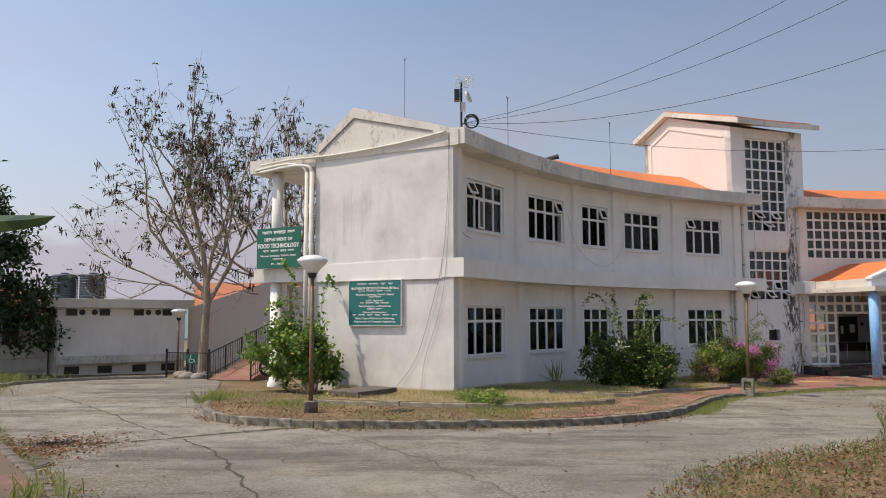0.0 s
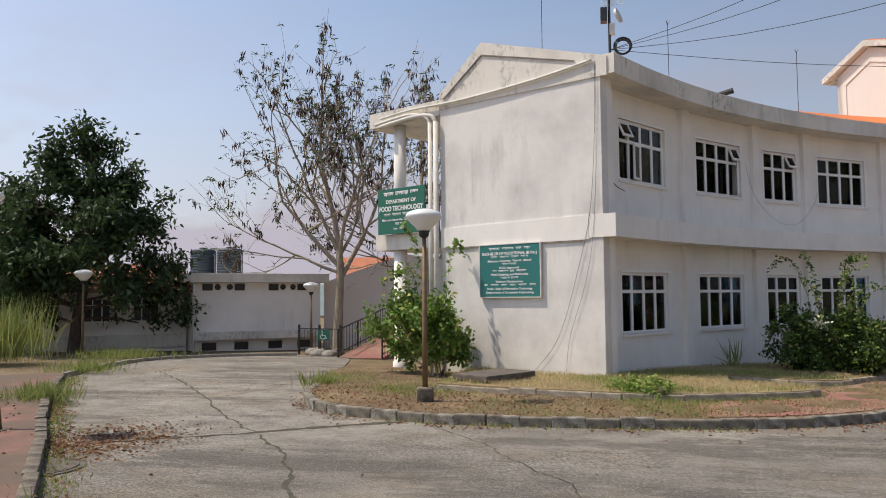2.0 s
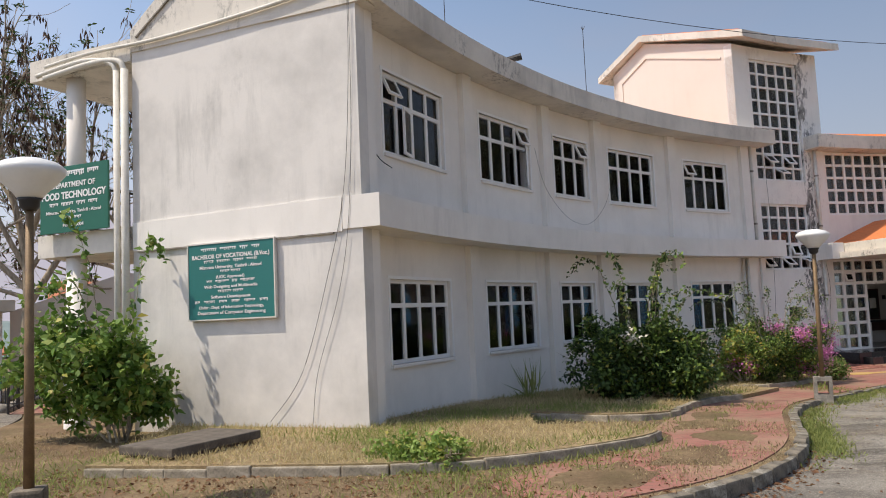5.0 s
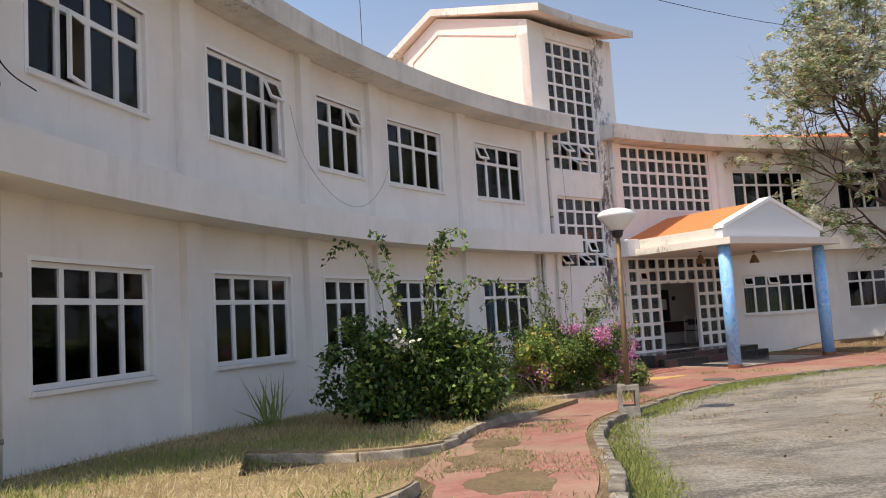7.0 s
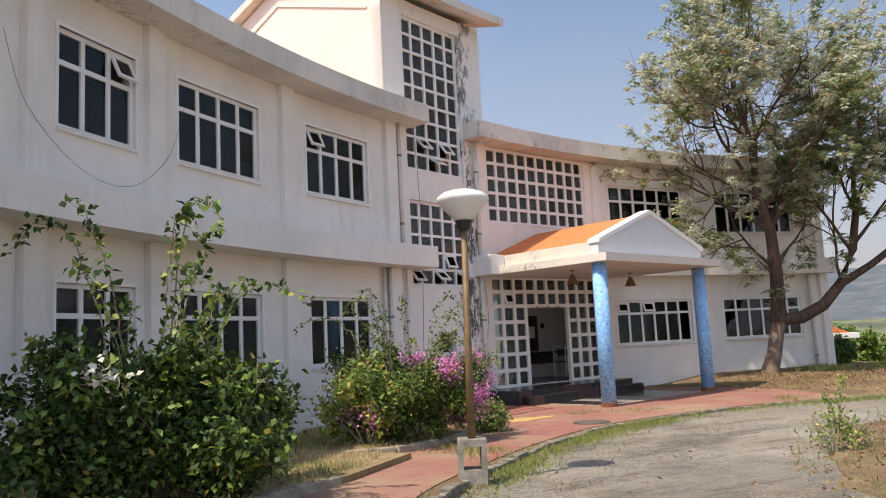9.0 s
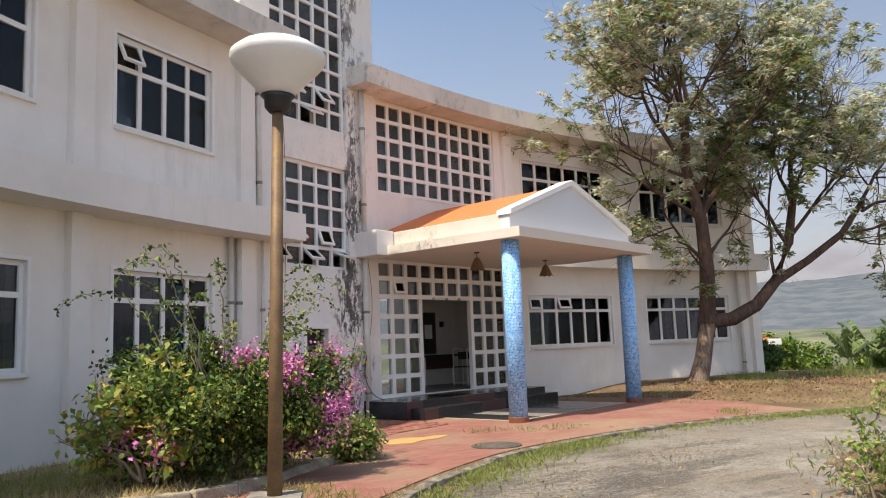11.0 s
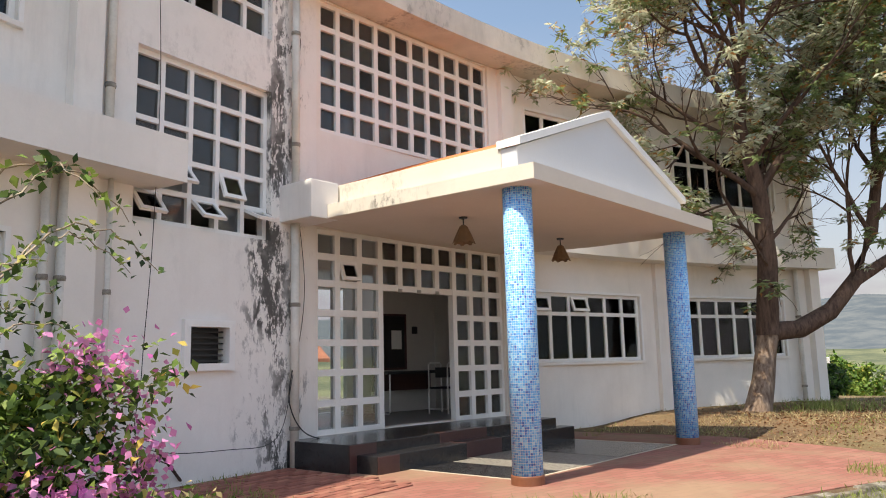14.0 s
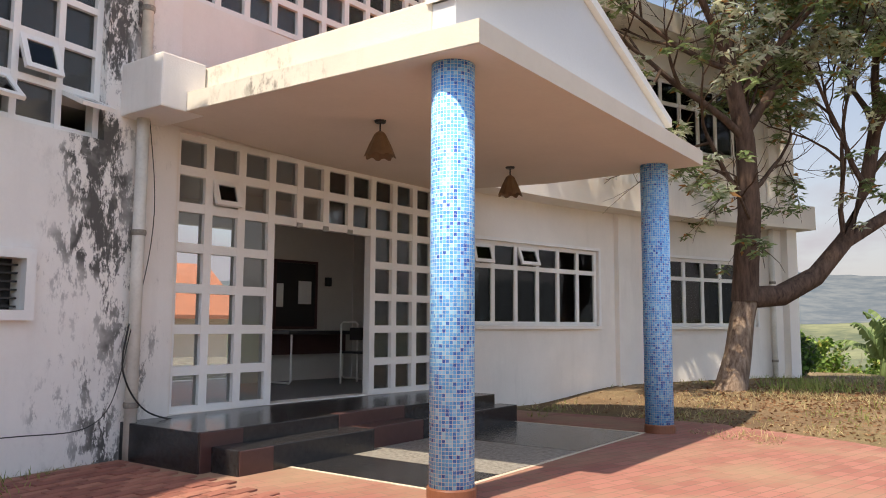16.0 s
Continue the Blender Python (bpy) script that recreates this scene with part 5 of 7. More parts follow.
# dark leafy tree by the annex
tree = thing("tree", "dense dark green tree in front of the annex", "tree")
g = Grow(41, 0.13, 0.04)
b = np.array((-17.0, 25.5, -0.15))
ACROSS, BACK = np.array((0.796, 0.605, 0.0)), np.array((-0.605, 0.796, 0.0))
g.limb([b, b + ACROSS * 0.1 + (0, 0, 1.2), b + ACROSS * 0.3 + (0, 0, 2.4), b + ACROSS * 0.35 + (0, 0, 3.6), b + ACROSS * 0.2 + (0, 0, 5.0)], [0.2, 0.17, 0.15, 0.12, 0.08])
for h, u, w, up, L, lv in ((1.5, 1.0, 0.2, 0.12, 2.3, 3), (1.9, 1.0, -0.3, 0.2, 2.4, 3), (2.2, 1.0, 0.5, 0.3, 2.0, 3), (3.6, 1.0, 0.0, 0.55, 2.3, 3), (4.0, 1.0, -0.4, 0.5, 2.0, 3), (4.6, 0.8, 0.4, 0.8, 1.8, 3), (5.4, 0.6, -0.2, 1.0, 1.7, 3), (6.0, 0.15, 0.1, 1.0, 1.9, 3), (6.0, -0.5, 0.3, 1.0, 1.7, 3),
                          (2.0, -1.0, 0.2, 0.4, 2.4, 3), (2.6, -1.0, -0.4, 0.5, 2.4, 3), (3.4, -1.0, 0.1, 0.6, 2.4, 3), (4.2, -0.9, -0.3, 0.8, 2.1, 3), (5.0, -0.8, 0.3, 0.9, 1.9, 3), (3.0, 0.2, -1.0, 0.4, 1.8, 3), (4.2, 0.1, -1.0, 0.6, 1.7, 3), (3.2, -0.2, 1.0, 0.5, 1.8, 3), (2.0, -0.5, -1.0, 0.2, 1.8, 3), (1.3, -1.0, 0.0, 0.2, 2.0, 3), (4.8, 0.0, 0.6, 0.8, 1.6, 3), (3.0, -0.8, -0.7, 0.3, 2.0, 3)):
    g.branch(b + ACROSS * 0.2 + np.array((0, 0, h * 0.8)), ACROSS * u + BACK * w + np.array((0, 0, up - 0.1)), L * 0.75, 0.06, lv, 3, 0.66, 0.66, 2)
g.mesh("branchwork", M_BARK_DARK, tree)
rs = np.random.RandomState(6)
pos, dirs = [], []
for p, d in g.tips:
    if p[2] < 0.8 or noise.noise(Vector(p) * 0.9) < -0.3:
        continue
    for _ in range(6):
        pos.append(np.array(p) + rs.normal(size=3) * 0.17)
        dirs.append(rs.normal(size=3) + np.array([0, 0, -0.5]))
leaf_part("crown", pos, dirs, 0.25, 0.105, M_LEAF_DARK, tree, "dense glossy dark leaves", 7)


def shrub(name, label, x, y, z, seed, stems, mats, height, radius, leaf, per, sprays=0, dome=True):
    """A many-stemmed shrub; long arching shoots stand out of its outline."""
    t = thing(name, label, "shrub")
    g = Grow(seed, 0.16, 0.02)
    rs = np.random.RandomState(seed)
    c = np.array((x, y, z))
    for k in range(stems):
        a = k * math.tau / stems + rs.uniform(-0.3, 0.3)
        out = rs.uniform(0.25, 1.0)
        d = np.array((math.cos(a) * out * radius[0], math.sin(a) * out * radius[1], height * rs.uniform(0.35, 0.78)))
        L = np.linalg.norm(d)
        g.branch(c + np.array((math.cos(a) * 0.12, math.sin(a) * 0.12, -0.05)), d, L * 0.55, 0.02, 3, 3, 0.6, 0.6, 2)
    shoots = Grow(seed + 9, 0.09, -0.03)
    for k in range(sprays):
        a = rs.uniform(0, math.tau)
        rise, reach = height * rs.uniform(0.7, 1.38), rs.uniform(0.55, 1.3) * (1.0 if dome else 1.3)
        sweep = np.array((math.cos(a) * radius[0], math.sin(a) * radius[1], 0.0)) * reach
        steps = 26
        line = []
        for q in range(steps + 1):
            f = q / steps
            line.append(c + sweep * (0.25 + 0.75 * f ** 1.4) + np.array((0, 0, rise * (0.25 + 0.75 * math.sin(f * (1.5 if reach < 0.9 else 2.1))))) + rs.normal(size=3) * 0.012)
        shoots.limb(line, [0.011 * (1 - 0.75 * q / steps) for q in range(steps + 1)])
        shoots.tips += [(p, line[-1] - line[0]) for p in line[6:]]
    g.tubes += shoots.tubes
    g.mesh("stemwork", M_BARK_PALE, t)
    rs = np.random.RandomState(seed + 1)
    sets = {i: ([], []) for i in range(len(mats))}
    weights = [m[1] for m in mats]
    for tips, k in ((g.tips, per), (shoots.tips, 3)):
        for p, d in tips:
            if p[2] < z + 0.03:
                continue
            hz = (p[2] - z) / height
            rr = math.hypot((p[0] - x) / radius[0], (p[1] - y) / radius[1])
            if tips is g.tips and dome and (rr > 1.35 - 0.75 * hz + 0.5 * noise.noise(Vector(p) * 1.7) or noise.noise(Vector(p) * 2.1 + Vector((seed, 5, 0))) < -0.42):
                continue
            clump = rs.choice(len(mats), p=weights)
            if "bloom" in mats[clump][2]:
                clump = 0
            for i_, mm in enumerate(mats):
                if "bloom" in mm[2] and noise.noise(Vector(p) * 2.2 + Vector((seed, 0, 0))) > 0.62 - mm[1] * 2.7 - (0.5 * (p[0] - x) - 0.06 if seed == 62 else 0) and (seed != 62 or p[0] > x - 0.12):
                    clump = i_
            n = k if clump == 0 or mats[clump][3] == 0 else mats[clump][3]
            if tips is shoots.tips:
                clump = min(1, len(mats) - 1) if rs.rand() < 0.4 else 0
                n = k
            for _ in range(n):
                sets[clump][0].append(np.array(p) + rs.normal(size=3) * (0.07 if tips is g.tips else 0.022))
                sets[clump][1].append(rs.normal(size=3) + np.array([0, 0, -0.1]))
    names = ["foliage"] + [m[2] for m in mats[1:]]
    for i, (pp, dd) in sets.items():
        if pp:
            s = leaf * (0.68 if "bloom" in names[i] else 1.0)
            tuft = leaf_part(names[i], pp, dd, s, s * (0.62 if "bloom" not in names[i] else 0.9), mats[i][0], t, "", seed + i)
            tagged(tuft, kind="stuff" if "bloom" in names[i] else "")
    return t


shrub("bougainvillea", "large dark green bush with long arching shoots and white bracts", 5.05, 21.0, 0.03, 51, 20, [(M_LEAF_BUSH, 0.72, "", 0), (M_LEAF_BRIGHT, 0.24, "young_foliage", 0), (M_WHITE_FL, 0.04, "white_bloom", 4)], 1.8, (1.35, 1.05), 0.09, 11, 14)
shrub("bougainvillea", "flowering bush with clusters of pink bracts beside the paving", 9.15, 24.2, -0.05, 62, 18, [(M_LEAF_BUSH, 0.42, "", 0), (M_LEAF_BRIGHT, 0.45, "young_foliage", 0), (M_PINK, 0.095, "pink_bloom", 34), (M_YELLOW, 0.035, "yellow_foliage", 6)], 1.5, (1.05, 0.85), 0.058, 12, 22, False)
shrub("shrub", "thin shrub with bare stems and yellow leaves", 8.35, 23.9, -0.05, 73, 9, [(M_YELLOW, 0.3, "", 0), (M_LEAF_BRIGHT, 0.65, "young_foliage", 2), (M_PINK, 0.05, "pink_bloom", 4)], 1.35, (0.65, 0.5), 0.085, 1, 0)
shrub("shrub", "tall green shrub with drooping leaves against the end wall", -3.2, 18.7, 0.12, 84, 10, [(M_LEAF_SHRUB, 0.6, "", 0), (M_LEAF_BRIGHT, 0.4, "young_foliage", 0)], 2.5, (0.9, 0.6), 0.13, 3, 4, False)
shrub("shrub", "low weedy shrub at the edge of the paving", 10.75, 24.75, -0.15, 95, 10, [(M_LEAF_SHRUB, 0.6, "", 0), (M_GRASS_DRY, 0.4, "dry_foliage", 0)], 0.42, (0.4, 0.35), 0.06, 6, 0)
shrub("shrub", "small green weed at the road edge", 12.4, 19.45, -0.18, 106, 4, [(M_LEAF_BRIGHT, 0.8, "", 0), (M_GRASS_DRY, 0.2, "dry_foliage", 0)], 0.6, (0.2, 0.2), 0.055, 2, 2)
shrub("shrub", "patch of bright green weeds on the dry lawn", 0.8, 15.35, 0.15, 117, 9, [(M_LEAF_BRIGHT, 1.0, "", 0)], 0.16, (0.5, 0.3), 0.06, 4, 0)
shrub("shrub", "bushy plants at the corner of the wing", 27.6, 29.9, -0.4, 128, 9, [(M_LEAF_DARK, 0.6, "", 0), (M_LEAF_SHRUB, 0.4, "young_foliage", 0)], 1.5, (0.6, 0.6), 0.11, 6, 0)
shrub("shrub", "bright green bush beyond the building", 34.5, 33.0, -1.6, 139, 14, [(M_LEAF_SHRUB, 0.5, "", 0), (M_LEAF_BRIGHT, 0.5, "young_foliage", 0)], 3.2, (1.4, 1.4), 0.16, 9, 0)
shrub("shrub", "bright green bush on the slope", 36.5, 31.0, -1.8, 140, 12, [(M_LEAF_SHRUB, 0.6, "", 0), (M_LEAF_BRIGHT, 0.4, "young_foliage", 0)], 2.4, (1.6, 1.4), 0.16, 8, 0)


def banana_leaf(bm, base, direction, length, width, arch, torn=0.0, rng=random.Random(2)):
    """A long leaf, keeled along its rib; torn ones fall into strips of uneven width."""
    d = Vector(direction)
    flat = Vector((d.x, d.y, 0)).normalized()
    side = Vector((-flat.y, flat.x, 0))
    n = 14

    def at(t):
        return Vector(base) + d.normalized() * length * t + Vector((0, 0, -arch * t * t * length))
    for i in range(n):
        t0, t1 = i / n, (i + 1) / n
        for sg in (-1, 1):
            w0, w1 = (width * (math.sin(math.pi * min(1, t * 0.93 + 0.07)) ** 0.5) * (0.35 if t < 0.1 else 1) / 2 for t in (t0, t1))
            hang = 0.35 + torn * rng.uniform(0, 0.9)
            cut = 1 - torn * rng.uniform(0, 0.45)
            a, b_ = at(t0), at(t1)
            bm.faces.new([bm.verts.new(p) for p in (a, b_, b_ + side * sg * w1 * cut + Vector((0, 0, -w1 * hang)) + flat * w1 * 0.4 * torn, a + side * sg * w0 * cut + Vector((0, 0, -w0 * hang)) + flat * w0 * 0.5 * torn)])


def banana(x, y, z, seed, n, size, label):
    rng = random.Random(seed)
    t = thing("banana_plant", label, "banana plant", "banana plants", at=(x, y, z))
    bm = bmesh.new()
    tube(bm, [(0, 0, -0.3), (0, 0, 0.3 * size), (0.02, 0, 0.6 * size)], [0.1, 0.085, 0.06], 10)
    part("stem", bm, M_BANANA, t, "", True)
    for k in range(n):
        a = k * 2.4 + rng.uniform(-0.3, 0.3)
        bm = bmesh.new()
        banana_leaf(bm, (0, 0, rng.uniform(0.3, 0.58) * size), (math.cos(a), math.sin(a), rng.uniform(0.9, 3.2)), rng.uniform(1.3, 1.9) * size, 0.25 * size, rng.uniform(0.35, 0.8), 1.0, rng)
        part("leaf", bm, M_BANANA, t)


for k, (x, y) in enumerate(((32.2, 29.6), (33.4, 28.6), (34.6, 27.6), (35.6, 26.4), (34.0, 29.8), (35.2, 28.6), (32.6, 27.8), (36.8, 26.8), (37.2, 25.2))):
    banana(x, y, road_z(x, y) - 0.1, k, 14, 1.2 + 0.15 * (k % 3), "banana plant with arching torn leaves on the slope")
for k, (x, y, h) in enumerate(((35.0, 29.2, 1.5), (37.4, 27.6, 1.6), (38.5, 25.4, 1.5), (36.4, 29.6, 2.3), (39.5, 24.0, 1.4))):
    shrub("shrub", "leafy green bush among the banana plants", x, y, road_z(x, y) - 0.1, 150 + k, 11, [(M_LEAF_SHRUB, 0.55, "", 0), (M_LEAF_BRIGHT, 0.45, "young_foliage", 0)], h, (1.0, 1.0), 0.13, 8, 0)
ban = thing("banana_plant", "banana plant with one broad dark leaf over the paving", "banana plant", "banana plants", at=(-5.6, 6.4, 0.05))
bm = bmesh.new()
tube(bm, [(0, 0, -0.2), (0, 0, 1.4), (0.02, 0, 2.4)], [0.13, 0.11, 0.07], 12)
part("stem", bm, M_BANANA, ban, "", True)
# Backlit darkness of these leaves is put in by the darker leaf material.
bm = bmesh.new()
banana_leaf(bm, (0, 0, 2.4), (1.0, 0.08, 0.30), 2.35, 0.75, 0.16)
part("leaf", bm, M_LEAF_DARK, ban)
bm = bmesh.new()
banana_leaf(bm, (0, 0, 2.4), (-0.8, 0.5, 0.9), 2.0, 0.5, 0.4)
part("leaf", bm, M_LEAF_DARK, ban)


# grasses
def inside(poly, x, y):
    c = False
    j = len(poly) - 1
    for i in range(len(poly)):
        if (poly[i][1] > y) != (poly[j][1] > y) and x < (poly[j][0] - poly[i][0]) * (y - poly[i][1]) / (poly[j][1] - poly[i][1]) + poly[i][0]:
            c = not c
        j = i
    return c


def blades(name, pts, height, width, material, label, seed, lean=0.5):
    rs = np.random.RandomState(seed)
    d = rs.normal(size=(len(pts), 3)) * lean + np.array([0, 0, 1.0])
    ob = leaf_part(name, pts, d, height, width, material, None, "", seed, 0.3)
    return tagged(ob, label, "grass", kind="stuff")


rs = np.random.RandomState(77)
outer_poly = [tuple(p[:2]) for p in outer] + [(30, 30), (26, 30)] + arc + [(-4.0, 20.5), (-5.6, 19.5)]
bed1_poly = [tuple(p[:2]) for p in BED1] + [tuple(p[:2]) for p in BED2[:16]] + [(4.6, 21.5)] + wall_side + [(0.0, 18.1), (-2.6, 19.4)]
bed2_poly = [tuple(p[:2]) for p in BED2[8:]] + [(8.4, 22.6)] + [tuple(p[:2]) for p in BED3[3:]] + [tuple(P(a, R_WALL)[:2]) for a in np.linspace(112, 131, 10)] + [(4.7, 21.6)]
path_poly = [(3.85, 17.3), (3.85, 16.7), (3.6, 16.1), (2.7, 15.45), (1.9, 15.1), (1.3, 14.3)] + [(p.x - 0.1, p.y + 0.12) for p in path_out] + [(19.6, 25.5), (19.9, 27.2), (19.0, 29.9), (13, 29), (11.6, 26.3), (10.9, 25.0), (9.8, 24.15), (8.6, 23.4), (7.4, 21.7), (6.0, 20.6), (5.1, 19.5), (4.6, 18.6)]
def inside_many(poly, xs, ys):
    c = np.zeros(len(xs), bool)
    j = len(poly) - 1
    for i in range(len(poly)):
        (xi, yi), (xj, yj) = poly[i], poly[j]
        if yi != yj:
            c ^= ((yi > ys) != (yj > ys)) & (xs < (xj - xi) * (ys - yi) / (yj - yi) + xi)
        j = i
    return c


dry, green, short = [], [], []
xs = rs.uniform(-5.6, 29, 480000)
ys = rs.uniform(12.5, 30.5, 480000)
ok = inside_many(outer_poly, xs, ys) & ((np.hypot(xs - CX, ys - CY) < R_WALL - 0.05) | ((np.degrees(np.arctan2(ys - CY, xs - CX)) > A_LEFT + 0.3) & (xs < -0.2))) & ~(((xs - 16.2) ** 2 + (ys - 27.6) ** 2 < 7.5))
xs, ys = xs[ok], ys[ok]
on_path = inside_many(path_poly, xs, ys)
on_bed = inside_many(bed1_poly, xs, ys) | inside_many(bed2_poly, xs, ys)
chance = rs.rand(len(xs))
tone = rs.normal(size=len(xs)) * 0.18
for x, y, pth, bed, ch, tn in zip(xs, ys, on_path, on_bed, chance, tone):
    dens = noise.noise((x * 0.7, y * 0.7, 3.0)) + 0.35 * noise.noise((x * 2.3, y * 2.3, 8.0))
    if pth:
        if dens < (0.42 if x > 9 else 0.30 if x > 5.5 else -0.2):
            continue
        z = island_z(x, y) + 0.012
    elif bed:
        z = bed_z(x, y) - 0.04 * (x > 5)
        dens += 0.25
    else:
        z = island_z(x, y)
    if ch > (0.80 + 0.6 * dens if bed or pth else (0.55 if x < 3 else 0.5 if x < 19 else 0.12) + 1.0 * dens):
        continue
    (green if noise.noise((x * 0.5, y * 0.5, 30.0)) + tn > 0.2 else dry if bed or (x > 19 and tn > -0.08) else short).append((x, y, z - 0.005))
blades("lawn_grass_short", short, 0.05, 0.009, M_GRASS_OLD, "worn short brown grass", 11, 0.9)
blades("lawn_grass_dry", dry, 0.10, 0.009, M_GRASS_DRY, "short dry straw-coloured grass", 1, 0.8)
blades("lawn_grass_green", green, 0.10, 0.010, M_GRASS_GREEN, "patchy short green grass", 2, 0.7)
pts, gp = [], []
for _ in range(26000):
    x, y = rs.uniform(2, 16), rs.uniform(5, 21.2)
    if inside(isl, x, y) and rs.rand() < 0.55 + noise.noise((x, y, 2.0)):
        (gp if rs.rand() < 0.6 else pts).append((x, y, road_z(x, y) + 0.055))
for _ in range(26000):
    x, y = rs.uniform(1.8, 9.0), rs.uniform(3.2, 16)
    if inside(isl, x, y):
        gap = min(math.hypot(x - px, y - py) for px, py in isl[::2])
        if rs.rand() < 0.95 - 0.7 * smooth01(gap, 0.3, 1.2) + 0.5 * noise.noise((x * 1.5, y * 1.5, 6.0)):
            (gp if rs.rand() < 0.75 else pts).append((x, y, rim_z(x, y) - 0.005))
blades("island_grass_dry", pts, 0.09, 0.010, M_GRASS_OLD, "dry grass on the island", 3, 0.8)
blades("island_grass_green", gp, 0.12, 0.012, M_GRASS_FRESH, "green grass on the island", 4, 0.6)
# weeds in the gutter along the kerbs
pts = []
for p in resample(outer, 0.02):
    if rs.rand() < max(0.0, 0.45 + 1.3 * noise.noise((p.x * 0.45, p.y * 0.45, 5.0))) * (1.0 if p.x > 5 else 0.35):
        for _ in range(22 if p.x > 5 else 5):
            x, y = p.x + rs.normal() * 0.1 + 0.12, p.y - abs(rs.normal()) * (0.28 if p.x > 5 else 0.16) - 0.06
            pts.append((x, y, road_z(x, y)))
for p in resample(left_pave, 0.012):
    for _ in range(3):
        if rs.rand() < 0.5 + noise.noise((p.x * 0.8, p.y * 0.8, 1.0)):
            x, y = p.x + abs(rs.normal()) * 0.2 + 0.05, p.y + rs.normal() * 0.1
            pts.append((x, y, road_z(x, y)))
blades("gutter_weeds", pts, 0.075, 0.012, M_GRASS_GREEN, "green weeds in the gutter along the kerbs", 5, 0.7)
pts = []
for (x0, y0, rx, ry, n) in ((11.4, 21.9, 0.9, 0.25, 240), (13.2, 22.0, 0.8, 0.3, 220), (10.9, 20.6, 0.5, 0.2, 110), (8.9, 19.8, 0.6, 0.2, 140)):
    for _ in range(n):
        u, v = rs.normal() * rx, rs.normal() * ry
        x, y = x0 + u * 0.8 - v * 0.6, y0 + u * 0.6 + v * 0.8
        pts.append((x, y, road_z(x, y)))
blades("road_weeds", pts, 0.045, 0.012, M_GRASS_OLD, "thin weeds in the dirt on the road", 12, 1.1)
pts = []
for (x0, y0, r, n) in ((-4.95, 16.5, 0.25, 220), (-8.6, 13.7, 0.4, 500), (-3.9, 7.5, 0.3, 60), (3.1, 22.0, 0.12, 50), (-1.0, 5.4, 0.2, 50), (8.6, 21.4, 0.1, 20), (6.0, 9.6, 0.4, 120), (-11.3, 18.5, 0.6, 400), (-13.5, 23.0, 1.2, 600), (23.6, 27.6, 0.6, 400), (25.5, 26.5, 0.8, 500)):
    for _ in range(n):
        x, y = x0 + rs.normal() * r * 0.6, y0 + rs.normal() * r * 0.6
        pts.append((x, y, road_z(x, y) + (0.1 if x > 0 else 0.02)))
blades("grass_tufts", pts, 0.34, 0.02, M_GRASS_GREEN, "taller tufts of green grass", 6, 0.35)
pts = []
for _ in range(700):
    x, y = -15.6 + rs.normal() * 0.6, 20.4 + rs.normal() * 0.6
    pts.append((x, y, road_z(x, y)))
blades("reeds", pts, 1.7, 0.03, M_GRASS_GREEN, "tall green reeds beside the road", 7, 0.22)
pts = []
for _ in range(26):
    x, y = 3.1 + rs.normal() * 0.07, 21.5 + rs.normal() * 0.07
    pts.append((x, y, bed_z(x, y)))
blades("reed_clump", pts, 0.75, 0.03, M_GRASS_GREEN, "clump of long-bladed grass against the wall", 8, 0.24)
# fallen leaves
pts = []
for p in resample(outer, 0.02):
    if p.x < 12 and rs.rand() < 0.5 + noise.noise((p.x, p.y, 9.0)):
        for _ in range(2):
            x, y = p.x + rs.normal() * 0.1, p.y - abs(rs.normal()) * 0.22 - 0.05
            pts.append((x, y, road_z(x, y) + 0.012))
for _ in range(9000):
    x, y = rs.uniform(2, 14), rs.uniform(6, 20)
    if inside(isl, x, y):
        pts.append((x, y, road_z(x, y) + 0.075))
for _ in range(1400):
    x, y = -5.6 + rs.normal() * 0.45, 10.9 + rs.normal() * 0.55
    pts.append((x, y, road_z(x, y) + 0.015))
for _ in range(5200):
    x, y = 22.2 + rs.normal() * 2.2, 26.6 + rs.normal() * 1.3
    if x > 19.7 and math.hypot(x - CX, y - CY) < R_WALL - 0.1:
        pts.append((x, y, island_z(x, y) + 0.012))
for _ in range(2600):
    x, y = rs.uniform(-5, 3), rs.uniform(12.9, 16.4)
    if inside(outer_poly, x, y) and not inside(bed1_poly, x, y):
        pts.append((x, y, island_z(x, y) + 0.012))
for _ in range(500):
    x, y = rs.uniform(-11, 12), rs.uniform(4, 22)
    if not inside(outer_poly, x, y) and not inside(isl, x, y):
        pts.append((x, y, road_z(x, y) + 0.012))
for p in resample(left_pave, 0.006):
    if rs.rand() < 0.45 + 0.9 * noise.noise((p.x * 0.7, p.y * 0.7, 4.0)):
        x, y = p.x + abs(rs.normal()) * 0.22 + 0.06, p.y + rs.normal() * 0.1
        pts.append((x, y, road_z(x, y) + 0.014))
for _ in range(900):
    x, y = rs.uniform(-10, -2.5), rs.uniform(6.0, 16.0)
    k = min(range(len(left_pave)), key=lambda i_: (left_pave[i_].x - x) ** 2 + (left_pave[i_].y - y) ** 2)
    if x < left_pave[k].x and math.hypot(left_pave[k].x - x, left_pave[k].y - y) < 1.3:
        pts.append((x, y, road_z(x, y) + 0.115))
for _ in range(9000):
    x, y = rs.uniform(1.8, 7.5), rs.uniform(3.5, 12)
    if inside(isl, x, y):
        pts.append((x, y, rim_z(x, y) + rs.uniform(0.01, 0.04)))
d = rs.normal(size=(len(pts), 3)) * np.array([1, 1, 0.15])
ob = leaf_part("fallen_leaves", pts, d, 0.055, 0.028, M_LEAF_LITTER, None, "", 9, 0.2)
tagged(ob, "scattered dry brown fallen leaves", "leaves", kind="stuff")


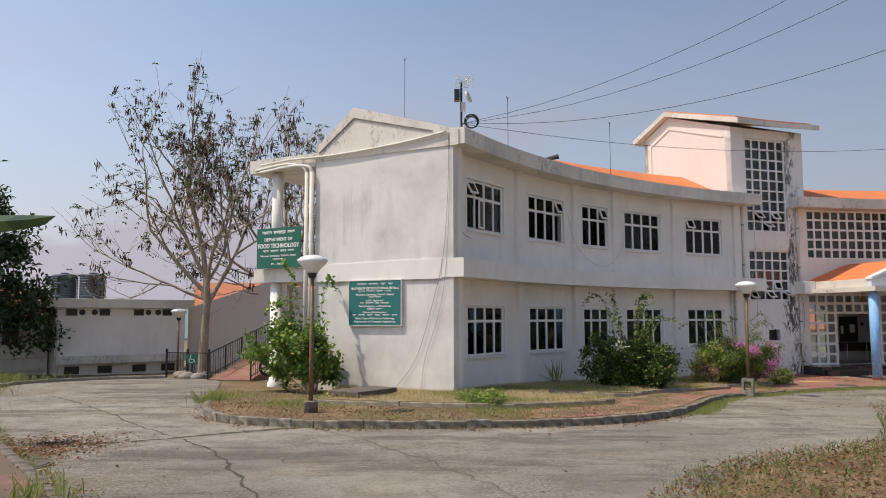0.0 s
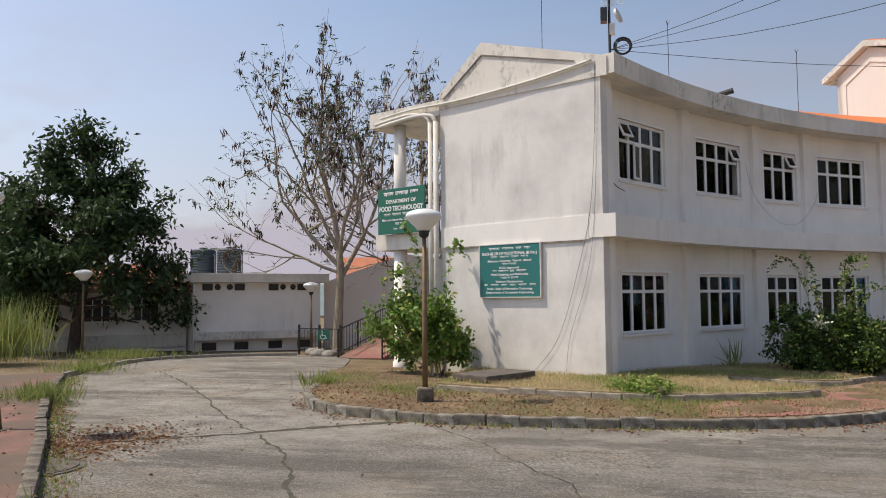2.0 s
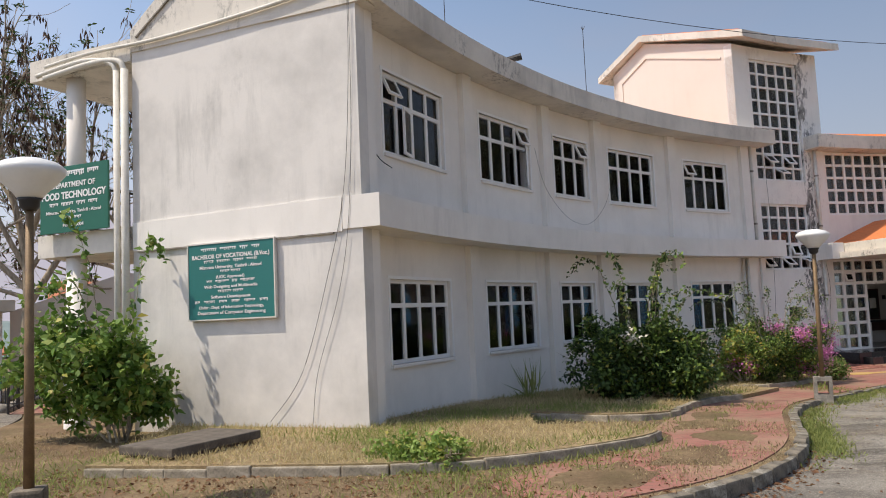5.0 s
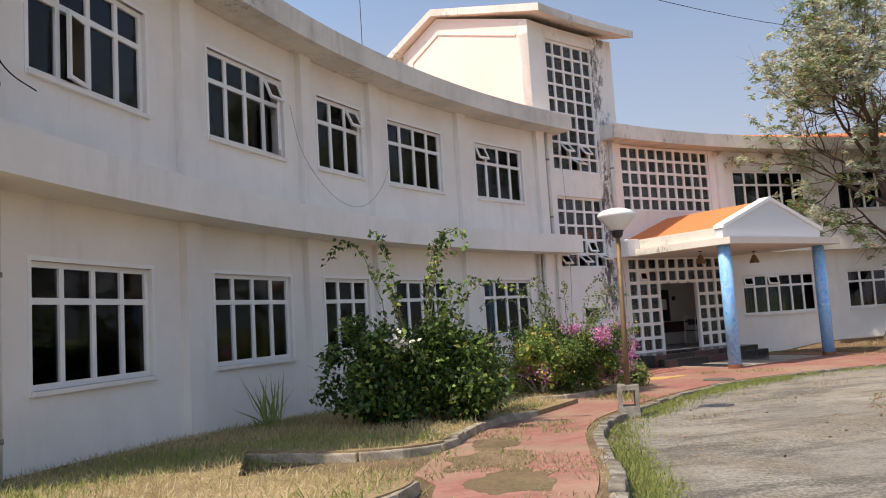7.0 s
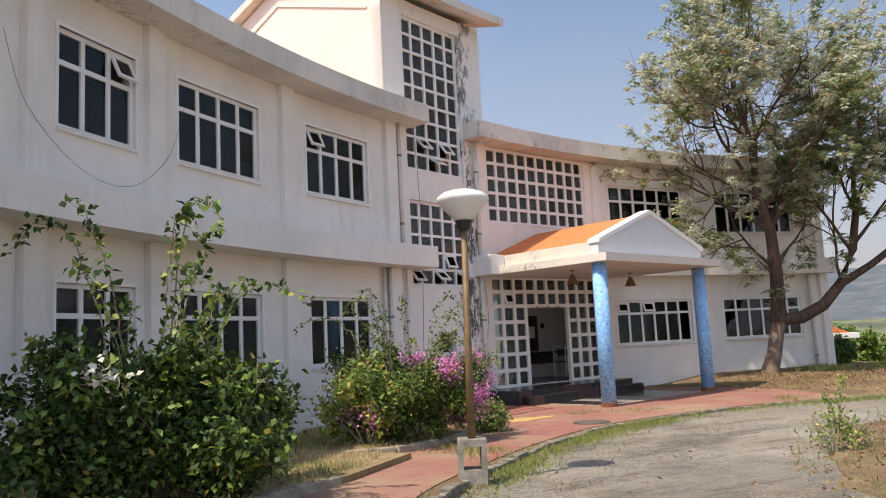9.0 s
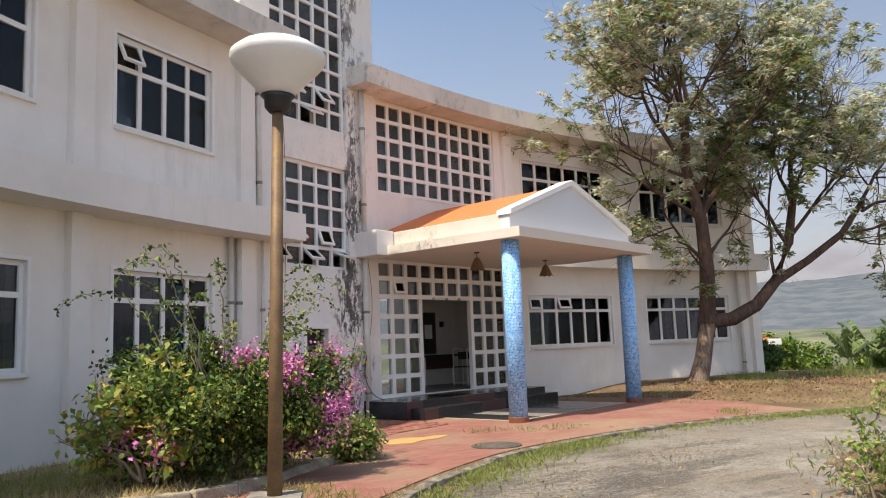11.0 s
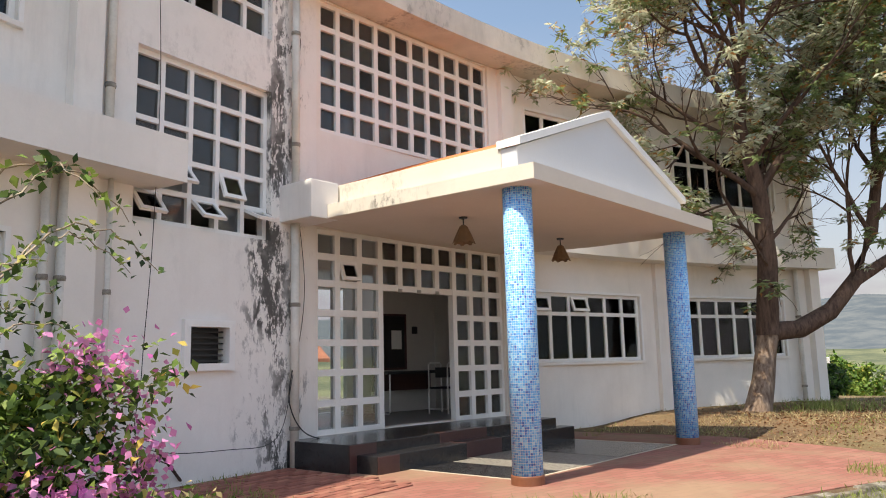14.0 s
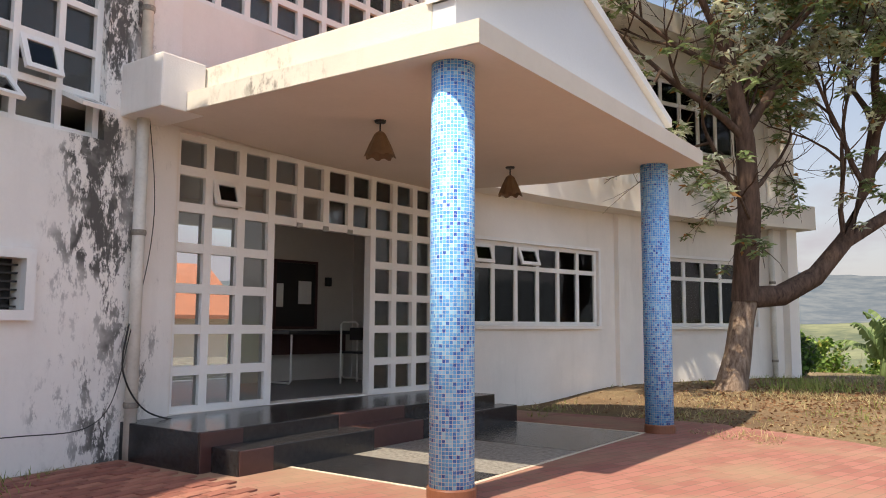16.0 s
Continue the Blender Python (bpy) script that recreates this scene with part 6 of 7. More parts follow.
# ---- things on and round the building ----
def polytube(name, pts, r, material, parent=None, n=8, per=0, label=""):
    bm = bmesh.new()
    tube(bm, spline(pts, per) if per else pts, r, n)
    return part(name, bm, material, parent, label, True)


def rain_pipe(a, r, z0, z1, rad, label, clips=True):
    t = thing("drain_pipe", label, "pipe", "drain pipes")
    polytube("pipe", [P(a, r, z0), P(a, r, z1)], rad, M_PIPE, t, 12)
    if clips:
        z = z0 + 0.5
        while z < z1:
            bm = bmesh.new()
            lathe(bm, [(rad + 0.008, -0.025), (rad + 0.012, 0), (rad + 0.008, 0.025)], 12, P(a, r, z))
            part("bracket", bm, M_STONE, t)
            z += 1.5


for a, r, z0, z1, rad in ((150.2, 22.55, 0.0, 2.82, 0.03), (150.2, 22.55, 3.29, 6.0, 0.03), (114.65, 22.58, -0.2, 2.82, 0.04), (114.2, 22.58, -0.2, 2.82, 0.045), (113.1, 22.56, 3.29, 6.0, 0.045), (113.05, 22.52, -0.3, 2.82, 0.03), (106.55, 22.52, -0.3, 2.8, 0.055), (106.55, 22.52, 3.25, 6.02, 0.05), (75.2, 22.5, -0.25, 2.79, 0.05), (74.2, 22.5, -0.25, 2.79, 0.05)):
    rain_pipe(a, r, z0, z1, rad, "painted drain pipe fixed to the wall")
gw = radial(A_LEFT)
for d, rad in ((4.13, 0.06), (4.3, 0.05)):
    t = thing("drain_pipe", "pair of grey drain pipes on the end wall", "pipe", "drain pipes")
    polytube("pipe", [gw @ Vector((22.36 + d, 0.09, 0.1)), gw @ Vector((22.36 + d, 0.09, 5.7))], rad, M_PIPE, t, 12)
    polytube("elbow", [gw @ Vector((22.36 + d, 0.09, 5.65)), gw @ Vector((22.36 + d + 0.12, 0.1, 5.85)), gw @ Vector((22.36 + d + 0.7, 0.1, 5.9 + (d - 4.1) * 0.4)), gw @ Vector((22.36 + d + 1.75, 0.1, 5.82 + (d - 4.1) * 0.4))], rad * 0.8, M_PIPE, t, 10, 5)
t = thing("cable_conduit", "pale sagging conduit across the end wall", "pipe")
polytube("pipe", [gw @ Vector((22.36 + d, 0.07, z)) for d, z in ((0.15, 6.32), (1.2, 6.2), (2.4, 6.12), (3.6, 6.08), (4.9, 6.1), (5.9, 6.04))], 0.03, M_PIPE, t, 8, 5)

# verandah at the end: column, beam and gate
vc = gw @ Vector((22.36 + 5.55, -0.25, 0))
col = thing("verandah_column", "round white two-storey verandah column", "column", at=(vc.x, vc.y, 0))
bm = bmesh.new()
lathe(bm, [(0.2, -0.2), (0.2, 0.16), (0.16, 0.2), (0.16, 2.82)], 24)
part("lower_shaft", bm, M_WALL, col, "", True)
bm = bmesh.new()
lathe(bm, [(0.15, 3.21), (0.15, 5.85)], 24)
part("upper_shaft", bm, M_WALL, col, "", True)
for k, a in enumerate((146.0, 140.0, 134.0, 128.0, 122.0)):
    c2 = copy_thing(col, Matrix.Translation(P(a, 27.9, 0)))
rail = thing("gallery_railing", "black railing of the upper gallery", "railing")
bm = bmesh.new()
for z in (3.35, 4.1):
    arc_box(bm, 130, A_LEFT - 0.4, 28.2, 28.24, z, z + 0.04)
part("rails", bm, M_BLACK, rail)
for k in range(60):
    bm = bmesh.new()
    tube(bm, [P(A_LEFT - 0.6 - k * 0.35, 28.22, 3.2), P(A_LEFT - 0.6 - k * 0.35, 28.22, 4.1)], 0.01, 6)
    part("baluster", bm, M_BLACK, rail)


# ---- signs ----
def lettering(parent, text, x, z, size, width=None, bold=0.0, align='CENTER'):
    cu = bpy.data.curves.new("lettering", 'FONT')
    cu.body, cu.size, cu.align_x, cu.extrude, cu.offset = text, size, align, 0.002, bold
    tmp = bpy.data.objects.new("tmp", cu)
    scene.collection.objects.link(tmp)
    bpy.context.view_layer.update()
    me = bpy.data.meshes.new_from_object(tmp.evaluated_get(bpy.context.evaluated_depsgraph_get()))
    bpy.data.objects.remove(tmp)
    if width and len(me.vertices):
        xs_ = [v.co.x for v in me.vertices]
        k = width / (max(xs_) - min(xs_))
        for v in me.vertices:
            v.co.x *= k
    me.materials.clear()
    me.materials.append(M_LETTER)
    ob = new("lettering", me)
    ob.parent = parent
    ob.matrix_basis = Matrix.Translation((x, -0.024, z)) @ Matrix.Rotation(radians(90), 4, 'X')


def script_bars(parent, x, z, width, height, words, seed):
    """Writing too small or worn to read: bars under a headline, word by word."""
    rng = random.Random(seed)
    bm = bmesh.new()
    total = sum(words)
    gap = width * 0.06
    unit_w = (width - gap * (len(words) - 1)) / total
    u = x - width / 2
    for w in words:
        box(bm, u, u + w * unit_w, -0.0255, -0.0225, z + height * 0.78, z + height)
        n = max(2, int(w * 2.2))
        for i in range(n):
            v = u + (i + 0.5) * w * unit_w / n
            h = rng.uniform(0.25, 0.7)
            box(bm, v - 0.11 * height, v + 0.11 * height, -0.0252, -0.0228, z + height * (0.75 - h), z + height * 0.77)
        u += w * unit_w + gap
    part("script_line", bm, M_LETTER, parent)


def sign_frame(d_left, z_base, y_out):
    o = gw @ Vector((22.36 + d_left, y_out, z_base))
    return Matrix.Translation(o) @ Matrix.Rotation(radians(A_LEFT + 180), 4, 'Z')


SW, SH = 1.52, 1.1
sg = thing("notice_sign", "teal painted notice board with white lettering on the end wall", "sign", at=sign_frame(2.92, 1.69, 0.05))
bm = bmesh.new()
box(bm, 0, SW, -0.02, 0.02, 0, SH)
part("board", bm, M_SIGN, sg)
bm = bmesh.new()
bars(bm, SW + 0.04, SH + 0.04, [], [], 0.02, 0.02, -0.03, 0.03)
bmesh.ops.translate(bm, verts=bm.verts, vec=(-0.02, 0, -0.02))
part("frame", bm, M_PIPE, sg)
mid_ = SW / 2
script_bars(sg, mid_, 0.985, 1.05, 0.055, (4, 4, 2, 2), 1)
lettering(sg, "BACHELOR OF VOCATIONAL (B.Voc.)", mid_, 0.885, 0.085, 1.38, 0.002)
script_bars(sg, mid_, 0.815, 0.95, 0.045, (3, 4, 3, 3), 2)
lettering(sg, "Mizoram University, Tanhril : Aizawl", mid_, 0.735, 0.065, 1.1, 0.001)
script_bars(sg, mid_, 0.665, 0.36, 0.045, (3, 3), 3)
lettering(sg, "(UGC Approved)", mid_, 0.59, 0.062, 0.5, 0.001)
script_bars(sg, mid_, 0.52, 0.85, 0.045, (2, 5, 2, 5), 4)
lettering(sg, "Web Designing and Multimedia", mid_, 0.45, 0.062, 0.95, 0.001)
script_bars(sg, mid_, 0.375, 0.45, 0.045, (4, 3), 5)
lettering(sg, "Software Development", mid_, 0.3, 0.062, 0.7, 0.001)
script_bars(sg, mid_, 0.225, 1.3, 0.045, (2, 4, 3, 3, 4, 3), 6)
lettering(sg, "Under : Dept. of Information Technology,", mid_, 0.15, 0.062, 1.15, 0.001)
lettering(sg, "Department of Computer Engineering", mid_, 0.07, 0.066, 1.2, 0.001)

SW2, SH2 = 1.48, 1.08
sg = thing("notice_sign", "green department sign with white lettering on the verandah", "sign", at=sign_frame(5.92, 3.2, 0.12))
bm = bmesh.new()
box(bm, 0, SW2, -0.02, 0.02, 0, SH2, bevel=0.006)
part("board", bm, M_SIGN_B, sg)
for x in (0.1, SW2 - 0.1):
    bm = bmesh.new()
    box(bm, x - 0.02, x + 0.02, 0.021, 0.2, 0.3, 0.34)
    part("bracket", bm, M_BLACK, sg)
mid_ = SW2 / 2
script_bars(sg, mid_, 0.9, 1.1, 0.1, (4, 5, 3), 11)
lettering(sg, "DEPARTMENT OF", mid_, 0.73, 0.12, 0.95, 0.003)
lettering(sg, "FOOD TECHNOLOGY", mid_, 0.55, 0.155, 1.4, 0.005)
script_bars(sg, mid_, 0.42, 1.05, 0.07, (3, 4, 3, 3), 12)
lettering(sg, "Mizoram University, Tanhril : Aizawl", mid_, 0.31, 0.075, 1.2, 0.001)
script_bars(sg, mid_, 0.2, 0.35, 0.06, (2, 3), 13)
lettering(sg, "Pin - 796004", mid_, 0.09, 0.075, 0.45, 0.001)

# ---- cables and roof fittings ----
def cable(pts, r, label, per=8):
    t = thing("cable", label, "cable", "cables")
    polytube("wire", pts, r, M_CABLE, t, 5, per)


K0 = P(A_LEFT - 0.6, 22.25, 6.42)


def sagged(a, b, sag, n=8):
    a, b = Vector(a), Vector(b)
    return [a + (b - a) * (i / n) + Vector((0, 0, -4 * sag * (i / n) * (1 - i / n))) for i in range(n + 1)]


for b, s in (((14, 8, 12.6), 1.5), ((15.2, 8.6, 12.6), 1.75), ((18.6, 9.6, 12.4), 2.2), ((26, 27, 9.6), 1.2)):
    cable(sagged(K0 + Vector((0, 0, 0.12)), b, s), 0.006, "black overhead cable from the roof mast", 3)
cable([gw @ Vector((22.36 + d, 0.034, z)) for d, z in ((0.1, 6.3), (0.12, 5.0), (0.25, 3.4), (0.55, 2.2), (1.0, 0.9), (1.55, 0.22))], 0.0035, "loose black cable hanging down the end wall")
cable([gw @ Vector((22.36 + d, 0.034, z)) for d, z in ((0.08, 6.3), (0.1, 4.4), (0.2, 2.9), (0.4, 1.9), (0.75, 0.9), (0.85, 0.2))], 0.003, "thin pale cable hanging down the end wall")
cable([P(a, 22.5, z) for a, z in ((151.3, 5.6), (151.1, 4.6), (150.2, 4.0), (149.0, 3.85))], 0.008, "black cable looped beside the corner window")
cable([P(a, 22.53, z) for a, z in ((135.9, 5.0), (135.0, 4.2), (132.8, 3.6), (130.6, 3.55), (128.8, 4.1), (128.0, 4.9))], 0.003, "thin cable sagging between the upper windows")
cable([P(a, 22.5, z) for a, z in ((111.9, 5.6), (111.7, 4.0), (111.8, 2.2), (112.0, 0.9), (111.9, 0.2), (109.0, 0.05), (107.3, 0.12), (106.7, 0.8), (106.2, 1.9), (106.6, 3.4), (106.4, 5.2))], 0.0045, "black cable drooping along the stained tower wall")
cable([P(a, 22.46, z) for a, z in ((106.8, 0.9), (106.9, 0.5), (106.3, 0.15), (105.2, 0.02), (104.6, 0.05))], 0.008, "black cable looped round the drain pipe")

mast = thing("roof_mast", "roof mast with a grid antenna and radio boxes", "antenna", at=K0 + Vector((0, 0, -0.04)))
bm = bmesh.new()
tube(bm, [(0, 0, 0), (0, 0, 1.2)], 0.028, 10)
part("pole", bm, M_BLACK, mast)
bm = bmesh.new()
box(bm, -0.17, -0.04, -0.1, 0.1, 0.72, 1.0, bevel=0.015)
part("radio_box", bm, M_BLACK, mast, "black radio box")
bm = bmesh.new()
lathe(bm, [(0.0, 0.0), (0.12, 0.01), (0.15, 0.03), (0.15, 0.07), (0.0, 0.075)], 20)
bmesh.ops.transform(bm, matrix=Matrix.Translation((0.13, -0.04, 0.8)) @ Matrix.Rotation(radians(70), 4, 'Y') @ Matrix.Rotation(radians(20), 4, 'X'), verts=bm.verts)
part("round_antenna", bm, M_PIPE, mast, "small round dish antenna")
bm = bmesh.new()
box(bm, 0.0, 0.1, -0.06, 0.06, 0.45, 0.68, bevel=0.01)
part("junction_box", bm, M_PIPE, mast, "grey junction box")
bm = bmesh.new()
for i in range(15):
    u = -0.14 + i * 0.031
    bow = 0.08 * ((u - 0.08) / 0.22) ** 2
    tube(bm, [(u, -bow, 1.05), (u, -bow - 0.02, 1.2), (u, -bow, 1.34)], 0.0035, 4)
for z in (1.05, 1.15, 1.24, 1.34):
    tube(bm, [(u, -0.08 * ((u - 0.08) / 0.22) ** 2 - 0.01, z) for u in np.linspace(-0.14, 0.3, 9)], 0.005, 4)
tube(bm, [(0.06, 0.0, 1.18), (0.2, -0.25, 1.24)], 0.012, 6)
part("grid_antenna", bm, M_PIPE, mast, "grey wire grid antenna")
bm = bmesh.new()
for k in range(5):
    r = 0.13 + 0.012 * k
    tube(bm, [(0.25 + r * math.cos(q), -0.03 + 0.02 * k, 0.06 + r * (1 + math.sin(q))) for q in np.linspace(0, math.tau, 17)], 0.009, 5, False)
part("cable_coil", bm, M_CABLE, mast, "coil of black cable")
for a, r, z0, z1 in ((148.0, 24.8, 7.0, 9.0), (142.3, 22.9, 6.35, 8.15), (128.8, 22.9, 6.35, 8.4)):
    t = thing("lightning_rod", "thin lightning rod on the roof", "lightning rod", "lightning rods", at=P(a, r, 0))
    bm = bmesh.new()
    tube(bm, [(0, 0, z0), (0, 0, z1)], 0.008, 6)
    part("rod", bm, M_BLACK, t)
    bm = bmesh.new()
    for q in range(3):
        tube(bm, [(0, 0, z1 - 0.04), (0.05 * math.cos(q * 2.1), 0.05 * math.sin(q * 2.1), z1 + 0.06)], 0.006, 5)
    part("spikes", bm, M_BLACK, t)
fld = thing("flood_light", "black floodlight tilted over the eave", "lamp", at=P(139.2, 22.2, 6.38))
bm = bmesh.new()
tube(bm, [(0, 0, 0), (0.0, 0, 0.1)], 0.02, 6)
part("bracket", bm, M_BLACK, fld)
bm = bmesh.new()
tube(bm, [(-0.2, 0.05, 0.09), (0.2, -0.05, 0.17)], [0.055, 0.07], 10)
part("housing", bm, M_BLACK, fld)
pan = thing("roof_panel", "weathered flat panel lying on the eave", "panel", at=P(131.8, 22.75, 6.41) )
bm = bmesh.new()
box(bm, -0.55, 0.55, -0.18, 0.18, 0.0, 0.08, Matrix.Rotation(radians(38), 4, 'Z'), bevel=0.01)
part("sheet", bm, M_STONE, pan)

# ---- entrance hall things ----
bd = thing("notice_board", "dark notice board with pinned papers in the hall", "notice board", at=chord(97.35, 95.65, 25.17, 0.86)[0])
w = chord(97.35, 95.65, 25.17, 0.86)[1]
bm = bmesh.new()
box(bm, 0, w, 0.0, 0.03, 0, 0.98)
part("board", bm, M_BLACK, bd)
bm = bmesh.new()
bars(bm, w + 0.06, 1.04, [], [], 0.04, 0.04, -0.02, 0.03)
bmesh.ops.translate(bm, verts=bm.verts, vec=(-0.03, 0, -0.03))
part("frame", bm, M_MAROON, bd)
for x0, x1, z0, z1 in ((0.0, 0.14, 0.3, 0.65), (0.42, 0.66, 0.35, 0.7)):
    bm = bmesh.new()
    box(bm, x0, x1, -0.012, -0.002, z0, z1)
    part("paper", bm, M_LETTER, bd, "pinned white paper")
def hall_table(a, r, z, label):
    t = thing("table", label, "table", "hall tables", at=Matrix.Translation(P(a, r, z)) @ Matrix.Rotation(radians(a - 90), 4, 'Z'))
    bm = bmesh.new()
    box(bm, -0.75, 0.75, -0.3, 0.3, 0.70, 0.75, bevel=0.008)
    part("tabletop", bm, M_BLACK, t)
    bm = bmesh.new()
    box(bm, -0.7, 0.7, 0.22, 0.24, 0.4, 0.7)
    part("apron", bm, M_MAROON, t)
    for x in (-0.68, 0.68):
        bm = bmesh.new()
        tube(bm, [(x, -0.26, 0.7), (x, -0.26, 0.05), (x, -0.22, 0.02), (x, 0.22, 0.02), (x, 0.26, 0.05), (x, 0.26, 0.7)], 0.015, 8)
        part("leg", bm, M_FRAME, t, "white tubular steel leg")


hall_table(96.2, 24.75, 0.058, "dark table on white tubular legs in the hall")
ch = thing("chair", "chair of white steel tube in the hall", "chair", at=Matrix.Translation(P(95.6, 24.1, 0.058)) @ Matrix.Rotation(radians(20), 4, 'Z'))
for y in (-0.2, 0.2):
    bm = bmesh.new()
    tube(bm, [(-0.2, y, 0.0), (-0.2, y, 0.85), (-0.15, y, 0.88), (0.15, y, 0.88), (0.2, y, 0.85), (0.2, y, 0.0)], 0.014, 8)
    part("leg_frame", bm, M_FRAME, ch, "white bent tube")
bm = bmesh.new()
box(bm, -0.2, 0.2, -0.2, 0.2, 0.43, 0.46, bevel=0.008)
part("seat", bm, M_BLACK, ch)
bm = bmesh.new()
box(bm, -0.02, 0.02, -0.18, 0.18, 0.62, 0.8)
part("backrest", bm, M_BLACK, ch)
sw = thing("wall_switch", "small dark switch box on the hall wall", "switch", at=chord(95.2, 94.95, 25.17, 1.5)[0])
bm = bmesh.new()
box(bm, 0, 0.1, -0.03, 0.03, 0, 0.14, bevel=0.008)
part("box", bm, M_BLACK, sw)
# railing and terrace behind the hall
tr = thing("terrace_railing", "black stair railing behind the hall", "railing")
for z in (0.5, 0.95):
    polytube("rail", [P(101.5, 29.2, z), P(98.8, 29.2, z), P(97.0, 29.2, z)], 0.02, M_BLACK, tr, 8)
polytube("rail", [P(101.5, 29.2, 0.3), P(99.5, 29.2, 0.95)], 0.02, M_BLACK, tr, 8)
for k in range(22):
    bm = bmesh.new()
    a = 101.5 - k * 0.2
    tube(bm, [P(a, 29.2, -0.1), P(a, 29.2, 0.95)], 0.012, 6)
    part("baluster", bm, M_BLACK, tr)
bm = bmesh.new()
arc_box(bm, 90, 106, 26.41, 34.0, -0.4, 0.04)
structure("floor_terrace", bm, M_KERB_W, "pale concrete terrace behind the hall")

# ---- concrete cover and small ground things ----
mh = thing("inspection_cover", "mossy concrete cover slab on a brick rim", "manhole", at=Matrix.Translation((-1.72, 16.65, 0.2)) @ Matrix.Rotation(radians(56), 4, 'Z'))
bm = bmesh.new()
box(bm, -0.66, 0.66, -0.41, 0.41, 0.05, 0.15, bevel=0.02)
part("slab", bm, M_MANHOLE, mh, "dark mossy concrete slab")
for x in range(5):
    for y in (-0.31, 0.31):
        bm = bmesh.new()
        box(bm, -0.58 + x * 0.235, -0.58 + x * 0.235 + 0.21, y - 0.05, y + 0.05, -0.15, 0.045)
        part("brick", bm, M_MAROON, mh)
for x, y, r in ((12.62, 24.2, 0.26), (-5.3, 9.6, 0.4)):
    z = (island_z(x, y) + 0.015) if x > 0 else road_z(x, y)
    m_ = thing("manhole_cover", "round concrete manhole cover set in the paving", "manhole", "manhole covers", at=(x, y, z))
    bm = bmesh.new()
    lathe(bm, [(r + 0.06, -0.05), (r + 0.06, 0.012), (r + 0.01, 0.014), (r + 0.005, 0.004), (r, 0.004), (r - 0.005, 0.018), (0.0, 0.02)], 28)
    part("cover", bm, M_MANHOLE, m_)
yl = sheet("pavement_patch", [(11.8, 25.42), (12.1, 25.33), (12.35, 25.47), (12.6, 25.46), (12.95, 25.66), (12.8, 25.78), (12.5, 25.76), (12.35, 25.92), (12.0, 25.86), (11.82, 25.7)], island_z, mat_plain("yellow_sand", (0.52, 0.36, 0.11), 0.95, vary=0.25, scale=6, dirt=(0.42, 0.2, 0.12)), "patch of yellow paint on the red paving", 0.02, 0.5)

stick = thing("broken_branch", "dark broken branch leaning from the paving beside the wall", "branch")
polytube("stem", [(12.15, 28.80, -0.27), (11.80, 28.23, 0.04), (11.60, 27.90, 0.20)], 0.016, M_BARK_DARK, stick, 8, 4)
polytube("twig", [(11.79, 28.22, 0.03), (11.67, 28.27, 0.09)], 0.007, M_BARK_DARK, stick, 6)

M_CRACK = mat_plain("crack_dirt", (0.045, 0.038, 0.03), 0.95, vary=0.4, scale=9, dirt=(0.12, 0.11, 0.06))


def crack(pts, width, seed, label):
    """A ragged dirt-filled joint lying in the concrete."""
    rng = random.Random(seed)
    pp = resample([Vector((*p, 0)) for p in pts], 0.09)
    bm = bmesh.new()
    prev = None
    for i, p in enumerate(pp):
        d = (pp[min(i + 1, len(pp) - 1)] - pp[max(i - 1, 0)]).normalized()
        s = Vector((-d.y, d.x, 0))
        off = 0.05 * noise.noise((p.x * 2.1, p.y * 2.1, seed)) + 0.02 * noise.noise((p.x * 9, p.y * 9, seed))
        w = width * rng.uniform(0.35, 1.3) * (0.5 + 0.9 * abs(noise.noise((p.x * 1.3, p.y * 1.3, seed + 3.0))))
        q = [p + s * (off * 2 + k * w) for k in (-0.5, 0.5)]
        row = [bm.verts.new((v.x, v.y, road_z(v.x, v.y) + 0.004)) for v in q]
        if prev:
            bm.faces.new((prev[0], row[0], row[1], prev[1]))
        prev = row
    bmesh.ops.recalc_face_normals(bm, faces=bm.faces)
    tagged(finish("road_crack", bm, M_CRACK), label, "crack", kind="structure")


crack([(-6.2, 10.5), (-5.18, 11.1), (-4.11, 11.76), (-2.81, 12.7), (-2.3, 13.0)], 0.17, 1, "dirt-filled joint across the concrete road")
crack([(-10.2, 20.6), (-10.0, 19.4), (-8.0, 17.0), (-6.38, 14.9), (-5.28, 13.3), (-4.3, 12.1), (-4.0, 11.85)], 0.05, 2, "winding crack in the concrete road")
crack([(-3.9, 11.7), (-3.33, 10.9), (-2.81, 10.0), (-2.0, 8.2), (-1.2, 6.2), (-0.9, 4.0)], 0.06, 3, "grassy joint along the concrete road")
crack([(-6.23, 14.8), (-5.93, 16.3), (-5.96, 17.9), (-6.3, 19.2)], 0.025, 4, "fine crack in the concrete road")
crack([(-2.09, 12.94), (-1.18, 11.54), (-0.42, 10.24), (0.6, 8.2), (1.5, 6.4)], 0.03, 5, "fine joint along the concrete road")

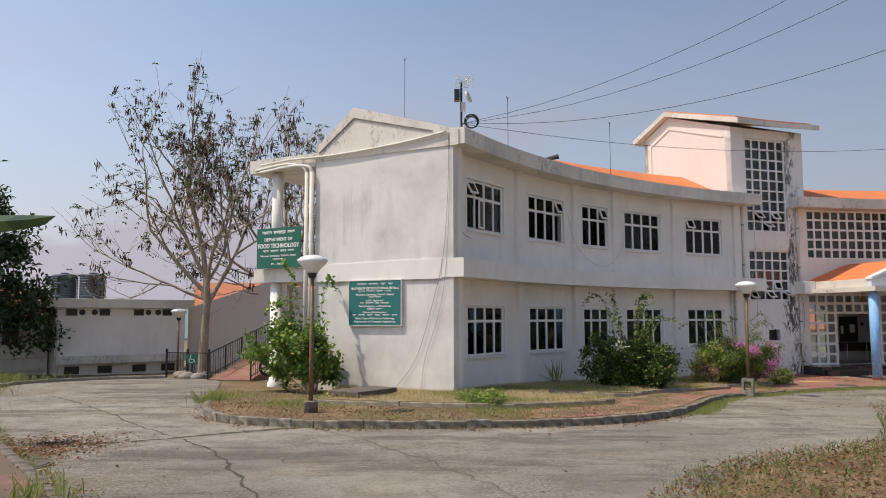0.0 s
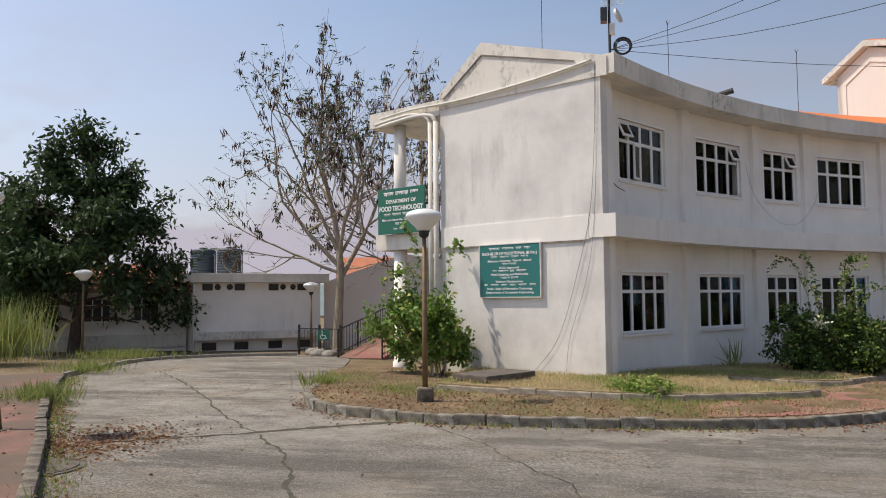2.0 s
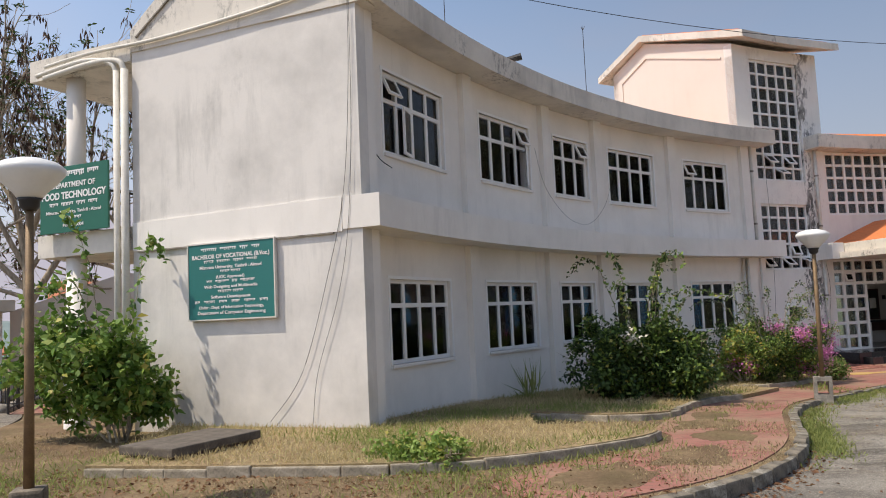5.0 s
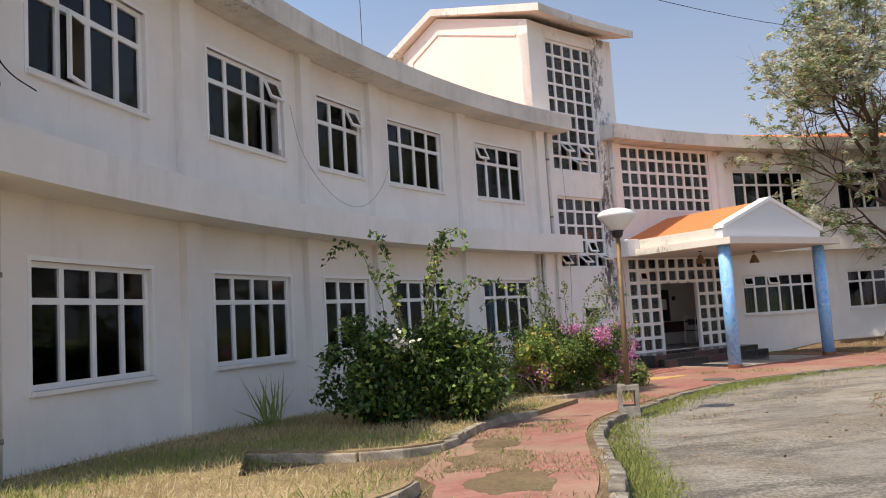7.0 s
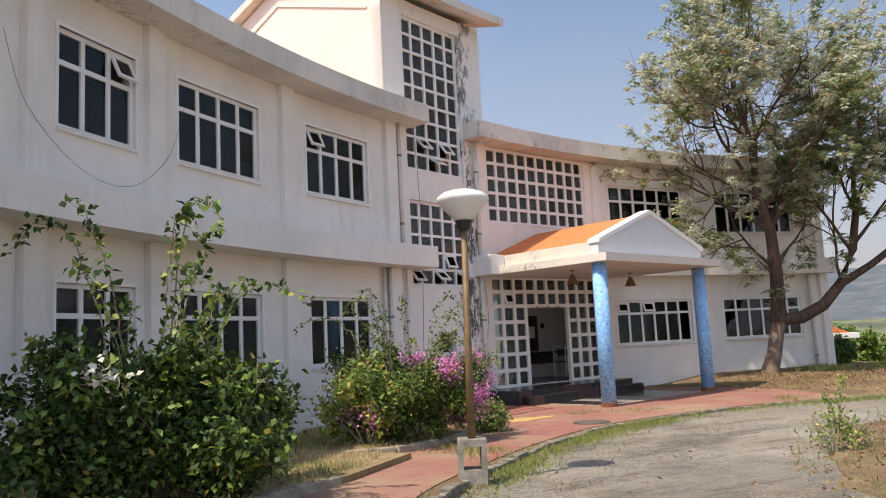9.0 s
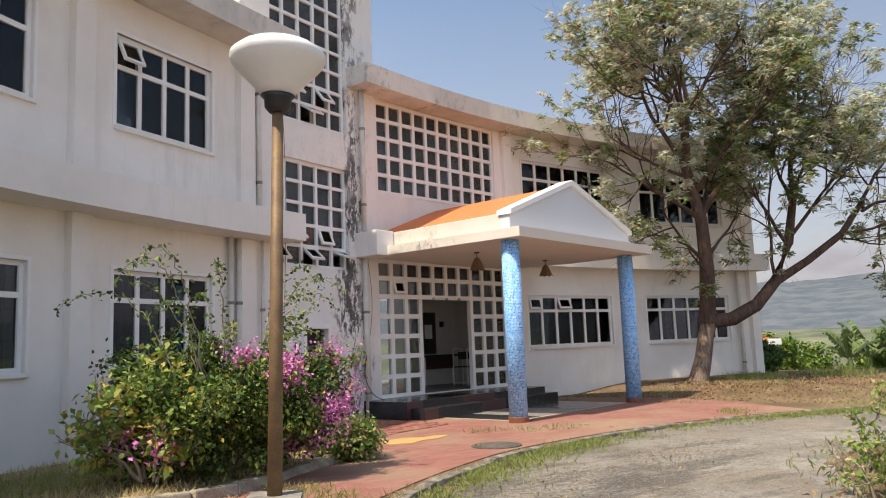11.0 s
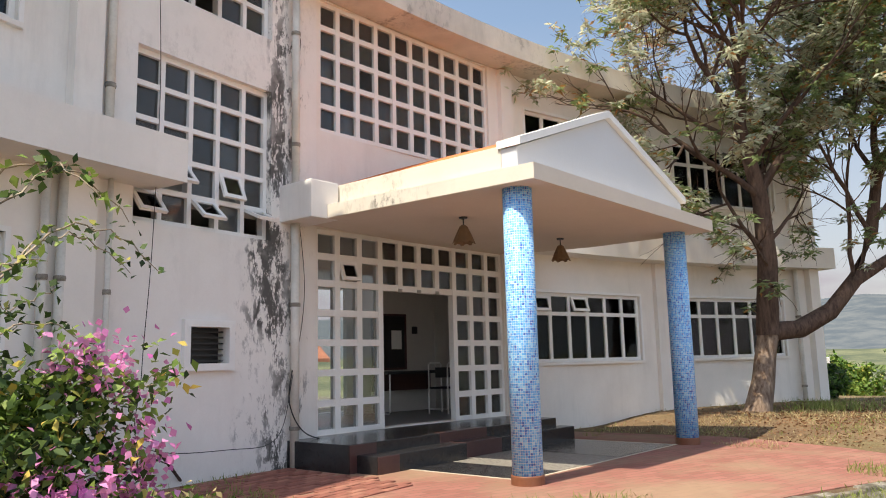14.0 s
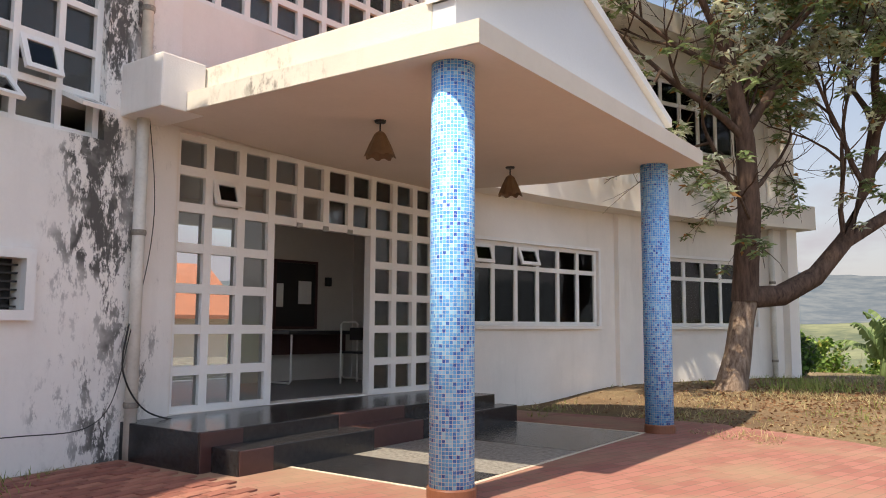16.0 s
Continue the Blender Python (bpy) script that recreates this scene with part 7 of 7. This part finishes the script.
# ---- the annex and houses behind ----
AX = Matrix.Translation((-14.1, 27.95, 0)) @ Matrix.Rotation(math.atan2(2.82, 3.57), 4, 'Z')
annex = thing("annex_building", "low flat-roofed white annex with small high windows", "building", at=AX)
bm = bmesh.new()
box(bm, 0, 4.75, 0.05, 6, -0.8, 2.28)
part("wall", bm, M_WALL, annex)
bm = bmesh.new()
box(bm, -0.35, 5.0, -0.3, 6.3, 2.285, 2.62, bevel=0.02)
part("roof", bm, M_FASCIA, annex, "stained concrete roof slab")
bm = bmesh.new()
box(bm, 0.0, 4.78, -0.32, 0.045, 0.22, 0.5, bevel=0.02)
part("ledge", bm, M_FASCIA, annex, "stained concrete ledge")
polytube("pipe", [(0.02, -0.25, -0.5), (0.02, -0.25, 2.28)], 0.05, M_PIPE, annex, 10)
for k, x in enumerate((0.35, 1.5, 2.75, 3.85)):
    bm = bmesh.new()
    box(bm, x, x + 0.36, 0.0, 0.06, 2.0, 2.24)
    part("window", bm, M_BLACK, annex, "small dark window")
    bm = bmesh.new()
    lathe(bm, [(0.09, 0), (0.11, 0.03), (0.09, 0.06), (0.02, 0.05)], 16)
    bmesh.ops.transform(bm, matrix=Matrix.Translation((x + (-0.18 if k % 2 else 0.54), 0.05, 2.12)) @ Matrix.Rotation(radians(90), 4, 'X'), verts=bm.verts)
    part("vent", bm, M_BLACK, annex, "round black vent")
    bm = bmesh.new()
    box(bm, x, x + 0.5, 0.0, 0.055, -0.15, 0.12)
    part("window", bm, M_BLACK, annex, "dark basement opening")
wing = thing("annex_wing", "lower white wing of the annex behind the tree", "building", at=AX @ Matrix.Translation((-7.5, 0.9, 0)))
bm = bmesh.new()
box(bm, 0, 7.45, 0, 5, -0.8, 2.0)
part("wall", bm, M_WALL, wing)
bm = bmesh.new()
box(bm, -0.2, 7.4, -0.18, -0.003, 0.0, 0.45)
part("ledge", bm, M_FASCIA, wing)
bm = bmesh.new()
prism(bm, [(-0.4, 1.95), (5.4, 1.95), (2.5, 3.05)], Matrix.Rotation(radians(90), 4, 'Z') @ Matrix.Translation((0, -7.6, 0)), 8.0)
part("roof", bm, M_ROOF_OLD, wing, "old red tiled roof")
for k in range(4):
    bm = bmesh.new()
    bars(bm, 0.9, 0.85, [0.3, 0.6], [0.6], 0.05, 0.04, -0.03, 0.03)
    bmesh.ops.translate(bm, verts=bm.verts, vec=(0.8 + k * 1.6, -0.03, 0.9))
    wnd = part("window", bm, M_FRAME, wing, "white-framed window")
    bm = bmesh.new()
    box(bm, 0.8 + k * 1.6 + 0.02, 0.8 + k * 1.6 + 0.88, -0.02, -0.012, 0.92, 1.73)
    part("pane", bm, M_BLACK, wnd)


def tank(x, y, r, h):
    p = AX @ Vector((x, y, 2.62))
    t = thing("water_tank", "black ribbed plastic water tank on the annex roof", "water tank", "roof tanks", at=p)
    prof = [(r * 0.97, 0.0)]
    n = 9
    for k in range(n):
        z = h * 0.86 * k / n
        prof += [(r, z + 0.02), (r, z + h * 0.86 / n * 0.7), (r * 0.965, z + h * 0.86 / n * 0.8), (r * 0.965, z + h * 0.86 / n * 0.95)]
    prof += [(r, h * 0.87), (r * 0.85, h * 0.93), (r * 0.3, h * 0.97)]
    bm = bmesh.new()
    lathe(bm, prof, 28)
    part("body", bm, M_TANK, t, "", True)
    bm = bmesh.new()
    lathe(bm, [(r * 0.3, h * 0.96), (r * 0.32, h * 1.0), (0.0, h * 1.02)], 20)
    part("lid", bm, M_TANK, t)
    polytube("pipe", [(r + 0.04, -0.1, 0), (r + 0.04, -0.1, h * 0.7), (r - 0.05, -0.1, h * 0.8)], 0.02, M_PIPE, t, 8)


tank(1.75, 2.2, 0.5, 1.1)
tank(0.85, 2.9, 0.5, 1.1)
hs = thing("gabled_house", "white gabled house with an orange roof behind the trees", "house", at=Matrix.Translation((-12.6, 40.0, -1.9)) @ Matrix.Rotation(radians(18), 4, 'Z'))
bm = bmesh.new()
box(bm, 0, 10, 0, 7, -1, 4.0)
prism(bm, [(0, 4.0), (7, 4.0), (3.5, 5.6)], Matrix.Rotation(radians(90), 4, 'Z') @ Matrix.Translation((0, -10.0, 0)), 10.0)
part("wall", bm, M_CREAM, hs)
bm = bmesh.new()
for s in (0, 1):
    o = [(-0.5, 3.85), (3.5, 5.72), (3.5, 5.82), (-0.5, 3.97)]
    prism(bm, [(x if not s else 7 - x, z) for x, z in o], Matrix.Rotation(radians(90), 4, 'Z') @ Matrix.Translation((0, -10.4, 0)), 10.8)
part("roof", bm, M_ROOF_OLD, hs, "orange tiled roof")
hs2 = copy_thing(hs, Matrix.Translation((-27.0, 42.5, -3.2)) @ Matrix.Rotation(radians(32), 4, 'Z'))
hs3 = copy_thing(hs, Matrix.Translation((12.0, 46.0, -2.8)) @ Matrix.Rotation(radians(-6), 4, 'Z'))
bw = thing("boundary_wall", "sloping white wall beyond the bare tree", "wall", at=Matrix.Translation((-10.5, 31.6, 0)) @ Matrix.Rotation(radians(12), 4, 'Z'))
bm = bmesh.new()
prism(bm, [(0, -0.6), (6.5, -0.6), (6.5, 2.9), (3.2, 3.4), (0, 2.3)], Matrix.Identity(4), 0.25)
part("wall", bm, M_CREAM, bw)
sh = thing("small_house", "small white house with an orange roof on the slope", "house", at=Matrix.Translation((30.3, 33.0, -1.3)) @ Matrix.Rotation(radians(-32), 4, 'Z'))
bm = bmesh.new()
box(bm, -2.2, 1.3, 0, 4, -1, 1.9)
part("wall", bm, M_WALL, sh)
bm = bmesh.new()
box(bm, -2.4, 1.9, -0.4, 4.4, 1.905, 2.12, bevel=0.02)
part("slab", bm, M_FRAME, sh)
bm = bmesh.new()
prism(bm, [(-2.3, 2.125), (1.6, 2.125), (-0.4, 2.95)], Matrix.Translation((0, -0.3, 0)), 4.5)
part("roof", bm, M_ROOF, sh, "orange roofing")
for k in range(6):
    bm = bmesh.new()
    box(bm, 0.2 + k * 0.14, 0.26 + k * 0.14, -0.03, -0.003, 0.5, 1.6)
    part("grille_bar", bm, M_BLACK, sh)

# ---- ramp with railings, wheelchair sign, motorcycle ----
ramp = thing("ramp", "red paved access ramp between black railings", "ramp", at=Matrix.Translation((-7.1, 25.6, -0.15)) @ Matrix.Rotation(radians(-8), 4, 'Z'))
bm = bmesh.new()
prism(bm, [(0, -0.2), (5.5, -0.2), (5.5, 0.95), (0, 0.0)], Matrix.Rotation(radians(90), 4, 'Z') @ Matrix.Translation((0, -0.75, 0)), 1.5)
part("deck", bm, M_PAVER, ramp, "red brick deck")
for s in (-0.75, 0.75):
    bm = bmesh.new()
    pr = [(0, 0.0), (1.8, 0.3), (3.6, 0.62), (5.5, 0.95)]
    tube(bm, [(s, y, z + 0.85) for y, z in pr], 0.025, 8)
    tube(bm, [(s, y, z + 0.12) for y, z in pr], 0.018, 8)
    part("rail", bm, M_BLACK, ramp)
    for k in range(28):
        y = k * 0.2
        bm = bmesh.new()
        tube(bm, [(s, y, y * 0.172), (s, y, y * 0.172 + 0.85)], 0.03 if k % 7 == 0 else 0.01, 6)
        part("baluster", bm, M_BLACK, ramp)
fence = thing("fence", "black iron fence beside the bare tree", "fence", at=Matrix.Translation((-9.9, 27.6, -0.2)) @ Matrix.Rotation(radians(-20), 4, 'Z'))
for x in (0, 0.9, 1.8):
    bm = bmesh.new()
    box(bm, x - 0.03, x + 0.03, -0.03, 0.03, -0.1, 1.0)
    part("post", bm, M_BLACK, fence)
for z in (0.15, 0.85):
    bm = bmesh.new()
    box(bm, 0.03, 1.77, -0.015, 0.015, z, z + 0.03)
    part("rail", bm, M_BLACK, fence)
for k in range(14):
    bm = bmesh.new()
    tube(bm, [(0.12 + k * 0.12, 0, 0.15), (0.12 + k * 0.12, 0, 0.87)], 0.008, 6)
    part("bar", bm, M_BLACK, fence)
ws = thing("access_sign", "small green wheelchair access sign on a post", "sign", at=(-8.75, 26.9, -0.2))
bm = bmesh.new()
tube(bm, [(0, 0, 0), (0, 0, 0.75)], 0.02, 8)
part("post", bm, M_BLACK, ws)
bm = bmesh.new()
box(bm, -0.2, 0.2, -0.035, -0.02, 0.5, 0.85)
part("board", bm, M_SIGN_B, ws)
bm = bmesh.new()
tube(bm, [(-0.02 + 0.085 * math.cos(q), -0.037, 0.63 + 0.085 * math.sin(q)) for q in np.linspace(1.9, 6.4, 14)], 0.009, 5)
tube(bm, [(-0.05, -0.037, 0.77), (-0.04, -0.037, 0.66), (0.06, -0.037, 0.66), (0.1, -0.037, 0.56)], 0.01, 5)
lathe(bm, [(0.0, -0.02), (0.022, 0), (0.0, 0.02)], 10, (-0.05, -0.037, 0.8))
part("symbol", bm, M_LETTER, ws, "white wheelchair symbol")
rk = random.Random(5)
for k in range(9):
    bm = bmesh.new()
    bmesh.ops.create_icosphere(bm, subdivisions=2, radius=0.2 + 0.12 * rk.random())
    for v in bm.verts:
        v.co *= 1 + 0.3 * noise.noise(v.co * 3 + Vector((k, 0, 0)))
        v.co.z *= 0.6
    ob = finish("rock", bm, M_STONE, None, True)
    ob.matrix_basis = Matrix.Translation((-9.4 + k * 0.14 + rk.uniform(-0.2, 0.2), 27.0 + rk.uniform(-0.5, 0.5), -0.12))
    tagged(ob, "rough grey stone heaped round the tree", "rock", "stones round the tree")

M_RUBBER = mat_plain("tyre_rubber", (0.02, 0.02, 0.02), 0.8, vary=0.2)
M_CHROME = mat_plain("dull_chrome", (0.5, 0.5, 0.5), 0.3, 0.9, vary=0.1)
moto = thing("motorcycle", "dark motorcycle parked on the verandah", "motorcycle", at=Matrix.Translation((-4.9, 24.4, 0.06)) @ Matrix.Rotation(radians(25), 4, 'Z'))
for x in (-0.62, 0.62):
    bm = bmesh.new()
    n = 26
    ring = []
    for k in range(n):
        q = k * math.tau / n
        ring.append([bm.verts.new((x + (0.27 + 0.045 * math.cos(p)) * math.cos(q), 0.045 * math.sin(p), 0.31 + (0.27 + 0.045 * math.cos(p)) * math.sin(q))) for p in np.linspace(0, math.tau, 8, endpoint=False)])
    for k in range(n):
        for j in range(8):
            bm.faces.new((ring[k][j], ring[(k + 1) % n][j], ring[(k + 1) % n][(j + 1) % 8], ring[k][(j + 1) % 8]))
    wh = part("wheel", bm, M_RUBBER, moto, "", True)
    bm = bmesh.new()
    for k in range(8):
        q = k * math.tau / 8
        tube(bm, [(x, 0, 0.31), (x + 0.24 * math.cos(q), 0, 0.31 + 0.24 * math.sin(q))], 0.008, 5)
    part("rim", bm, M_CHROME, wh)
bm = bmesh.new()
tube(bm, [(0.05, 0, 0.72), (0.2, 0, 0.86), (0.45, 0, 0.82)], [0.1, 0.15, 0.09], 12)
part("fuel_tank", bm, M_MAROON, moto, "", True)
bm = bmesh.new()
box(bm, -0.6, 0.08, -0.13, 0.13, 0.74, 0.84, bevel=0.04)
part("seat", bm, M_BLACK, moto)
bm = bmesh.new()
box(bm, -0.15, 0.25, -0.14, 0.14, 0.25, 0.6, bevel=0.05)
part("engine", bm, M_CHROME, moto)
bm = bmesh.new()
tube(bm, [(0.62, 0.08, 0.31), (0.45, 0.08, 0.95)], 0.02, 8)
tube(bm, [(0.62, -0.08, 0.31), (0.45, -0.08, 0.95)], 0.02, 8)
tube(bm, [(0.42, -0.36, 1.02), (0.48, -0.1, 1.0), (0.48, 0.1, 1.0), (0.42, 0.36, 1.02)], 0.014, 8)
part("fork", bm, M_BLACK, moto)
bm = bmesh.new()
lathe(bm, [(0.0, -0.06), (0.08, -0.03), (0.1, 0.03), (0.0, 0.05)], 14, (0.58, 0, 0.88))
part("headlight", bm, M_CHROME, moto)

# ---- the valley and far hills ----
def hills(name, r0, r1, az0, az1, crest, foot, seed, material, label):
    bm = bmesh.new()
    na, nr = 220, 30
    rows = []
    for i in range(na + 1):
        az = radians(az0 + (az1 - az0) * i / na)
        top = crest * (0.72 + 0.35 * noise.noise((i * 0.025, seed, 0)) + 0.16 * noise.noise((i * 0.09, seed, 4)) + 0.03 * noise.noise((i * 0.5, seed, 7)))
        col_ = []
        for j in range(nr + 1):
            t = j / nr
            r = r0 + (r1 - r0) * t
            z = foot + (top - foot) * smooth01(t, 0, 1) + (crest - foot) * (0.02 * noise.noise((i * 0.12, j * 0.3, seed)) + 0.006 * noise.noise((i * 0.4, j * 0.4, seed)) + 0.004 * noise.noise((i * 1.3, j * 0.7, seed)))
            col_.append(bm.verts.new((8 + r * math.cos(az), 18 + r * math.sin(az), z)))
        rows.append(col_)
    for u, v in zip(rows, rows[1:]):
        for j in range(nr):
            bm.faces.new((u[j], v[j], v[j + 1], u[j + 1]))
    structure(name, bm, material, label, True)


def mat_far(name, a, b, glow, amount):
    """Distant backdrop slopes: the haze before them is put in as a faint emission."""
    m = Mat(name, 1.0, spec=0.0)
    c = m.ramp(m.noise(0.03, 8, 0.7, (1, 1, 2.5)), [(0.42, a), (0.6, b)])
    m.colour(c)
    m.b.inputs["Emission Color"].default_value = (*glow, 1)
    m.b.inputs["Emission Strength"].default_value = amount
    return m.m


# Glow colour and strength set how much haze each slope carries.
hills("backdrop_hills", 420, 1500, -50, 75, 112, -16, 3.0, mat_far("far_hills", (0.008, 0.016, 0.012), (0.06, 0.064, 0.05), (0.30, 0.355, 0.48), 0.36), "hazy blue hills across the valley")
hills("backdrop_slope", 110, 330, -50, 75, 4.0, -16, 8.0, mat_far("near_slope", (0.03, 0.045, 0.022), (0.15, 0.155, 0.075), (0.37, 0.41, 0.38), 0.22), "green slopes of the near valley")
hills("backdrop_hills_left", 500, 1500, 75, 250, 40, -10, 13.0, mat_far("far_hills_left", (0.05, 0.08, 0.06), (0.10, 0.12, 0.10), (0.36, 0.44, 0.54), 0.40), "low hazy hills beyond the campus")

# ---- drifts of soil over the paving ----
def soil_patch(x, y, rx, ry, turn, seed, height, lift, material, label):
    rng = random.Random(seed)
    out_ = []
    for k in range(40):
        q = k * math.tau / 40
        s = 1 + 0.5 * noise.noise((math.cos(q) * 1.6 + seed * 3.1, math.sin(q) * 1.6, 0)) + rng.uniform(-0.07, 0.07)
        u, v = rx * s * math.cos(q), ry * s * math.sin(q)
        out_.append((x + u * math.cos(turn) - v * math.sin(turn), y + u * math.sin(turn) + v * math.cos(turn)))

    def low_edge(px, py):
        d = math.hypot(px - x, py - y)
        return height(px, py) - 0.004 + 0.02 * (1 - smooth01(d, 0.2 * ry, ry))
    return sheet("ground_patch_%d" % seed, out_, low_edge, material, label, lift, 0.25)


for k, (x, y, rx, ry) in enumerate(((2.3, 14.35, 0.8, 0.45), (3.5, 15.2, 0.7, 0.4), (4.45, 16.5, 0.55, 0.35), (4.7, 17.6, 0.6, 0.45), (5.2, 18.6, 0.5, 0.25))):
    soil_patch(x, y, rx, ry, 0.9, k + 1, island_z, 0.018, M_SOIL, "drift of dry soil over the red paving")

# ---- separate paving bricks before the tower wall ----
M_BRICK = Mat("loose_paver", 0.85, spec=0.25)
rnd = M_BRICK.n("ShaderNodeObjectInfo")
cb = M_BRICK.ramp(rnd.outputs["Random"], [(0.0, (0.22, 0.085, 0.065)), (0.5, (0.31, 0.125, 0.095)), (1.0, (0.38, 0.18, 0.13))])
cb = M_BRICK.mix(M_BRICK.math('MULTIPLY', M_BRICK.mask(M_BRICK.noise(12, 5), 0.45, 0.7), 0.5), cb, (0.15, 0.08, 0.06))
M_BRICK = M_BRICK.colour(cb).bump(M_BRICK.noise(60, 4), 0.4, 0.004).m
pv = bpy.data.objects["pavement"]
bm = bmesh.new()
box(bm, -0.108, 0.108, -0.05, 0.05, -0.03, 0.012, bevel=0.006)
first = finish("brick", bm, M_BRICK, pv)
brick_mesh = first.data
bpy.data.objects.remove(first)
rng = random.Random(12)
made = 0
turn = radians(18)
for i in range(-30, 30):
    for j in range(-30, 30):
        u, v = i * 0.222 + (j % 2) * 0.111, j * 0.106
        x = 12.9 + u * math.cos(turn) - v * math.sin(turn)
        y = 27.35 + u * math.sin(turn) + v * math.cos(turn)
        if made >= 300 or math.hypot(x - CX, y - CY) > R_WALL - 0.16 or math.hypot(x - CX, y - CY) < 20.4 or not 11.95 < x < 13.95:
            continue
        if (PORCH.inverted() @ Vector((x, y, 0))).x > -0.35 or rng.random() < 0.03:
            continue
        ob = new("brick", brick_mesh)
        ob.matrix_basis = Matrix.Translation((x, y, island_z(x, y) + 0.012 + rng.uniform(-0.004, 0.006))) @ Matrix.Rotation(turn + rng.uniform(-0.03, 0.03), 4, 'Z')
        ob.parent = pv
        made += 1
